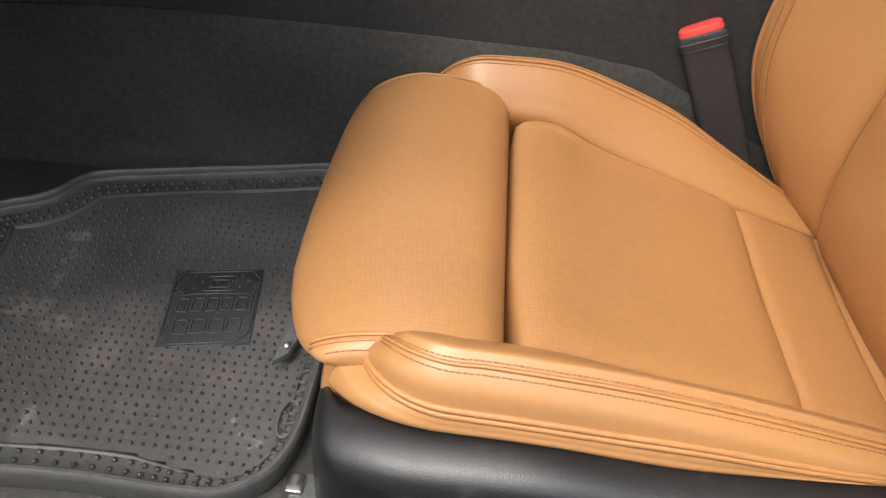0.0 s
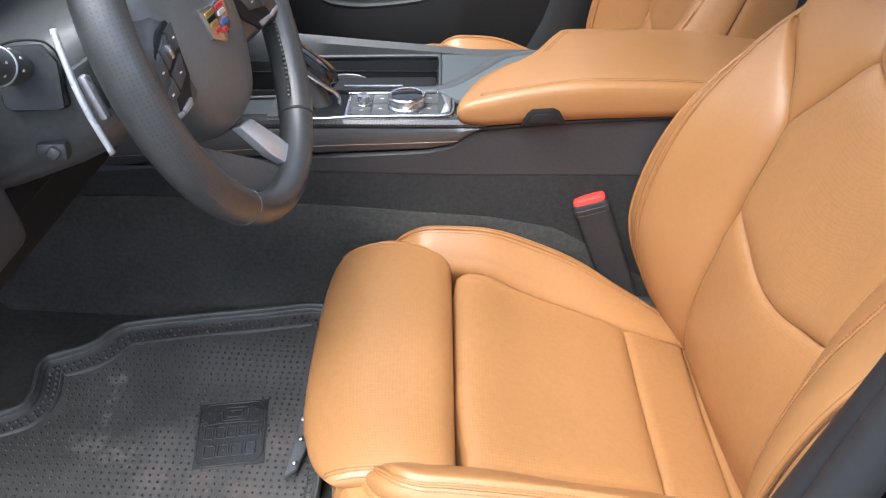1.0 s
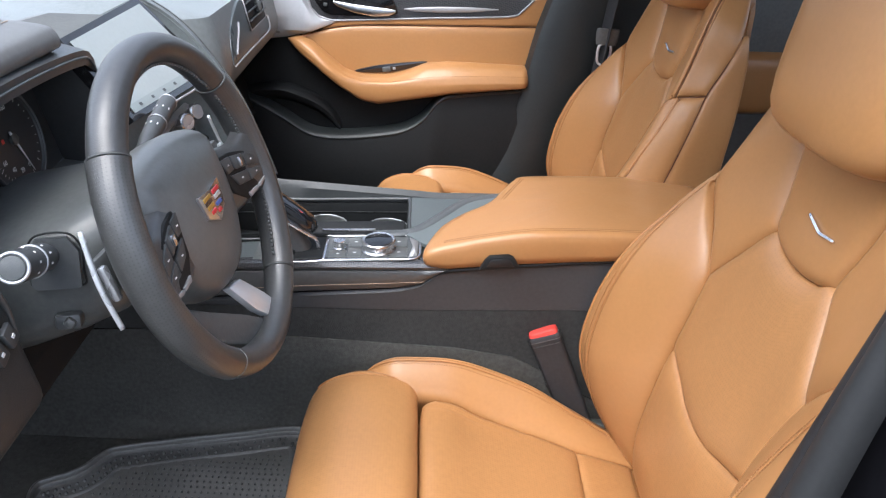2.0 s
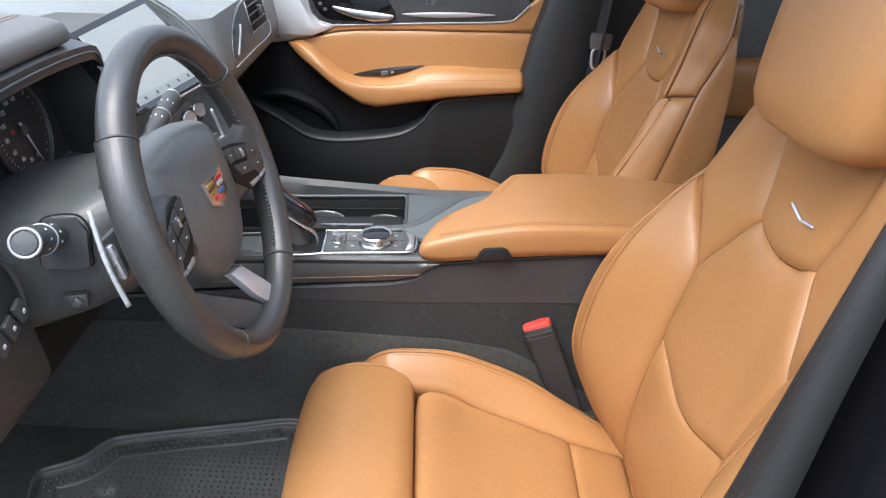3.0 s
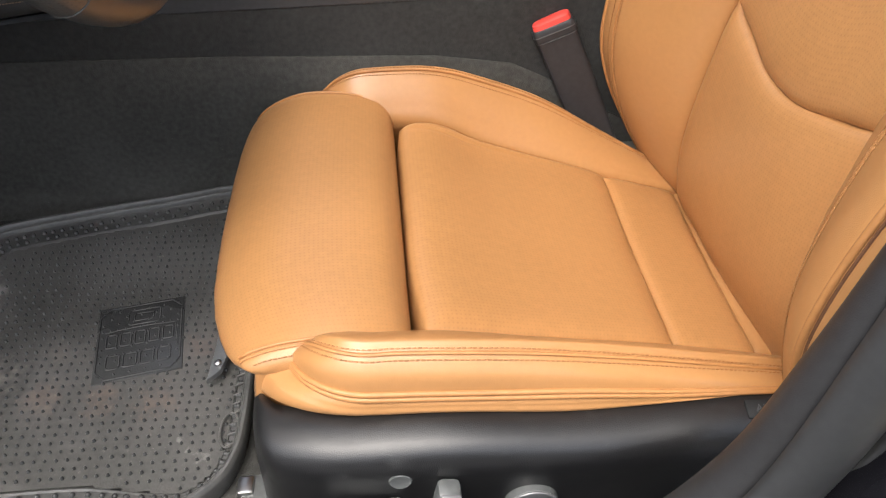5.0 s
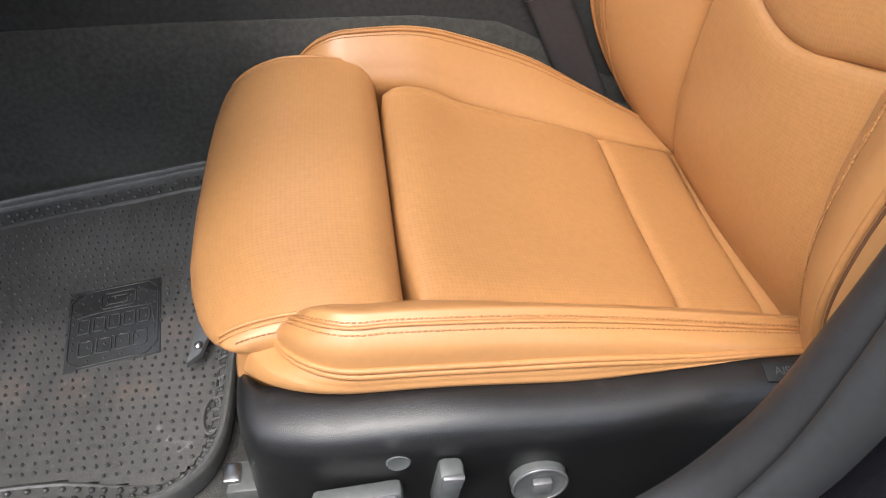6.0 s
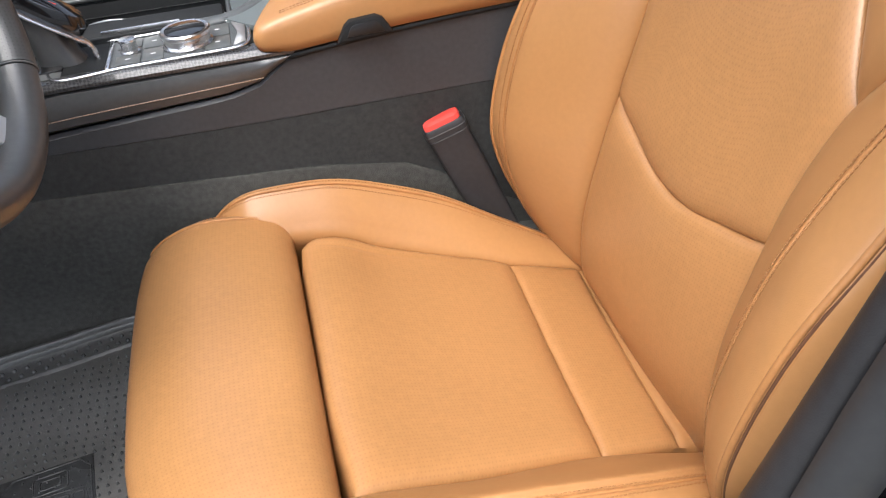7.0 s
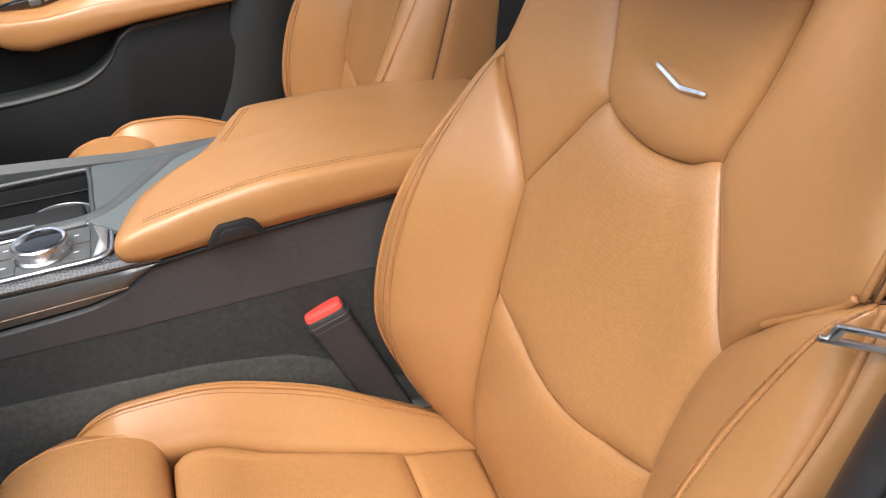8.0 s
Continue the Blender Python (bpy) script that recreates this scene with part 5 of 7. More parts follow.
def armrest():
    arm = thing("armrest", (0.25, 0.365, 0.34), "tan leather console armrest lid with stitched edges and black latch", "armrest")
    # plan outline, clockwise from the nose on the driver's side; top height and bottom height at each point
    plan = [(-0.008, 0.243), (-0.004, 0.275), (0.016, 0.315), (0.045, 0.345), (0.080, 0.368), (0.102, 0.395), (0.120, 0.430), (0.140, 0.462), (0.165, 0.478), (0.30, 0.486), (0.44, 0.486), (0.475, 0.46), (0.480, 0.365), (0.478, 0.270), (0.455, 0.246), (0.36, 0.242), (0.22, 0.241), (0.10, 0.241), (0.03, 0.240)]
    sm = smoothed(plan, 152)
    c = np.array((0.24, 0.362))
    def ztop(x, y):
        return float(np.interp(x, (-0.01, 0.02, 0.07, 0.12, 0.16, 0.25, 0.40, 0.48), (0.362, 0.372, 0.386, 0.397, 0.404, 0.409, 0.412, 0.406)))
    def zlow(x):
        return float(np.interp(x, (-0.01, 0.03, 0.155, 0.29, 0.48), (0.338, 0.335, 0.352, 0.365, 0.385)))
    rings = []
    for k, dz in ((0.975, 'l'), (0.995, 0.25), (1.0, 0.45), (0.998, 0.65), (0.985, 0.85), (0.955, 0.97), (0.90, 1.0), (0.75, 1.03), (0.5, 1.05), (0.22, 1.06)):
        ring = []
        for x, y in sm:
            dx, dy = x - c[0], y - c[1]
            inx, iny = (1 - k) * 0.14, (1 - k) * 0.115
            px = c[0] + dx * (1 - (1 - k) * (0.45 if k > 0.9 else 1)) if k < 0.95 else x - np.sign(dx) * inx * min(1, abs(dx) / 0.12)
            py = c[1] + dy * k if k < 0.95 else y - np.sign(dy) * iny * min(1, abs(dy) / 0.05)
            zl, zt = zlow(px), ztop(px, py)
            z = zl if dz == 'l' else zl + (zt - zl) * dz
            ring.append((px, py, z))
        rings.append(ring)
    lid = loft("lid", rings, LEATHER, arm)
    lid.data.set_sharp_from_angle(angle=radians(80))
    for off in (0.0, 0.005):
        e = [(x, 0.2535 + off + 0.004 * max(0, 1 - (x + 0.01) / 0.08), zlow(x) + (ztop(x, 0.25) - zlow(x)) * 0.99 + 0.001) for x in np.linspace(0.02, 0.46, 24)]
        stitches("stitching", crv(*drape(lid, e, (0, 0, -1), 0.0001)), lid, LIDTHREAD, r=0.0007)
        e = [(0.116 + off * 0.8 + 0.030 * t * 1.4, 0.378 + 0.082 * t - off * 0.4, ztop(0.105 + 0.04 * t, 0.4) + 0.003) for t in np.linspace(0, 1, 10)]
        stitches("stitching", crv(*drape(lid, e, (0, 0, -1), 0.0001)), lid, LIDTHREAD, r=0.0007)
    sweep("seam", crv(*[(x, 0.2515, zlow(x) + (ztop(x, 0.25) - zlow(x)) * 0.95) for x in np.linspace(0.02, 0.46, 24)]), 0.0009, PIPING, lid, 40, 6)
    m = pose(0, 0.2405, 0, 90, 0, 0)
    lt = prism("latch", [(0.076, 0.3405), (0.084, 0.358), (0.090, 0.364), (0.118, 0.3675), (0.126, 0.364), (0.137, 0.348)], m, 0.007, DOORBLACK, arm, 0.002, label="black release latch")
    prism("latch_grip", [(0.086, 0.347), (0.091, 0.3575), (0.095, 0.360), (0.116, 0.3625), (0.121, 0.360), (0.128, 0.350)], pose(0, 0.2338, 0, 90, 0, 0), 0.0015, SIDECOVER, lt, 0.0006)
    rbox("hinge_box", (0.44, 0.20, 0.05), pose(0.26, 0.365, 0.340, 0, -4, 0), SMOOTH, console, 0.004)


armrest()

# ---- belt buckle ----
buckle = thing("belt_buckle", (0.25, 0.25, 0.05), "black seat belt buckle with red release button", "seat belt buckle")
ax = Vector((0.245, 0.236, 0.115))
tip = Vector((0.190, 0.247, 0.230))
zdir = (tip - ax).normalized()
ydir = Vector((0.12, 0.95, 0.10))
ydir = (ydir - zdir * ydir.dot(zdir)).normalized()
xdir = ydir.cross(zdir)
bm4 = Matrix((xdir, ydir, zdir)).transposed().to_4x4()
bm4.translation = tip
def bring(rows):
    out = []
    for z, w, d in rows:
        out.append([bm4 @ Vector((w * 0.5 * math.copysign(abs(math.cos(a)) ** 0.35, math.cos(a)), d * 0.5 * math.copysign(abs(math.sin(a)) ** 0.5, math.sin(a)), z)) for a in np.linspace(0, 2 * math.pi, 36, endpoint=False)])
    return out
BUCKLEBLACK = material("slate_black_sleeve", (0.026, 0.028, 0.031), 0.5, grain=0.0009, bump=0.15, vary=0.25)
loft("housing", bring([(-0.10, 0.050, 0.021), (-0.04, 0.050, 0.022), (-0.0205, 0.0505, 0.0235), (-0.020, 0.0525, 0.0260), (-0.012, 0.0530, 0.0265), (-0.0065, 0.0525, 0.0260), (-0.0050, 0.0505, 0.0240)]), BUCKLEBLACK, buckle)
for z in (-0.0128, -0.0215):
    v, f = tube([p for p in bring([(z, 0.0528 if z > -0.02 else 0.0500, 0.0263 if z > -0.02 else 0.0240)])[0]], 0.0007, 5, True)
    part("groove", v, f, GREYTRIM, buckle)
loft("release_button", bring([(-0.008, 0.047, 0.0215), (-0.002, 0.047, 0.0215), (0.001, 0.0455, 0.0195), (0.003, 0.040, 0.0130), (0.0034, 0.032, 0.008)]), RED, buckle, "red release button")
loft("stalk", bring([(-0.20, 0.046, 0.017), (-0.10, 0.049, 0.020), (-0.095, 0.049, 0.020)]), BUCKLEBLACK, buckle)
rbox("anchor_bracket", (0.10, 0.02, 0.03), pose(0.30, 0.235, 0.045), SMOOTH, buckle, 0.004)


# ---- steering wheel ----
WC = Vector((-0.256, -0.004, 0.533))
WU, WV, WN = Vector((0.072, 0.997, 0.0)), Vector((-0.348, 0.025, 0.937)), Vector((0.935, -0.068, 0.349))
WM = Matrix((WU, WV, WN)).transposed().to_4x4()
WM.translation = WC
wheel = thing("steering_wheel", tuple(WC), "black leather steering wheel with silver lower spoke and shield emblem", "steering wheel")


def wl(u, v, w=0.0):
    return WM @ Vector((u, v, w))


def steering_wheel():
    # rim in four leather sections; the sides are thicker and perforated
    R = 0.1695
    def rim(name, a0, a1, mat, thick):
        n = 40
        P = [np.array((R * math.cos(a), R * math.sin(a) - 0.009 * max(0.0, -math.sin(a)) ** 2, 0)) for a in np.radians(np.linspace(a0, a1, n))]
        seg = 20
        V, uv = [], []
        for i, p in enumerate(P):
            er = p / np.linalg.norm(p)
            for k in range(seg):
                b = 2 * math.pi * k / seg
                V.append(wl(*(p + er * thick * 0.90 * math.cos(b) + np.array((0, 0, thick * 1.08 * math.sin(b))))))
                uv.append((i * R * math.radians(abs(a1 - a0)) / n, k * 0.0052))
        F = [(i * seg + k, i * seg + (k + 1) % seg, (i + 1) * seg + (k + 1) % seg, (i + 1) * seg + k) for i in range(n - 1) for k in range(seg)]
        F += [tuple(range(seg)), tuple((n - 1) * seg + k for k in range(seg - 1, -1, -1))]
        ob = part(name, V, F, mat, wheel, uv=uv)
        ob.data.set_sharp_from_angle(angle=radians(60))
        return ob
    rim("rim_top", 38, 142, BLACKLEATHER, 0.0172)
    rim("rim_side", 143, 232, BLACKPERF, 0.0185)
    rim("rim_bottom", 233, 307, BLACKLEATHER, 0.0175)
    rim("rim_side", 308, 397, BLACKPERF, 0.0185)
    for a in np.radians((37.5, 142.5, 232.5, 307.5)):
        c = np.array((R * math.cos(a), R * math.sin(a) - 0.009 * max(0.0, -math.sin(a)) ** 2, 0))
        e = c / np.linalg.norm(c)
        v, f = tube([wl(*(c + e * 0.0163 * math.cos(b) + np.array((0, 0, 0.0195 * math.sin(b))))) for b in np.linspace(0, 2 * math.pi, 28, endpoint=False)], 0.0009, 5, True)
        part("seam", v, f, SMOOTH, wheel)
    for a0, a1 in ((40, 140), (145, 230), (310, 395)):
        P = [wl((R - 0.0168) * math.cos(a), (R - 0.0168) * math.sin(a), 0.003) for a in np.radians(np.linspace(a0, a1, 40))]
        stitches("stitching", crv(*P), wheel, SMOOTH, 0.0052, 0.0020)
    # airbag cover, a soft shield
    prof = [(-0.078, 0.050), (-0.060, 0.066), (0.0, 0.074), (0.060, 0.066), (0.078, 0.050), (0.080, 0.0), (0.070, -0.045), (0.042, -0.083), (0.0, -0.094), (-0.042, -0.083), (-0.070, -0.045), (-0.080, 0.0)]
    sm = smoothed(prof, 72)
    rings = []
    for k, w in ((0.98, -0.060), (1.04, -0.045), (1.07, -0.030), (1.06, -0.016), (1.0, -0.004), (0.92, 0.004), (0.78, 0.010), (0.55, 0.0145), (0.28, 0.0165), (0.08, 0.017)):
        rings.append([wl(u * k * 1.13, v * k, w - 0.010) for u, v in sm])
    hub = loft("airbag_cover", rings, WHEELGREY, wheel)
    hub.data.set_sharp_from_angle(angle=radians(80))
    # side spokes: leather arms that flow into the rim, each with a gloss key pad
    def slab(name, top, deep, mat, parent, bevel, label=""):
        V = [wl(*q) for q in top] + [wl(*q) - WN * deep for q in top]
        n = len(top)
        bm = bmesh.new()
        bv = [bm.verts.new(v) for v in V]
        for q in [tuple(range(n)), tuple(range(2 * n - 1, n - 1, -1))] + [(k, k + n, (k + 1) % n + n, (k + 1) % n) for k in range(n)]:
            bm.faces.new([bv[k] for k in q])
        bmesh.ops.bevel(bm, geom=list(bm.edges), offset=bevel, segments=2, profile=0.5, affect="EDGES")
        return from_bm(name, bm, mat, parent, label)
    for sg in (1, -1):
        rows = []
        for t in np.linspace(0, 1, 14):
            u = sg * (0.056 + 0.108 * t)
            hi = 0.047 - 0.020 * math.sin(t * math.pi * 0.6) + 0.018 * max(0.0, t - 0.62) ** 1.5 * 4
            lo = -0.050 + 0.006 * t - 0.020 * max(0.0, t - 0.72) ** 1.5 * 4
            w = -0.009 + 0.020 * t
            rows.append([wl(u, lo, w - 0.016), wl(u, lo + 0.004, w - 0.004), wl(u, lo + 0.012, w + 0.001), wl(u, (lo + hi) / 2, w + 0.002), wl(u, hi - 0.012, w + 0.001), wl(u, hi - 0.004, w - 0.004), wl(u, hi, w - 0.016), wl(u, (lo + hi) / 2, w - 0.024)])
        sp = loft("spoke", rows, BLACKLEATHER, wheel)
        sp.data.set_sharp_from_angle(angle=radians(80))
        P = lambda u, v, w: (sg * u, v, w)
        out = [(0.064, 0.028), (0.100, 0.024), (0.140, 0.012), (0.160, -0.006), (0.166, -0.024), (0.156, -0.036), (0.104, -0.040), (0.078, -0.020)]
        kp = slab("key_pad", [P(u, v, -0.0030 + 0.13 * (u - 0.06)) for u, v in (out if sg > 0 else out[::-1])], 0.008, DOORBLACK, sp, 0.002)
        for quad, mt, mark in (([(0.070, 0.023), (0.092, 0.021), (0.092, 0.004), (0.078, 0.004)], BLACK, 1), ([(0.096, 0.020), (0.120, 0.014), (0.120, -0.003), (0.096, 0.003)], BLACK, 1), ([(0.124, 0.013), (0.146, 0.003), (0.150, -0.012), (0.124, -0.004)], BLACK, 1),
                               ([(0.082, 0.000), (0.118, -0.007), (0.118, -0.021), (0.092, -0.016)], BLACK, 1), ([(0.122, -0.008), (0.152, -0.016), (0.158, -0.024), (0.122, -0.022)], BLACK, 1), ([(0.104, -0.032), (0.130, -0.033), (0.130, -0.037), (0.106, -0.038)], SATINSILVER, 0), ([(0.133, -0.033), (0.160, -0.029), (0.157, -0.034), (0.133, -0.037)], SATINSILVER, 0)):
            q = [P(u, v, -0.0007 + 0.13 * (u - 0.06)) for u, v in quad]
            kk = slab("key", q if sg > 0 else q[::-1], 0.003, mt, kp, 0.0008)
            if mark:
                cu, cv = sum(u for u, v in quad) / 4, sum(v for u, v in quad) / 4
                rbox("key_mark", (0.0038, 0.0013, 0.0006), WM @ Matrix.Translation(P(cu, cv, -0.0003 + 0.13 * (cu - 0.06))), WHITE, kk, 0)
        rbox("thumb_wheel", (0.007, 0.012, 0.006), WM @ Matrix.Translation(P(0.108, 0.008, 0.0065)), CHROME, kp, 0.002)
    # lower spoke: dark web between two silver legs
    slab("lower_web", [(-0.100, -0.066, -0.022), (-0.052, -0.104, -0.020), (-0.004, -0.140, -0.012), (0.040, -0.178, -0.002), (0.010, -0.182, -0.002), (-0.030, -0.166, -0.008), (-0.066, -0.138, -0.016), (-0.090, -0.100, -0.022)][::-1], 0.014, GREYTRIM, wheel, 0.004, "dark lower spoke")
    leg = [(-0.012, -0.098, -0.013), (0.020, -0.104, -0.012), (0.048, -0.142, -0.004), (0.060, -0.168, 0.003), (0.036, -0.176, 0.003), (0.012, -0.144, -0.005)]
    slab("silver_leg", leg[::-1], 0.010, LIGHTSILVER, wheel, 0.0016, "brushed silver lower leg")
    # shield emblem in plain blocks of colour
    em = prism("emblem", [(-0.031, 0.016), (0.0, 0.013), (0.031, 0.016), (0.025, -0.012), (0.0, -0.023), (-0.025, -0.012)], WM @ Matrix.Translation((-0.002, 0.003, 0.0052)), 0.004, CHROME, wheel, 0.001)
    for u, v, a, c in ((-0.013, 0.008, 0.020, GOLD), (-0.013, 0.003, 0.018, GLOSS), (-0.012, -0.002, 0.017, GOLD), (0.013, 0.008, 0.018, DARKRED), (0.013, 0.002, 0.016, LIGHTSILVER), (-0.009, -0.009, 0.012, DARKRED), (0.010, -0.006, 0.014, BLUE), (0.006, -0.013, 0.008, DARKRED)):
        rbox("emblem_field", (a, 0.0045, 0.002), WM @ Matrix.Translation((u - 0.002, v + 0.003, 0.0093)), c, em, 0.0005, 1)
    # shift paddles behind the rim
    for sg in (1, -1):
        pd = sweep("paddle", crv(wl(sg * 0.168, 0.058, -0.034), wl(sg * 0.174, 0.03, -0.036), wl(sg * 0.178, 0.0, -0.037), wl(sg * 0.176, -0.038, -0.038)), 0.0027, LIGHTSILVER, wheel, 24, 8, flat=0.7)
        rbox("paddle_arm", (0.045, 0.040, 0.008), WM @ Matrix.Translation((sg * 0.145, 0.008, -0.041)), SMOOTH, pd, 0.003)
        rbox("paddle_key", (0.009, 0.036, 0.008), WM @ Matrix.Translation((sg * 0.166, 0.004, -0.034)), SILVER, pd, 0.003)


steering_wheel()


# ---- column, stalks and dashboard ----
def column():
    col = thing("steering_column", (-0.42, 0.0, 0.45), "black steering column shroud with two stalks", "steering column")
    rings = []
    for x, zc, hw, hh in ((-0.296, 0.520, 0.050, 0.045), (-0.306, 0.514, 0.086, 0.062), (-0.325, 0.505, 0.108, 0.068), (-0.36, 0.49, 0.122, 0.070), (-0.41, 0.472, 0.132, 0.072), (-0.50, 0.445, 0.145, 0.072)):
        rings.append([(x, hw * math.copysign(abs(math.cos(a)) ** 0.55, math.cos(a)) - 0.004, zc + hh * math.copysign(abs(math.sin(a)) ** 0.6, math.sin(a))) for a in np.linspace(0, 2 * math.pi, 48, endpoint=False)])
    loft("shroud", rings, SMOOTH, col)
    # plate round the lamp stalk
    pm = look((-0.366, -0.126, 0.522), (-0.25, -0.50, 0.60))
    prism("stalk_plate", [(-0.027, -0.032), (-0.020, -0.034), (0.024, -0.032), (0.028, -0.027), (0.028, 0.014), (0.019, 0.031), (-0.016, 0.032), (-0.028, 0.014)], pm @ Matrix.Scale(0.76, 4) @ pose(0, 0, -0.0145), 0.012, BLACK, col, 0.002)
    edge = smoothed([(-0.029, -0.033), (0.0, -0.035), (0.026, -0.033), (0.030, -0.020), (0.030, 0.014), (0.019, 0.033), (-0.016, 0.034), (-0.030, 0.014), (-0.030, -0.015)], 54)
    v, f = tube([pm @ Vector((x * 0.76, y * 0.76, -0.0015)) for x, y in edge], 0.0011, 6, True)
    part("plate_gap", v, f, DOORBLACK, col)
    lathe("stalk_boot", [(0.024, -0.004), (0.024, 0.003), (0.021, 0.007), (0.016, 0.012)], pm @ pose(0.002, -0.002, 0), BLACK, col, 32)
    def stalk(a, b, r, rev):
        a, b = Vector(a), Vector(b)
        m = look(a, b) @ pose(0, 0, 0, 180, 0, 0)
        L = (b - a).length
        st = lathe("stalk", [(r * 0.75, 0), (r * 0.75, L * 0.25), (r * 0.95, L * 0.36), (r, L * 0.60), (r * 0.96, L * 0.63), (r, L * 0.66), (r * 1.02, L * 0.95), (r * 0.96, L)], m, BLACK, col, 32, "black control stalk with white marks")
        v, f = tube([m @ Vector((r * 0.88 * math.cos(t), r * 0.88 * math.sin(t), L)) for t in np.linspace(0, 2 * math.pi, 32, endpoint=False)], 0.0016, 6, True)
        part("end_ring", v, f, SILVER, st)
        lathe("end_cap", [(r * 0.72, 0), (r * 0.70, 0.0015), (r * 0.3, 0.0025)], m @ pose(0, 0, L), GREYTRIM, st, 24)
        v, f = tube([m @ Vector((r * 1.01 * math.cos(t), r * 1.01 * math.sin(t), L * 0.64)) for t in np.linspace(0, 2 * math.pi, 32, endpoint=False)], 0.0010, 5, True)
        part("ring", v, f, SILVER, st)
        for k in range(7):
            t = rev + 0.34 * k
            p = m @ Vector((r * 1.0 * math.cos(t), r * 1.0 * math.sin(t), L * (0.52 if k % 2 else 0.80)))
            mk = Matrix.Translation(p) @ m.to_3x3().to_4x4() @ pose(0, 0, 0, 0, 0, math.degrees(t)) 
            rbox("mark", (0.001, 0.0018, 0.0034), mk, WHITE, st, 0)
    stalk((-0.374, -0.108, 0.520), (-0.354, -0.219, 0.566), 0.0140, 2.6)
    stalk((-0.366, 0.096, 0.534), (-0.368, 0.240, 0.567), 0.0118, 3.6)
    rbox("adjust_switch", (0.024, 0.016, 0.020), look((-0.362, -0.128, 0.458), (-0.25, -0.6, 0.55)), BLACK, col, 0.004)
    rbox("adjust_switch_grip", (0.010, 0.010, 0.012), look((-0.358, -0.136, 0.460), (-0.25, -0.6, 0.55)) @ pose(0, 0, 0, 0, 0, 40), SMOOTH, col, 0.003)


column()


def dashboard():
    dash = thing("dashboard", (-0.60, 0.36, 0.30), "grey dashboard with hooded gauges, centre screen and vents", "dashboard")
    ease = lambda q: min(1.0, max(0.0, q)) ** 2 * (3 - 2 * min(1.0, max(0.0, q)))
    rows, low = [], []
    for y in np.linspace(-0.36, 1.09, 76):
        drv = 1 / (1 + math.exp((y - 0.26) / 0.02))
        pas = ease((y - 0.475) / 0.09)
        xr = -0.455 - 0.065 * drv
        a = np.array([(-0.405 - 0.05 * drv, 0.45), (xr + 0.02, 0.50), (xr, 0.55), (xr - 0.006, 0.575), (xr - 0.02, 0.603), (xr - 0.045, 0.615), (-0.62, 0.627), (-0.80, 0.635), (-1.0, 0.62)])
        b = np.array([(-0.400, 0.478), (-0.376, 0.486), (-0.366, 0.500), (-0.366, 0.530), (-0.378, 0.578), (-0.393, 0.618), (-0.56, 0.650), (-0.80, 0.645), (-1.0, 0.63)])
        prof = a * (1 - pas) + b * pas
        rows.append([(x, y, z) for x, z in prof])
        low.append([(-0.42 - 0.03 * drv, y, 0.345 if y < 0.27 else 0.30), (-0.40 - 0.02 * drv - 0.06 * pas, y, 0.38), tuple(rows[-1][0])])
    quad_sheet("dash_body", rows, DASH, dash, "soft grey dashboard", 0.02, (-0.7, 0, -0.7))
    quad_sheet("lower_dash", low, DOORBLACK, dash, "black lower dashboard", 0.02, (-0.7, 0, -0.7))
    # padded cheek beside the centre stack, from the screen down to the console
    cheek = crv((-0.470, 0.470, 0.660), (-0.430, 0.475, 0.636), (-0.397, 0.475, 0.608), (-0.372, 0.475, 0.578), (-0.355, 0.475, 0.556), (-0.321, 0.475, 0.502), (-0.292, 0.475, 0.435), (-0.268, 0.475, 0.372))
    quad_sheet("stack_cheek", [[tuple(np.array(cheek(q)) + np.array(o)) for o in ((-0.10, 0.004, -0.05), (-0.012, 0.003, -0.006), (-0.002, -0.002, 0.0), (-0.003, 0.012, 0.001), (-0.022, 0.020, -0.008), (-0.10, 0.022, -0.05))] for q in np.linspace(0, 1, 40)], DASH, dash, "padded cheek beside the centre stack", 0.006, (-0.8, 0, -0.5))
    sweep("dash_seam", crv(*[np.array(cheek(q)) + np.array((0.0, 0.006, 0.0022)) for q in np.linspace(0, 1, 16)]), 0.0013, SMOOTH, dash, 50, 6)
    # speaker grille in the top of the dashboard
    m = pose(-0.535, 0.325, 0.634, 0, -4, -8)
    gr = prism("speaker_grille", smoothed([(-0.075, -0.085), (0.0, -0.090), (0.070, -0.085), (0.075, 0.0), (0.070, 0.085), (0.0, 0.090), (-0.075, 0.085), (-0.080, 0.0)], 48), m, 0.005, HOOD, dash, 0.002, label="perforated speaker grille")
    part("grille_ribs", *ribs(m, 34), SMOOTH, gr, kind="stuff")
    # hood over the gauges: black visor, and a stitched leather roll laid over it
    hood = []
    for x, k in ((-0.44, 1.0), (-0.47, 1.02), (-0.55, 1.02), (-0.64, 1.0)):
        prof = [(-0.215, 0.53), (-0.216, 0.60), (-0.20, 0.636), (-0.15, 0.650), (-0.05, 0.655), (0.05, 0.655), (0.15, 0.649), (0.188, 0.638), (0.203, 0.60), (0.208, 0.50)]
        hood.append([crv(*[(x, y * k, z + (0.006 if x < -0.46 else 0)) for y, z in prof])(q) for q in np.linspace(0, 1, 40)])
    quad_sheet("gauge_hood", hood, BLACK, dash, "black visor over the gauges", 0.018, (0, 0, -1))
    roll = []
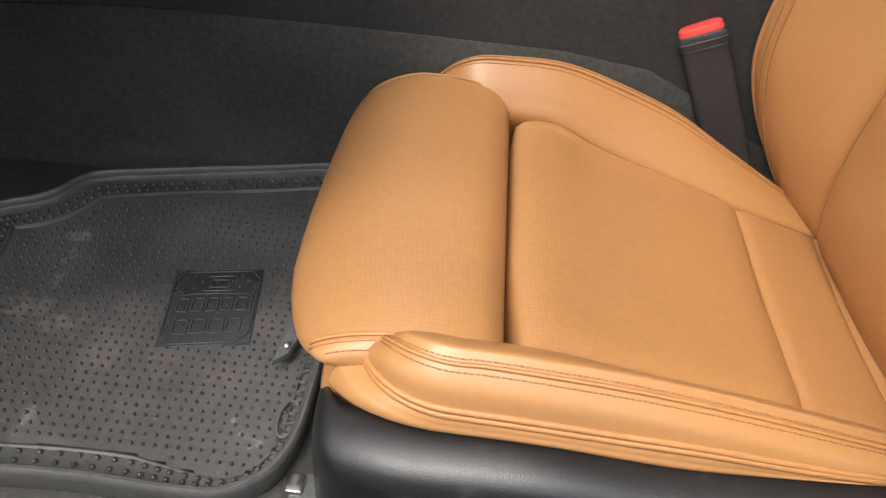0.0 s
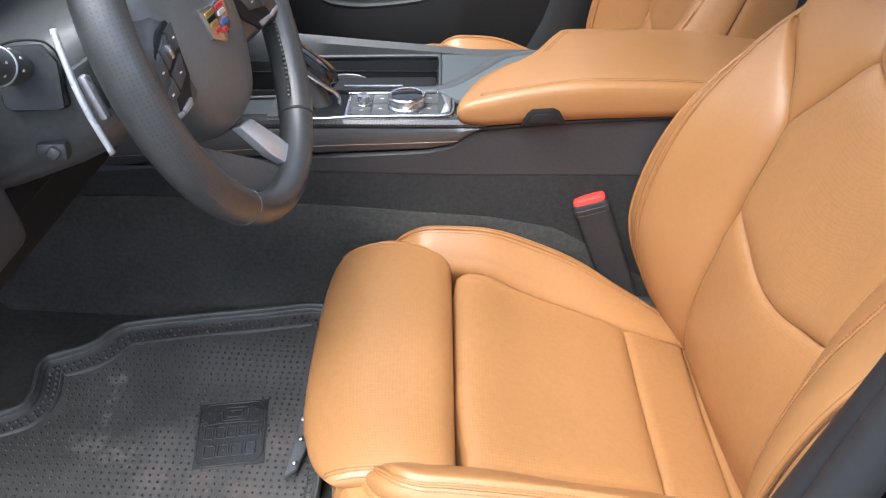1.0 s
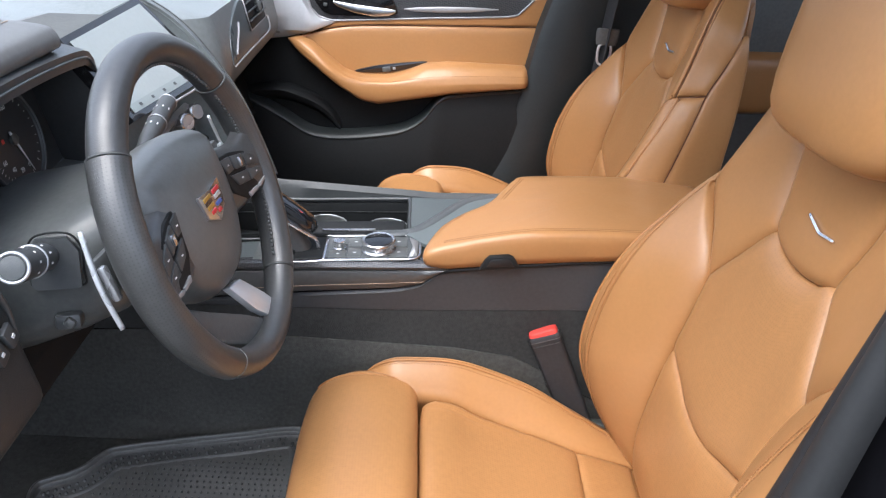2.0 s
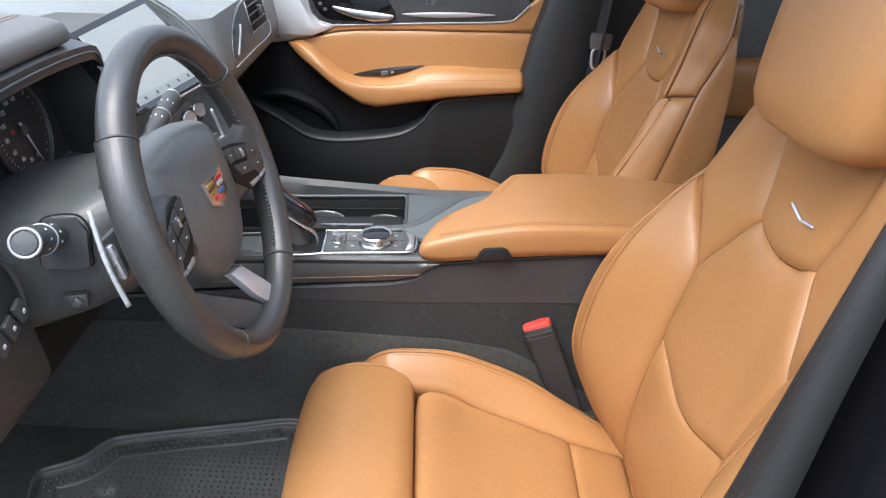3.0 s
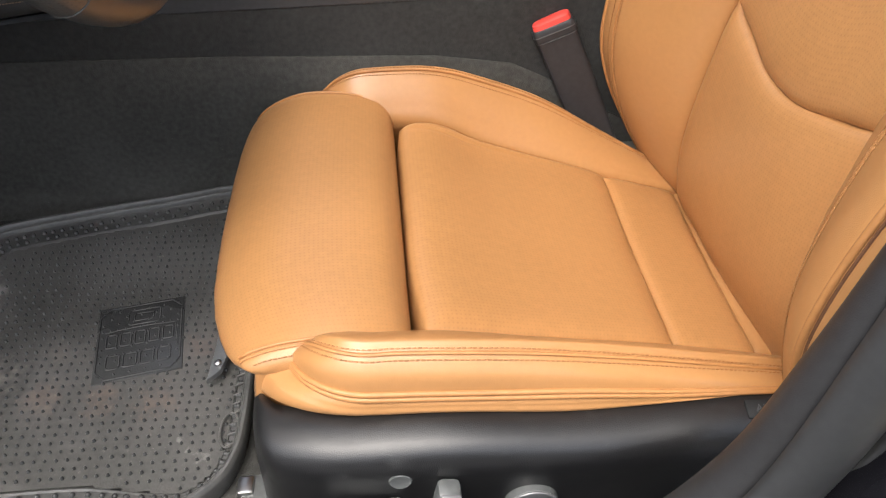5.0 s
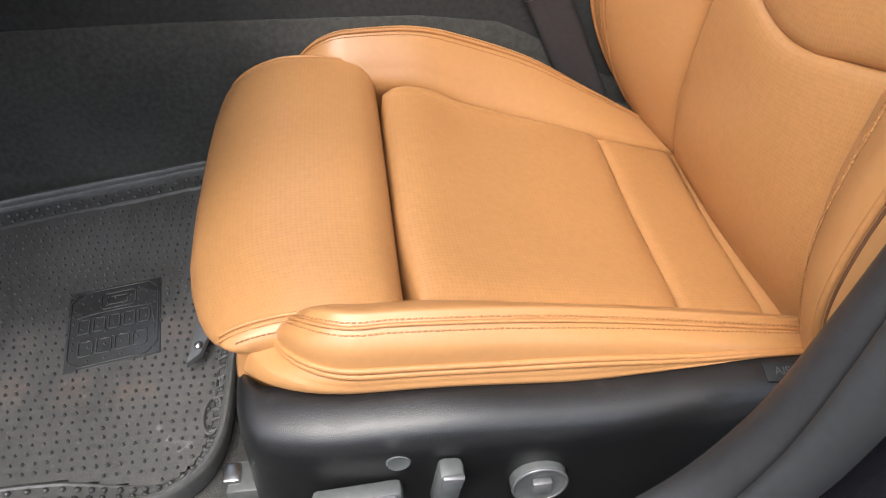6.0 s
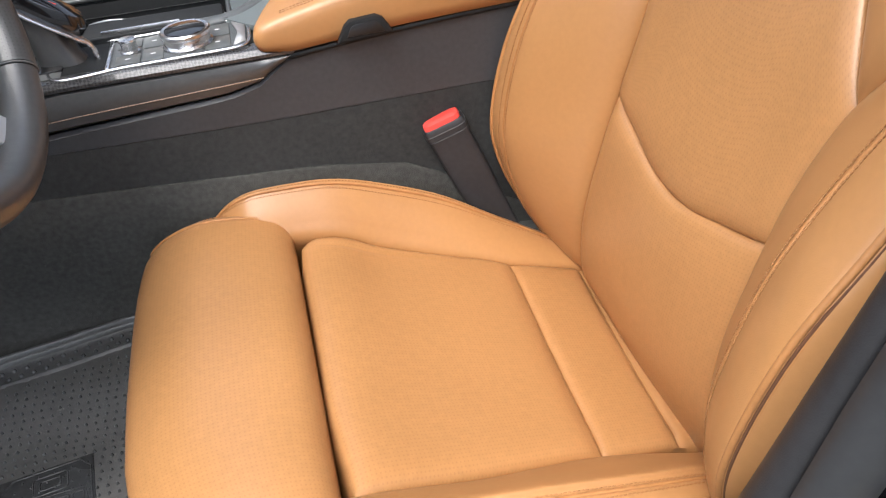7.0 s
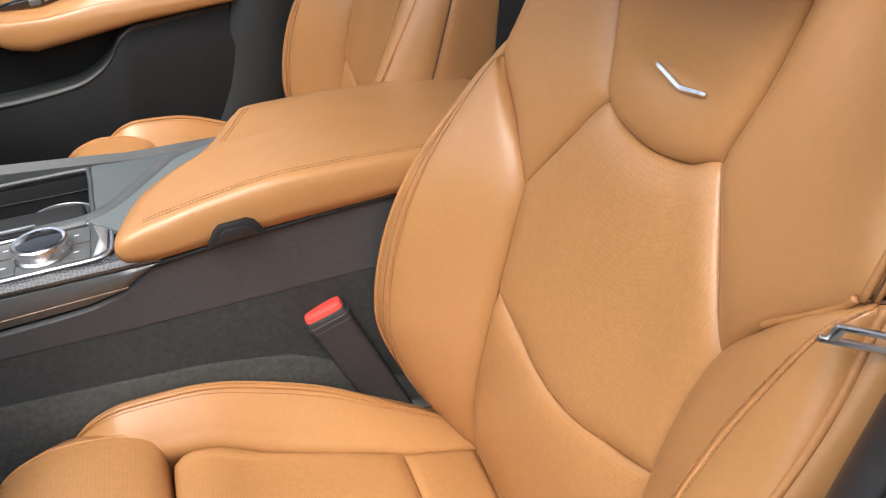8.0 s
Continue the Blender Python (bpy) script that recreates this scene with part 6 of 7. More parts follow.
    for y in [-0.26, -0.20] + list(np.linspace(-0.14, 0.126, 20)) + [0.136, 0.142, 0.145]:
        k = 1.0 if y < 0.13 else max(0.35, 1 - ((y - 0.126) / 0.020) ** 2)
        c = np.array((-0.5, 0.668))
        drop = 0.0 if y > -0.14 else (-0.14 - y) * 0.35
        roll.append([(c[0] + (x - c[0]) * (0.5 + 0.5 * k), y, c[1] + (z - c[1]) * k - drop) for x, z in smoothed([(-0.446, 0.664), (-0.450, 0.676), (-0.462, 0.683), (-0.50, 0.6855), (-0.56, 0.6845), (-0.64, 0.678), (-0.64, 0.660), (-0.55, 0.660), (-0.47, 0.657), (-0.452, 0.657)], 60)])
    rl = loft("hood_roll", roll, HOOD, dash, "stitched grey leather roll over the gauge hood")
    rl.data.set_sharp_from_angle(angle=radians(70))
    for x in (-0.498, -0.505):
        stitches("stitching", crv(*[(x, y, 0.6862) for y in (-0.14, -0.05, 0.05, 0.12)]), rl, WHITE_TAN, 0.005, 0.0006)
    # grey tube along the visor's lip draws its soft highlight
    sweep("hood_edge_glint", crv(*[(-0.4385, y, z - 0.006) for y, z in ((-0.15, 0.647), (-0.05, 0.653), (0.05, 0.653), (0.15, 0.647), (0.186, 0.634), (0.200, 0.59), (0.204, 0.50))]), 0.0016, GREYTRIM, dash, 50)
    rbox("cluster_panel", (0.012, 0.42, 0.19), pose(-0.518, 0.0, 0.562, 0, -14, 0), CLUSTERGREY, dash, 0.003)
    rbox("cluster_cheek", (0.075, 0.006, 0.15), pose(-0.480, 0.196, 0.565, 0, -14, 10), CLUSTERGREY, dash, 0.002)
    rbox("cluster_sill", (0.13, 0.43, 0.014), pose(-0.485, 0.0, 0.487, 0, 8, 0), SMOOTH, dash, 0.005)
    for sg in (1, -1):
        gauge(dash, 0.092 * sg, sg)
    # centre screen, leaning back and turned a little to the driver
    tl, tr, br, bl = Vector((-0.468, 0.186, 0.652)), Vector((-0.462, 0.430, 0.660)), Vector((-0.402, 0.478, 0.526)), Vector((-0.396, 0.190, 0.560))
    nn = (tr - bl).cross(tl - bl).normalized()
    br = br - nn * (br - bl).dot(nn)
    at = lambda u, v, d: (bl * (1 - u) + br * u) * (1 - v) + (tl * (1 - u) + tr * u) * v + nn * d
    V = [at(u, v, d) for d in (0.0, -0.016) for u, v in ((-0.03, -0.04), (1.03, -0.04), (1.03, 1.04), (-0.03, 1.04))]
    box = [(0, 1, 2, 3), (7, 6, 5, 4), (0, 4, 5, 1), (1, 5, 6, 2), (2, 6, 7, 3), (3, 7, 4, 0)]
    scr = part("screen", V, box, GLOSS, dash, "glossy centre touch screen, display paled for reflected sky", smooth=False)
    # the pale display colour carries the reflection of the sky
    for u0, v0, u1, v1, d, mt, nm in ((0.02, 0.03, 0.98, 0.97, 0.0016, SKYSCREEN, "display"), (0.02, 0.03, 0.98, 0.13, 0.0024, SCREENBAND, "icon_band")):
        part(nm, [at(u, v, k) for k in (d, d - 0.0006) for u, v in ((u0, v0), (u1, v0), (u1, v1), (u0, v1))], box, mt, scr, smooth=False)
    for k in range(6):
        part("icon", [at(u, v, w) for w in (0.0030, 0.0026) for u, v in ((0.10 + 0.14 * k, 0.065), (0.125 + 0.14 * k, 0.065), (0.125 + 0.14 * k, 0.10), (0.10 + 0.14 * k, 0.10))], box, GREYTRIM, scr, smooth=False)
    sweep("lower_chrome", crv(at(0.3, -0.09, 0.004), at(0.7, -0.09, 0.004), at(1.04, -0.09, 0.004)), 0.0018, SATINSILVER, scr, 12, 8)
    # climate knobs and keys below the screen, with a vent under them
    for y in (0.428, 0.485):
        kn = lathe("climate_knob", [(0.0125, 0), (0.0125, 0.020), (0.0145, 0.021), (0.0145, 0.028), (0.0125, 0.0295), (0.004, 0.029)], look((-0.420, y, 0.474), (-0.30, y - 0.07, 0.508)) @ pose(0, 0, 0, 180, 0, 0), CHROME, dash, 32, "small chrome climate knob")
        lathe("knob_face", [(0.0118, 0.0), (0.0115, 0.001), (0.004, 0.0012)], look((-0.420, y, 0.474), (-0.30, y - 0.07, 0.508)) @ pose(0, 0, 0, 180, 0, 0) @ pose(0, 0, 0.0292), LIGHTSILVER, kn, 24)
    rbox("climate_panel", (0.012, 0.30, 0.046), pose(-0.424, 0.365, 0.470, 0, 25, 0), SATINSILVER, dash, 0.003)
    for k in range(5):
        rbox("climate_key", (0.004, 0.026, 0.014), pose(-0.416, 0.25 + 0.034 * k, 0.474, 0, 25, 0), SMOOTH, dash, 0.0015)
    cv = rbox("centre_vent", (0.03, 0.30, 0.060), pose(-0.405, 0.365, 0.412, 0, 18, 0), DOORBLACK, dash, 0.004)
    for k in range(4):
        rbox("vent_slat", (0.012, 0.28, 0.0035), pose(-0.390, 0.365, 0.392 + 0.014 * k, 0, 8, 0), SMOOTH, cv, 0.001)
    for y in (0.30, 0.43):
        rbox("vent_tab", (0.010, 0.010, 0.030), pose(-0.383, y, 0.416, 0, 18, 0), GREYTRIM, cv, 0.002)
    # long passenger-side vent at the end of the dashboard
    tilt = radians(14)
    m = Matrix((Vector((0, 1, 0)), Vector((-math.sin(tilt), 0, math.cos(tilt))), Vector((math.cos(tilt), 0, math.sin(tilt))))).transposed().to_4x4()
    m.translation = (-0.372, 0, 0.562)
    slate = material("dark_slate_vent_plate", (0.070, 0.082, 0.086), 0.3, vary=0.1)
    vent = prism("air_vent", [(0.612, -0.037), (0.955, -0.037), (0.968, 0.058), (0.80, 0.058), (0.745, 0.052), (0.695, 0.038), (0.650, 0.020), (0.626, -0.002), (0.615, -0.022)], m @ pose(0, 0, -0.012), 0.012, slate, dash, 0.002, label="almond-shaped slate vent plate")
    mouth = prism("vent_mouth", [(0.788, -0.010), (0.940, -0.010), (0.950, 0.053), (0.783, 0.053)], m @ pose(0, 0, -0.004), 0.0055, DOORBLACK, vent, 0.001)
    for k in range(3):
        prism("vent_slat", [(0.792, -0.0015), (0.938, -0.0015), (0.938, 0.0015), (0.792, 0.0015)], m @ pose(0, 0.007 + 0.017 * k, 0.001) @ pose(0, 0, 0, -20, 0, 0), 0.007, GREYTRIM, mouth, 0.0006)
    rbox("vent_tab", (0.012, 0.022, 0.012), m @ pose(0.872, 0.024, 0.008), SMOOTH, mouth, 0.003)
    v, f = tube([m @ Vector(p) for p in ((0.783, 0.053, 0.002), (0.788, -0.010, 0.002), (0.942, -0.010, 0.002), (0.951, 0.052, 0.002))], 0.0014, 6)
    part("mouth_trim", v, f, SATINSILVER, mouth)
    sweep("vent_blade", crv(*[m @ Vector(p) for p in ((0.708, 0.022, 0.002), (0.694, 0.012, 0.003), (0.668, -0.004, 0.003), (0.640, -0.024, 0.002))]), 0.0022, SATINSILVER, vent, 24, 8, flat=0.6)
    sweep("vent_frame", crv(*[m @ Vector(p) for p in ((0.610, -0.039, 0.001), (0.76, -0.0385, 0.001), (0.945, -0.038, 0.001), (0.962, -0.010, 0.001))]), 0.0022, SATINSILVER, vent, 24, 8, flat=0.6)
    # lamp switch pod beside the column
    pod = rbox("switch_pod", (0.05, 0.13, 0.17), pose(-0.404, -0.245, 0.482, 0, -12, 0), RAILGREY, dash, 0.018, 4, "rounded switch pod with keys")
    for k in range(4):
        b = rbox("key", (0.006, 0.0155, 0.020), pose(-0.3775 + 0.0015 * (1.5 - k), -0.208 - 0.017 * k, 0.492 - 0.008 * k, 20, -12, 0), BLACK, pod, 0.002)
        rbox("key_mark", (0.001, 0.004, 0.003), pose(-0.3740 + 0.0015 * (1.5 - k), -0.208 - 0.017 * k, 0.492 - 0.008 * k, 20, -12, 0), WHITE, b, 0)
    v, f = tube([(-0.384, -0.245 + 0.060 * math.cos(a), 0.480 + 0.078 * math.sin(a)) for a in np.linspace(0, 2 * math.pi, 40, endpoint=False)], 0.003, 6, True)
    part("pod_trim", v, f, GREYTRIM, pod)
    rbox("knee_panel", (0.02, 0.56, 0.13), pose(-0.447, -0.04, 0.395, 0, -22, 0), DOORBLACK, dash, 0.008)


def ribs(m, n):
    """Fine parallel ribs over a grille."""
    V, F = [], []
    for k in range(n):
        y = -0.082 + 0.164 * k / (n - 1)
        o = len(V)
        V += [m @ Vector((x, y + d, z)) for x in (-0.068, 0.066) for d, z in ((-0.0012, 0.0046), (0.0, 0.0066), (0.0012, 0.0046))]
        F += [(o, o + 3, o + 4, o + 1), (o + 1, o + 4, o + 5, o + 2)]
    return V, F


def gauge(dash, y, sg):
    # columns of the face: right (+y), up, towards the driver
    up, face = Vector((-0.242, 0, 0.970)), Vector((0.970, 0, 0.242))
    m = Matrix((Vector((0, 1, 0)), up, face)).transposed().to_4x4()
    m.translation = (-0.506, y, 0.555)
    m = m @ Matrix.Scale(0.84, 4)
    g = lathe("gauge", [(0.076, 0), (0.076, 0.004), (0.071, 0.005), (0.069, 0.002), (0.002, 0.0021)], m, CLUSTERGREY, dash, 48, "round dial with white numerals and needle")
    v, f = tube([m @ Vector((0.074 * math.cos(a), 0.074 * math.sin(a), 0.005)) for a in np.linspace(0, 2 * math.pi, 48, endpoint=False)], 0.0016, 6, True)
    part("dial_ring", v, f, GREYTRIM, g)
    V, F = [], []
    first, sweep_deg = (-73, -207) if sg > 0 else (-130, -235)
    for k in range(33):
        a = radians(first + sweep_deg * k / 32)
        r0 = 0.054 if k % 4 == 0 else 0.058
        d, t = Vector((math.cos(a), math.sin(a), 0)), Vector((-math.sin(a), math.cos(a), 0))
        o = len(V)
        V += [m @ (d * r + t * s * 0.0005 + Vector((0, 0, 0.0032))) for r, s in ((r0, -1), (0.062, -1), (0.062, 1), (r0, 1))]
        F.append((o, o + 1, o + 2, o + 3))
    part("tick_marks", V, F, WHITE, g, kind="stuff")
    names = [str(n) for n in range(0, 180, 20)] if sg > 0 else [str(n) for n in range(0, 8)]
    for k, s in enumerate(names):
        a = radians(first + sweep_deg * k / (len(names) - 1))
        cu = bpy.data.curves.new("numeral", "FONT")
        cu.body, cu.size, cu.align_x, cu.align_y, cu.extrude = s, 0.0095, "CENTER", "CENTER", 0.0002
        cu.materials.append(WHITE)
        ob = new("numeral", cu)
        ob.parent = g
        mm = m @ Matrix.Translation((0.044 * math.cos(a), 0.044 * math.sin(a), 0.0034))
        mm.translation = mm.translation - base_of(g)
        ob.matrix_basis = mm
    if sg > 0:
        rbox("warning_lamp", (0.006, 0.006, 0.0006), m @ pose(-0.022, 0.004, 0.0030), RED, g, 0)
        for k in range(9):
            a = radians(-48 + 12 * k)
            rbox("fuel_mark", (0.005 if k % 4 == 0 else 0.003, 0.0008, 0.0006), m @ pose(0.060 * math.cos(a), 0.060 * math.sin(a), 0.0032, 0, 0, math.degrees(a)), WHITE, g, 0)
    a = radians(-72) if sg > 0 else radians(-128)
    v, f = tube([m @ Vector((r * math.cos(a), r * math.sin(a), 0.006)) for r in (-0.012, 0.0, 0.055)], [0.0016, 0.0016, 0.0005], 6)
    part("needle", v, f, WHITE, g)
    lathe("needle_hub", [(0.008, 0), (0.008, 0.005), (0.004, 0.006)], m @ pose(0, 0, 0.003), SMOOTH, g, 20)


dashboard()


# ---- passenger door, pillar, belt ----
def passenger_door():
    d = thing("passenger_door", (0.0, 1.12, 0.10), "closed passenger door with tan leather panel and armrest over dark plastic", "car door")
    Y = 1.10
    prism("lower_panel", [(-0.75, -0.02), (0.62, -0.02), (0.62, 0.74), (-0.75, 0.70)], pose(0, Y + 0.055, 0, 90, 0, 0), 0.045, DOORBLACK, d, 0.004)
    # padded field, and the narrow band above its seam
    lo = crv((-0.318, Y - 0.006, 0.478), (-0.27, Y - 0.006, 0.452), (-0.21, Y - 0.006, 0.406), (-0.165, Y - 0.006, 0.392), (-0.05, Y - 0.006, 0.405), (0.08, Y - 0.006, 0.425), (0.27, Y - 0.006, 0.44))
    seam = crv((-0.312, Y - 0.004, 0.486), (-0.26, Y, 0.502), (-0.231, Y, 0.510), (-0.156, Y, 0.521), (0.048, Y, 0.534), (0.29, Y, 0.547))
    line = crv((-0.262, Y, 0.506), (-0.222, Y, 0.526), (-0.19, Y, 0.5305), (-0.008, Y, 0.548), (0.182, Y, 0.566), (0.214, Y, 0.583), (0.238, Y, 0.609), (0.29, Y, 0.66))
    pad("upper_field", lo, seam, crv(lo(0), seam(0)), crv(lo(1), seam(1)), LEATHER, d, (0, -1, 0), 0.008, (14, 8), (48, 20), 0.02)
    band = crv((-0.262, Y, 0.5025), (-0.231, Y, 0.511), (-0.156, Y, 0.522), (0.048, Y, 0.535), (0.29, Y, 0.548))
    pad("upper_band", band, line, crv(band(0), line(0)), crv(band(1), line(1)), LEATHER, d, (0, -1, 0), 0.005, (14, 8), (48, 10), 0.02)
    sweep("seam", crv(*[seam(q) + np.array((0, -0.0035, 0.0004)) for q in np.linspace(0.06, 1, 16)]), 0.0012, SEAMSHADE, d, 40)
    # armrest: a flat-topped roll, stitched along its crest
    low_z = lambda x: float(np.interp(x, (-0.345, -0.334, -0.32, -0.27, -0.216, -0.161, -0.119, -0.01, 0.059, 0.168, 0.245), (0.470, 0.462, 0.452, 0.419, 0.379, 0.348, 0.343, 0.365, 0.380, 0.396, 0.407)))
    top_z = lambda x: float(np.interp(x, (-0.345, -0.32, -0.285, -0.25, -0.205, -0.165, -0.10, -0.05, -0.01, 0.05, 0.245), (0.486, 0.487, 0.474, 0.447, 0.413, 0.403, 0.406, 0.421, 0.439, 0.447, 0.452)))
    crest = lambda x: float(np.interp(x, (-0.345, -0.32, -0.27, -0.206, -0.16, -0.10, 0.0, 0.10, 0.245), (0.482, 0.480, 0.450, 0.408, 0.397, 0.399, 0.411, 0.422, 0.432)))
    rings, ridge_line = [], []
    xs = [-0.345, -0.342, -0.336] + list(np.linspace(-0.325, 0.228, 44)) + [0.236, 0.241, 0.243]
    for x in xs:
        k = min(1.0, ((x + 0.346) / 0.030) ** 0.5) * (1.0 if x < 0.23 else max(0.55, 1 - ((x - 0.23) / 0.016) ** 2 * 0.5))
        zl, zt, zc = low_z(x), top_z(x), crest(x)
        mid = (zl + zc) / 2
        out = 0.064 * min(1.0, 0.35 + (x + 0.345) / 0.14) * k
        prof = [(0.0, zt), (-out * 0.55, zt - 0.001), (-out * 0.86, zc + (zt - zc) * 0.35), (-out * 0.97, zc - 0.004), (-out, mid + 0.004), (-out * 0.95, mid - (mid - zl) * 0.55), (-out * 0.80, zl + 0.002), (-out * 0.55, zl - 0.001), (0.0, zl + 0.004)]
        c = np.array((0.0, mid))
        ring = [(x, Y - 0.004 + y, mid + (z - mid) * max(k, 0.25)) for y, z in smoothed([tuple(q) for q in prof], 54)]
        rings.append(ring)
        if -0.22 < x < 0.24:
            ridge_line.append((x, Y - 0.004 - out * 0.90, zc + (zt - zc) * 0.30 + 0.0012))
    ar = loft("armrest", rings, LEATHER, d, "tan padded armrest")
    ar.data.set_sharp_from_angle(angle=radians(80))
    sweep("seam", crv(*[(x, Y - 0.0125, top_z(x) + 0.001) for x in np.linspace(-0.31, -0.19, 8)]), 0.0014, SEAMSHADE, ar, 20)
    sweep("seam", crv(*[(x, Y - 0.0125, top_z(x) + 0.001) for x in np.linspace(0.0, 0.24, 8)]), 0.0014, SEAMSHADE, ar, 20)
    stitches("stitching", crv(*drape(ar, ridge_line, (0, 0.75, -0.66), 0.0004)), ar)
    sw = prism("window_switch", smoothed([(-0.182, 0.0), (-0.160, -0.003), (-0.096, 0.002), (-0.045, 0.016), (-0.006, 0.034), (-0.050, 0.030), (-0.130, 0.016)], 42), pose(0, Y - 0.009, 0.412, 90, 0, 0), 0.006, GLOSS, d, 0.0015, label="gloss black window switch panel")
    rbox("switch_key", (0.020, 0.006, 0.011), pose(-0.105, Y - 0.017, 0.421, 0, -10, 0), SMOOTH, sw, 0.002)
    rbox("switch_mark", (0.007, 0.004, 0.005), pose(-0.086, Y - 0.018, 0.425, 0, -10, 0), SILVER, sw, 0.001)
    # swept ledge of the map pocket, and the bowed face beneath it
    led = crv((-0.56, Y - 0.02, 0.372), (-0.47, Y - 0.035, 0.345), (-0.403, Y - 0.05, 0.317), (-0.355, Y - 0.05, 0.292), (-0.300, Y - 0.05, 0.259), (-0.257, Y - 0.05, 0.249), (-0.187, Y - 0.05, 0.251), (-0.074, Y - 0.05, 0.271), (-0.026, Y - 0.05, 0.294), (0.001, Y - 0.05, 0.320), (0.019, Y - 0.05, 0.348), (0.040, Y - 0.046, 0.366), (0.09, Y - 0.040, 0.378), (0.24, Y - 0.036, 0.400))
    shelf = []
    for q in np.linspace(0, 1, 60):
        c = np.array(led(q))
        shelf.append([tuple(c + np.array(o)) for o in ((0, 0.046, 0.010), (0, 0.018, 0.008), (0, 0.006, 0.006), (0, 0.0, 0.003), (0, -0.002, -0.001), (0, 0.0, -0.007))])
    quad_sheet("pocket_ledge", shelf, PILLARTRIM, d, "swept grey ledge of the map pocket", 0.006, (0, 1, -0.3))
    rows = []
    for q in np.linspace(0.0, 1.0, 54):
        c = led(q)
        k = min(1.0, max(0.0, (c[0] + 0.05) / 0.09))
        rows.append([tuple(c + np.array((0, 0.001, -0.002))), tuple(c + np.array((0.0, -0.004 - 0.012 * k, -0.03 - 0.05 * k))), (c[0], c[1] - 0.014, 0.17), (c[0], c[1] - 0.004, 0.08), (c[0], c[1] + 0.02, -0.01)])
    quad_sheet("pocket_face", rows, DOORBLACK, d, thick=0.016, down=(0, 1, 0))
    arch = crv((-0.56, Y - 0.012, 0.318), (-0.452, Y - 0.022, 0.338), (-0.415, Y - 0.024, 0.347), (-0.369, Y - 0.024, 0.352), (-0.328, Y - 0.024, 0.345), (-0.273, Y - 0.022, 0.323), (-0.231, Y - 0.018, 0.288), (-0.214, Y - 0.012, 0.258))
    quad_sheet("speaker_arch", [[tuple(np.array(arch(q)) + np.array(o)) for o in ((0, 0.03, 0.014), (0, 0.008, 0.008), (0, 0.0, 0.0), (0, 0.004, -0.012), (0, 0.03, -0.03))] for q in np.linspace(0, 1, 36)], DOORBLACK, d, thick=0.006, down=(0, 1, 0))
    # woven trim, handle bowl and chrome round it
    rows = []
    for q in np.linspace(0.0, 1.0, 40):
        c = np.array(((-0.300, Y, 0.585), (-0.294, Y, 0.560), (-0.278, Y, 0.538), (-0.244, Y, 0.527), (-0.19, Y, 0.531), (-0.008, Y, 0.549), (0.182, Y, 0.567), (0.214, Y, 0.584), (0.238, Y, 0.610)))
        p_ = crv(*c)(q)
        rows.append([tuple(p_ + np.array((0, -0.003, 0))), (p_[0] * 0.99, Y - 0.001, p_[2] * 0.6 + 0.64 * 0.4), (p_[0] * 0.98, Y + 0.008, 0.66)])
    quad_sheet("woven_trim", rows, CARBON, d, "dark woven trim above the leather", 0.012, (0, 1, 0))
    sweep("chrome_line", crv((-0.302, Y - 0.004, 0.60), (-0.294, Y - 0.005, 0.562), (-0.278, Y - 0.006, 0.5375), (-0.244, Y - 0.006, 0.5265), (-0.19, Y - 0.006, 0.5305), (-0.008, Y - 0.006, 0.5485), (0.182, Y - 0.006, 0.5665), (0.214, Y - 0.006, 0.5835), (0.238, Y - 0.006, 0.6095)), 0.0022, SATINSILVER, d, 60)
    hb = prism("handle_bowl", smoothed([(-0.285, 0.600), (-0.272, 0.556), (-0.235, 0.540), (-0.12, 0.546), (-0.085, 0.556), (-0.115, 0.600), (-0.2, 0.62)], 56), pose(0, Y - 0.001, 0, 90, 0, 0), 0.008, GLOSS, d, 0.003)
    loft("door_handle", [[(x, Y - 0.014 + w * 0.35 * math.cos(a), z + w * math.sin(a)) for a in np.linspace(0, 2 * math.pi, 16, endpoint=False)] for x, z, w in ((-0.238, 0.571, 0.002), (-0.225, 0.566, 0.006), (-0.18, 0.558, 0.010), (-0.14, 0.555, 0.011), (-0.105, 0.556, 0.008), (-0.090, 0.559, 0.003))], CHROME, hb, "chrome pull handle")
    for x, z in ((-0.268, 0.575), (-0.256, 0.563)):
        rbox("lock_key", (0.009, 0.005, 0.008), pose(x, Y - 0.010, z), SMOOTH, hb, 0.002)
    loft("silver_spear", [[(x, Y - 0.010 + w * 0.4 * math.cos(a), z + w * math.sin(a)) for a in np.linspace(0, 2 * math.pi, 12, endpoint=False)] for x, z, w in ((-0.070, 0.566, 0.001), (-0.04, 0.567, 0.005), (0.02, 0.571, 0.007), (0.09, 0.576, 0.006), (0.155, 0.581, 0.001))], SATINSILVER, d, "satin silver spear in the trim")
    # pale painted sweep that carries on from the dashboard
    rows = []
    for x in np.linspace(-0.64, -0.222, 26):
        zl = float(np.interp(x, (-0.64, -0.39, -0.329, -0.289, -0.25, -0.222), (0.455, 0.472, 0.483, 0.495, 0.513, 0.5275)))
        zh = max(zl + 0.002, float(np.interp(x, (-0.64, -0.36, -0.312, -0.298, -0.280, -0.245, -0.222), (0.72, 0.70, 0.62, 0.568, 0.538, 0.528, 0.5285))))
        out = 0.026 * min(1.0, (zh - zl) / 0.05)
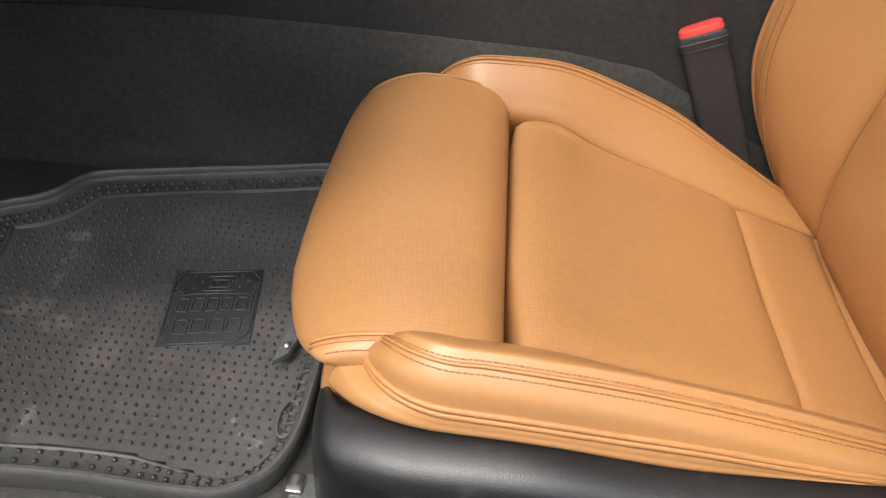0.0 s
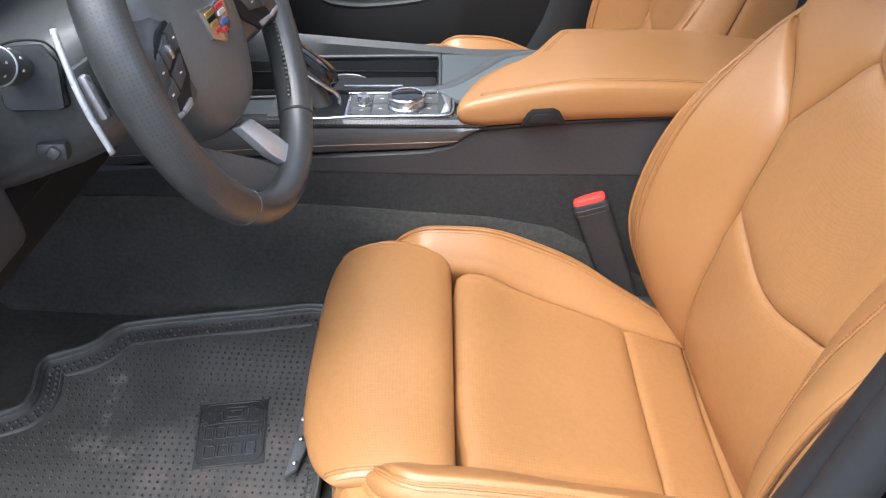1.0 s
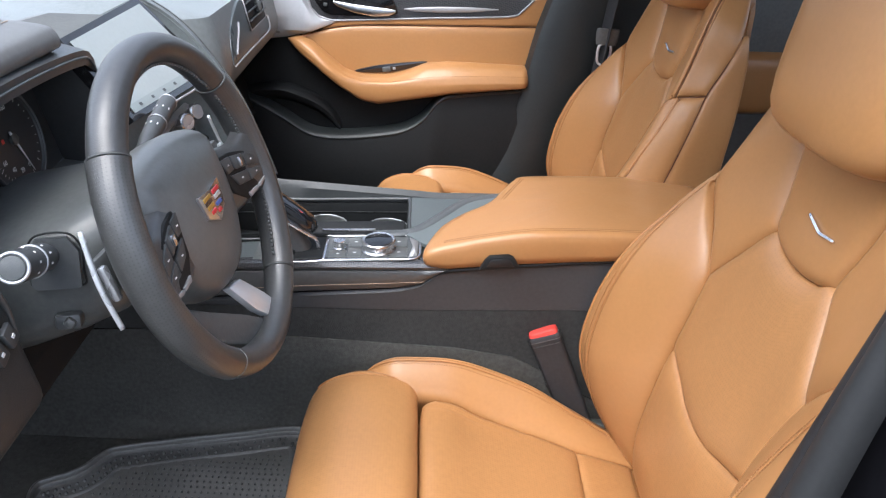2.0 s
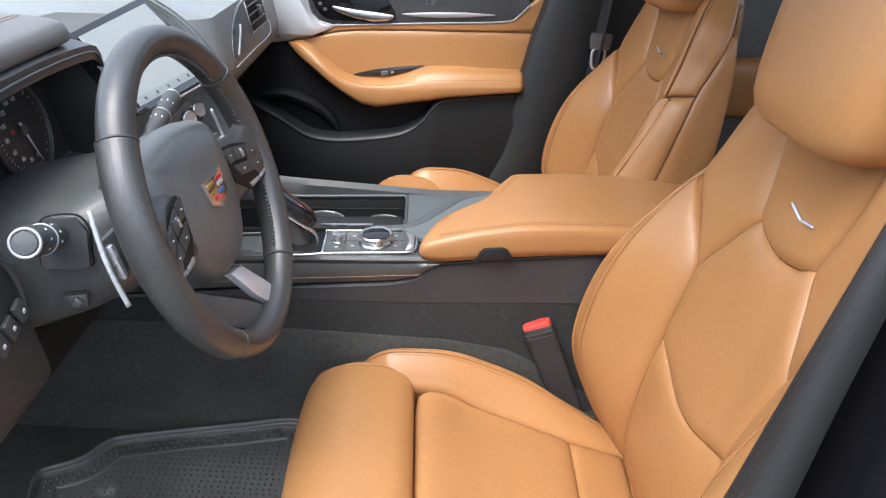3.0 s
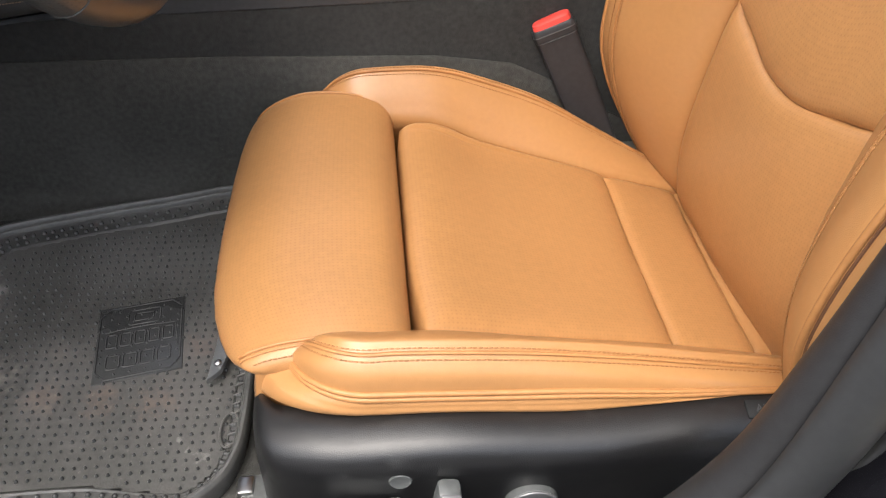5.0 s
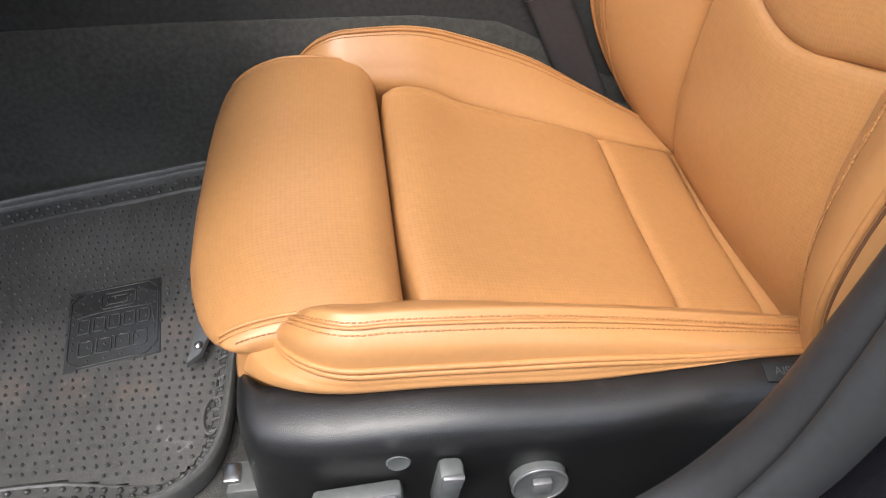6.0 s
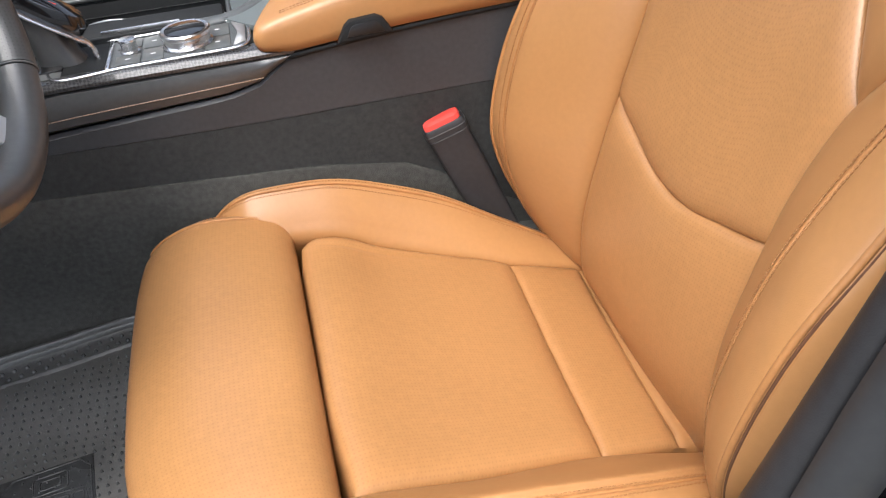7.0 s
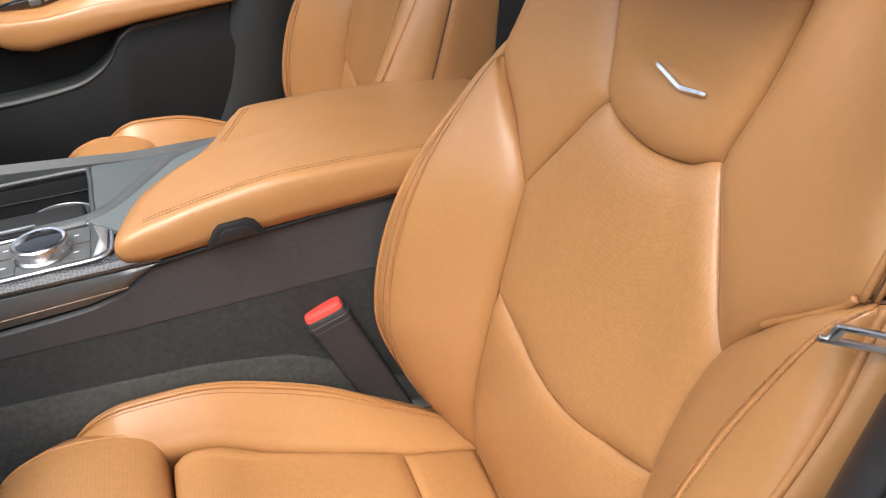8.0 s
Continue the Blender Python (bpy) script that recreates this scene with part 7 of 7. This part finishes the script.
        rows.append([(x, Y - 0.002, zl), (x, Y - 0.002 - out * 0.8, zl + (zh - zl) * 0.10), (x, Y - 0.002 - out, zl + (zh - zl) * 0.3), (x, Y - 0.003 - out * 0.75, zl + (zh - zl) * 0.7), (x, Y - 0.003, zh)])
    quad_sheet("silver_sweep", rows, LIGHTSILVER, d, "silver painted sweep at the door's front", 0.012, (0, 1, 0))


passenger_door()


def far_pillar():
    line = knots((0.10, 0, -0.02), (0.13, 0, 0.10), (0.170, 0, 0.187), (0.198, 0, 0.258), (0.226, 0, 0.405), (0.250, 0, 0.542), (0.270, 0, 0.621), (0.36, 0, 1.0))
    trail = np.array([line(s) for s in np.linspace(0, 1, 200)])

    def edge(z):
        return float(np.interp(z, trail[:, 2], trail[:, 0]))
    rows = []
    for z in np.linspace(-0.02, 1.0, 24):
        x0 = edge(z)
        rows.append([(x0, 1.085, z), (x0 + 0.006, 1.055, z), (x0 + 0.03, 1.040, z), (x0 + 0.09, 1.040, z), (x0 + 0.16, 1.050, z), (x0 + 0.24, 1.085, z)])
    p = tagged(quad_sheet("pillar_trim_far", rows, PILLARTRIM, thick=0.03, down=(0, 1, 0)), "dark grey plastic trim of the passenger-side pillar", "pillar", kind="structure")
    belt = thing("seat_belt", (0.40, 1.03, 0.5), "black seat belt with metal tongue on the passenger side", "seat belt")
    sweep("webbing", crv((0.43, 1.02, 1.0), (0.415, 1.015, 0.75), (0.40, 1.01, 0.56), (0.39, 1.02, 0.3), (0.40, 1.03, 0.0)), 0.022, WEB, belt, 40, 8, flat=0.06)
    loft("tongue_cover", [[(0.404 + 0.026 * math.cos(a) * k, 1.004 + 0.006 * math.sin(a), z) for a in np.linspace(0, 2 * math.pi, 20, endpoint=False)] for z, k in ((0.535, 0.9), (0.545, 1), (0.565, 1.05), (0.572, 1.0))], SMOOTH, belt)
    v, f = tube([(0.402 + x, 1.002, 0.508 + z) for x, z in smoothed([(-0.013, 0.026), (0.013, 0.026), (0.011, -0.014), (-0.011, -0.014)], 24)], 0.0034, 6, True)
    part("metal_tongue", v, f, LIGHTSILVER, belt)


far_pillar()


# ---- near pillar, sill and jamb ----
INNER = knots((-0.95, -0.330, 0.066), (-0.40, -0.330, 0.066), (-0.05, -0.330, 0.066), (0.080, -0.330, 0.076), (0.146, -0.330, 0.118), (0.190, -0.330, 0.185), (0.213, -0.330, 0.264), (0.236, -0.330, 0.370), (0.256, -0.330, 0.465), (0.280, -0.330, 0.575), (0.305, -0.332, 0.70), (0.35, -0.325, 0.90), (0.40, -0.285, 1.12))
OUTER = knots((-0.95, -0.380, 0.000), (-0.40, -0.380, 0.000), (-0.05, -0.380, 0.000), (0.085, -0.380, 0.020), (0.160, -0.380, 0.085), (0.203, -0.380, 0.170), (0.232, -0.380, 0.255), (0.254, -0.380, 0.370), (0.264, -0.380, 0.460), (0.275, -0.380, 0.590), (0.290, -0.380, 0.70), (0.34, -0.370, 0.90), (0.39, -0.325, 1.12))


def near_frame():
    rows, rows2 = [], []
    ss = np.linspace(0, 1, 120)
    for s in ss:
        a, b = INNER(s), OUTER(s)
        t = INNER(min(1, s + 0.004)) - INNER(max(0, s - 0.004))
        out = np.array((-t[2], 0, t[0]))
        out /= np.linalg.norm(out)
        g = float(np.interp(a[2], (0.17, 0.38), (0.68, 0.50)))
        b = b - np.array((float(np.interp(b[2], (0.18, 0.28, 0.42), (0.0, 0.009, 0.013))), 0, 0))
        on = lambda q, d: tuple(a * (1 - q) + b * q + out * d)
        swell = lambda p: 0.0155 * (1 - abs(2 * p - 1) ** 2.4)
        rows.append([tuple(a - out * 0.035 + np.array((0, 0.004, 0))), on(0.0, -0.006)] + [on(g * p, -0.004 + 1.15 * swell(0.06 + 0.74 * p)) for p in (0.08, 0.18, 0.32, 0.5, 0.7, 0.86, 0.95)] + [on(g, 0.0078)])
        rows2.append([on(g + 0.003, 0.0070)] + [on(g + (1 - g) * p, swell(0.24 + 0.72 * p) + 0.001) for p in (0.06, 0.16, 0.30, 0.46, 0.62, 0.78, 0.90)] + [on(1.0, 0.0), tuple(b - out * 0.012 + np.array((0, 0.003, 0)))])
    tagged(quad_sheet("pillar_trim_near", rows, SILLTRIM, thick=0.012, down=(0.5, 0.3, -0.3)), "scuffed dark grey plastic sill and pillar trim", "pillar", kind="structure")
    seal = tagged(quad_sheet("door_seal", rows2, SEAL, thick=0.012, down=(0.5, 0.3, -0.3)), "grey rubber weatherstrip round the door opening", "door seal", kind="structure")
    # painted jamb behind the seal
    rows = []
    for s in ss:
        b = OUTER(s)
        t = OUTER(min(1, s + 0.004)) - OUTER(max(0, s - 0.004))
        out = np.array((-t[2], 0, t[0]))
        out /= np.linalg.norm(out)
        rows.append([tuple(b - out * 0.030 + np.array((0, 0.06, 0))), tuple(b - out * 0.032), tuple(b - out * 0.034 + np.array((0, -0.035, 0))), tuple(b - out * 0.040 + np.array((0, -0.080, 0))), tuple(b - out * 0.060 + np.array((0, -0.105, 0))), tuple(b - out * 0.12 + np.array((0, -0.12, 0)))])
    tagged(quad_sheet("door_jamb", rows, PAINT, thick=0.01, down=(0.6, 0.5, -0.3)), "glossy black painted door jamb", "car body", kind="structure")
    strip = crv((0.222, -0.345, 0.08), (0.238, -0.355, 0.135), (0.250, -0.361, 0.19), (0.258, -0.364, 0.225), (0.269, -0.368, 0.27), (0.281, -0.371, 0.326), (0.293, -0.370, 0.382), (0.307, -0.365, 0.448), (0.324, -0.360, 0.54), (0.346, -0.355, 0.68))
    tagged(sweep("jamb_seal", strip, 0.0052, SEAL, None, 90, 8, flat=0.7), "thin grey secondary seal on the jamb", "door seal", kind="structure")


near_frame()


def jamb_things():
    def sticker(at, w, h, turn, band, wide):
        st = thing("jamb_label", at, "white and yellow printed warning label on the jamb", "label", "jamb labels")
        m = pose(*at) @ Matrix((Vector((0.0, -1.0, 0.0)), Vector((0.233, 0.0, 0.972)), Vector((-0.972, 0.0, 0.233)))).transposed().to_4x4() @ pose(0, 0, 0, 0, 0, turn)
        prism("paper", smoothed([(-w, -h), (0, -h), (w, -h), (w, 0), (w, h), (0, h), (-w, h), (-w, 0)], 32), m, 0.0008, LABELWHITE, st, 0)
        prism("yellow_band", [(-w * 0.94, h * band), (w * wide, h * band), (w * wide, h * 0.92), (-w * 0.94, h * 0.92)], m @ pose(0, 0, 0.0008), 0.0004, YELLOW, st, 0)
        rbox("print_block", (w * 0.22, w * 0.22, 0.0004), m @ pose(w * 0.78, h * 0.72, 0.001), GREYTRIM, st, 0)
        for k in range(4):
            rbox("print_bar", (w * 1.4, h * 0.10, 0.0004), m @ pose(-w * 0.1, h * (band - 0.25 - 0.28 * k), 0.001), GREYTRIM, st, 0)
    sticker((0.2575, -0.345, 0.242), 0.015, 0.035, 0, -0.9, 0.80)
    sticker((0.2600, -0.424, 0.240), 0.031, 0.034, 0, 0.15, 0.5)
    # striker on a grey plate, clip and screw
    stk = thing("door_striker", (0.276, -0.400, 0.350), "bright steel door striker loop on a grey plate", "door striker")
    m = pose(0.286, -0.412, 0.352, 0, 13, 0)
    rbox("striker_plate", (0.010, 0.050, 0.062), m, GREYTRIM, stk, 0.004)
    v, f = tube([m @ Vector((-0.004 - 0.026 * min(1.0, 1.6 * math.sin(a)), -0.002, 0.021 * math.cos(a))) for a in np.linspace(0.001, math.pi - 0.001, 28)], 0.0048, 10)
    part("striker_loop", v, f, METAL, stk)
    clip = thing("seal_clip", (0.292, -0.369, 0.373), "small steel clip on the jamb seal", "clip")
    v, f = tube([Vector((0.290, -0.369, 0.373)) + Vector((0.0, y, z)) for y, z in smoothed([(-0.007, -0.008), (0.006, -0.010), (0.008, 0.008), (-0.005, 0.010)], 24)], 0.0016, 6, True)
    part("ring", v, f, METAL, clip)
    lathe("screw", [(0.004, 0), (0.004, 0.002), (0.002, 0.003)], pose(0.287, -0.341, 0.350, 0, -77, 0), METAL, clip, 14)
    # loose belt tongue in front of the bolster
    bt = thing("belt_tongue", (0.36, -0.270, 0.50), "metal seat belt tongue hanging beside the bolster", "seat belt")
    e1 = Vector((0.905, -0.30, -0.24)).normalized()
    e2 = Vector((0.20, -0.30, 0.93))
    e2 = (e2 - e1 * e1.dot(e2)).normalized()
    m = Matrix((e1, e2, e1.cross(e2))).transposed().to_4x4()
    m.translation = (0.3195, -0.266, 0.5175)
    m = m @ Matrix.Scale(1.12, 4)
    for nm, sz, at in (("slot_bar", (0.050, 0.0030, 0.003), (0.024, 0.0012, 0)), ("slot_bar", (0.046, 0.0026, 0.003), (0.027, 0.0095, 0)), ("slot_end", (0.005, 0.0105, 0.003), (0.0045, 0.0055, 0))):
        rbox(nm, sz, m @ pose(*at), METAL, bt, 0.0008)
    rbox("tongue_cover", (0.022, 0.024, 0.012), m @ pose(0.054, 0.006, 0), SMOOTH, bt, 0.004)
    sweep("webbing", crv((0.396, -0.284, 0.505), (0.400, -0.308, 0.62), (0.415, -0.315, 0.80), (0.42, -0.315, 0.95)), 0.020, WEB, bt, 24, 8, flat=0.07)


jamb_things()

# ---- rear seat, rear door and the closed shell of the car ----
rear = thing("rear_seat", (1.15, 0.36, 0.2), "tan leather rear bench in the shade", "car seat")
pad("seat_back", crv((1.12, -0.25, 0.20), (1.12, 0.98, 0.20)), crv((1.30, -0.25, 0.72), (1.30, 0.98, 0.72)), crv((1.12, -0.25, 0.20), (1.30, -0.25, 0.72)), crv((1.12, 0.98, 0.20), (1.30, 0.98, 0.72)), LEATHER, rear, (-1, 0, 0.3), 0.03, (8, 6), (30, 16), 0.08)
pad("seat_cushion", crv((0.82, -0.25, 0.18), (0.82, 0.98, 0.18)), crv((1.16, -0.25, 0.15), (1.16, 0.98, 0.15)), crv((0.82, -0.25, 0.18), (1.16, -0.25, 0.15)), crv((0.82, 0.98, 0.18), (1.16, 0.98, 0.15)), LEATHER, rear, (0, 0, 1), 0.03, (8, 6), (30, 16), 0.16)
rd = thing("rear_door", (0.85, 1.12, 0.1), "closed rear door with tan armrest panel over dark plastic", "car door")
prism("door_panel", [(0.63, -0.02), (1.35, -0.02), (1.35, 0.76), (0.63, 0.74)], pose(0, 1.15, 0, 90, 0, 0), 0.045, SMOOTH, rd, 0.004)
pad("upper_field", crv((0.66, 1.10, 0.36), (1.30, 1.10, 0.40)), crv((0.66, 1.10, 0.52), (1.30, 1.10, 0.55)), crv((0.66, 1.10, 0.36), (0.66, 1.10, 0.52)), crv((1.30, 1.10, 0.40), (1.30, 1.10, 0.55)), LEATHER, rd, (0, -1, 0), 0.02, (8, 6), (20, 10), 0.02)


def shell():
    roof = tagged(quad_sheet("roof", [[(x, y, 1.10 + 0.06 * (1 - ((x - 0.5) / 0.9) ** 2) * (1 - ((y - 0.365) / 0.8) ** 2)) for y in np.linspace(-0.27, 0.93, 10)] for x in np.linspace(0.0, 1.45, 10)], HEADLINER, thick=0.03, down=(0, 0, 1)), "light grey cloth headliner under the roof", "roof", kind="structure")
    tagged(quad_sheet("roof_skin", [[(x, y, 1.135 + 0.06 * (1 - ((x - 0.5) / 0.9) ** 2) * (1 - ((y - 0.365) / 0.8) ** 2)) for y in np.linspace(-0.28, 0.94, 10)] for x in np.linspace(-0.01, 1.46, 10)], PAINT, thick=0.004, down=(0, 0, -1)), "glossy black painted roof skin", "roof", kind="structure")
    tagged(rbox("window_frame_far", (1.6, 0.05, 0.12), pose(0.72, 0.99, 1.06), GREYTRIM, None, 0.01), "dark upper window frame", "window frame", kind="structure")
    for y in (-0.30, 1.03):
        sweep_ = sweep("windscreen_pillar", crv((-0.95, y, 0.62), (-0.5, y * 0.98 + 0.007, 0.88), (-0.12, y * 0.86 + 0.05, 1.10)), 0.04, GREYTRIM, None, 20, 10)
        tagged(sweep_, "dark windscreen pillar", "pillar", kind="structure")
    glass = material("tinted_glass", (0.012, 0.014, 0.013), 0.05, vary=0.05)
    glass.node_tree.nodes["Principled BSDF"].inputs["Alpha"].default_value = 0.86
    clear = material("lightly_tinted_glass", (0.012, 0.014, 0.013), 0.05, vary=0.05)
    clear.node_tree.nodes["Principled BSDF"].inputs["Alpha"].default_value = 0.25
    for k, (x0, x1) in enumerate(((-0.45, 0.30), (0.42, 1.25))):
        tagged(quad_sheet("window_%d" % (k + 1), [[(x, 1.125 - 0.13 * t * t, 0.70 + 0.36 * t) for t in np.linspace(0, 1, 6)] for x in np.linspace(x0, x1, 6)], clear if k == 0 else glass, thick=0.004, down=(0, 1, 0)), "raised tinted side window", "window", kind="structure")
    tagged(quad_sheet("firewall", [[(-1.02, y, z) for z in np.linspace(-0.05, 0.62, 4)] for y in np.linspace(-0.36, 1.12, 4)], CARPET, thick=0.02, down=(-1, 0, 0)), "dark bulkhead behind the pedals", "bulkhead", kind="structure")
    tagged(quad_sheet("rear_bulkhead", [[(1.42, y, z) for z in np.linspace(-0.05, 0.72, 4)] for y in np.linspace(-0.36, 1.12, 4)], CARPET, thick=0.02, down=(1, 0, 0)), "dark rear bulkhead", "bulkhead", kind="structure")
    tagged(rbox("outer_sill", (2.4, 0.16, 0.20), pose(0.20, -0.42, -0.13), PAINT, None, 0.03, 3), "glossy black outer sill", "car body", kind="structure")
    tagged(rbox("quarter_wall", (0.9, 0.04, 0.62), pose(0.92, -0.36, 0.30), GREYTRIM, None, 0.01), "closed rear door on the driver's side", "car body", kind="structure")
    tagged(quad_sheet("kick_panel", [[(x, -0.315, z) for z in np.linspace(-0.02, 0.60, 4)] for x in np.linspace(-1.0, -0.74, 4)], SMOOTH, thick=0.02, down=(0, -1, 0)), "black kick panel beside the pedals", "trim", kind="structure")
    # unseen wall added behind the camera; it cuts low sky light into the cabin
    tagged(rbox("wall_sky_block", (44.0, 0.4, 4.2), pose(0.5, -10.0, 1.32), WALLPAINT, None, 0.01), "unseen pale wall added to hold back low sky light", "wall", kind="structure")
    g = quad_sheet("ground", [[(x, y, -0.38) for y in (-600, -40, -4, 0, 4, 40, 600)] for x in (-600, -40, -4, 0, 4, 40, 600)], ASPHALT, thick=0.05)
    tagged(g, "grey asphalt ground beneath the car", "ground", kind="structure")


shell()
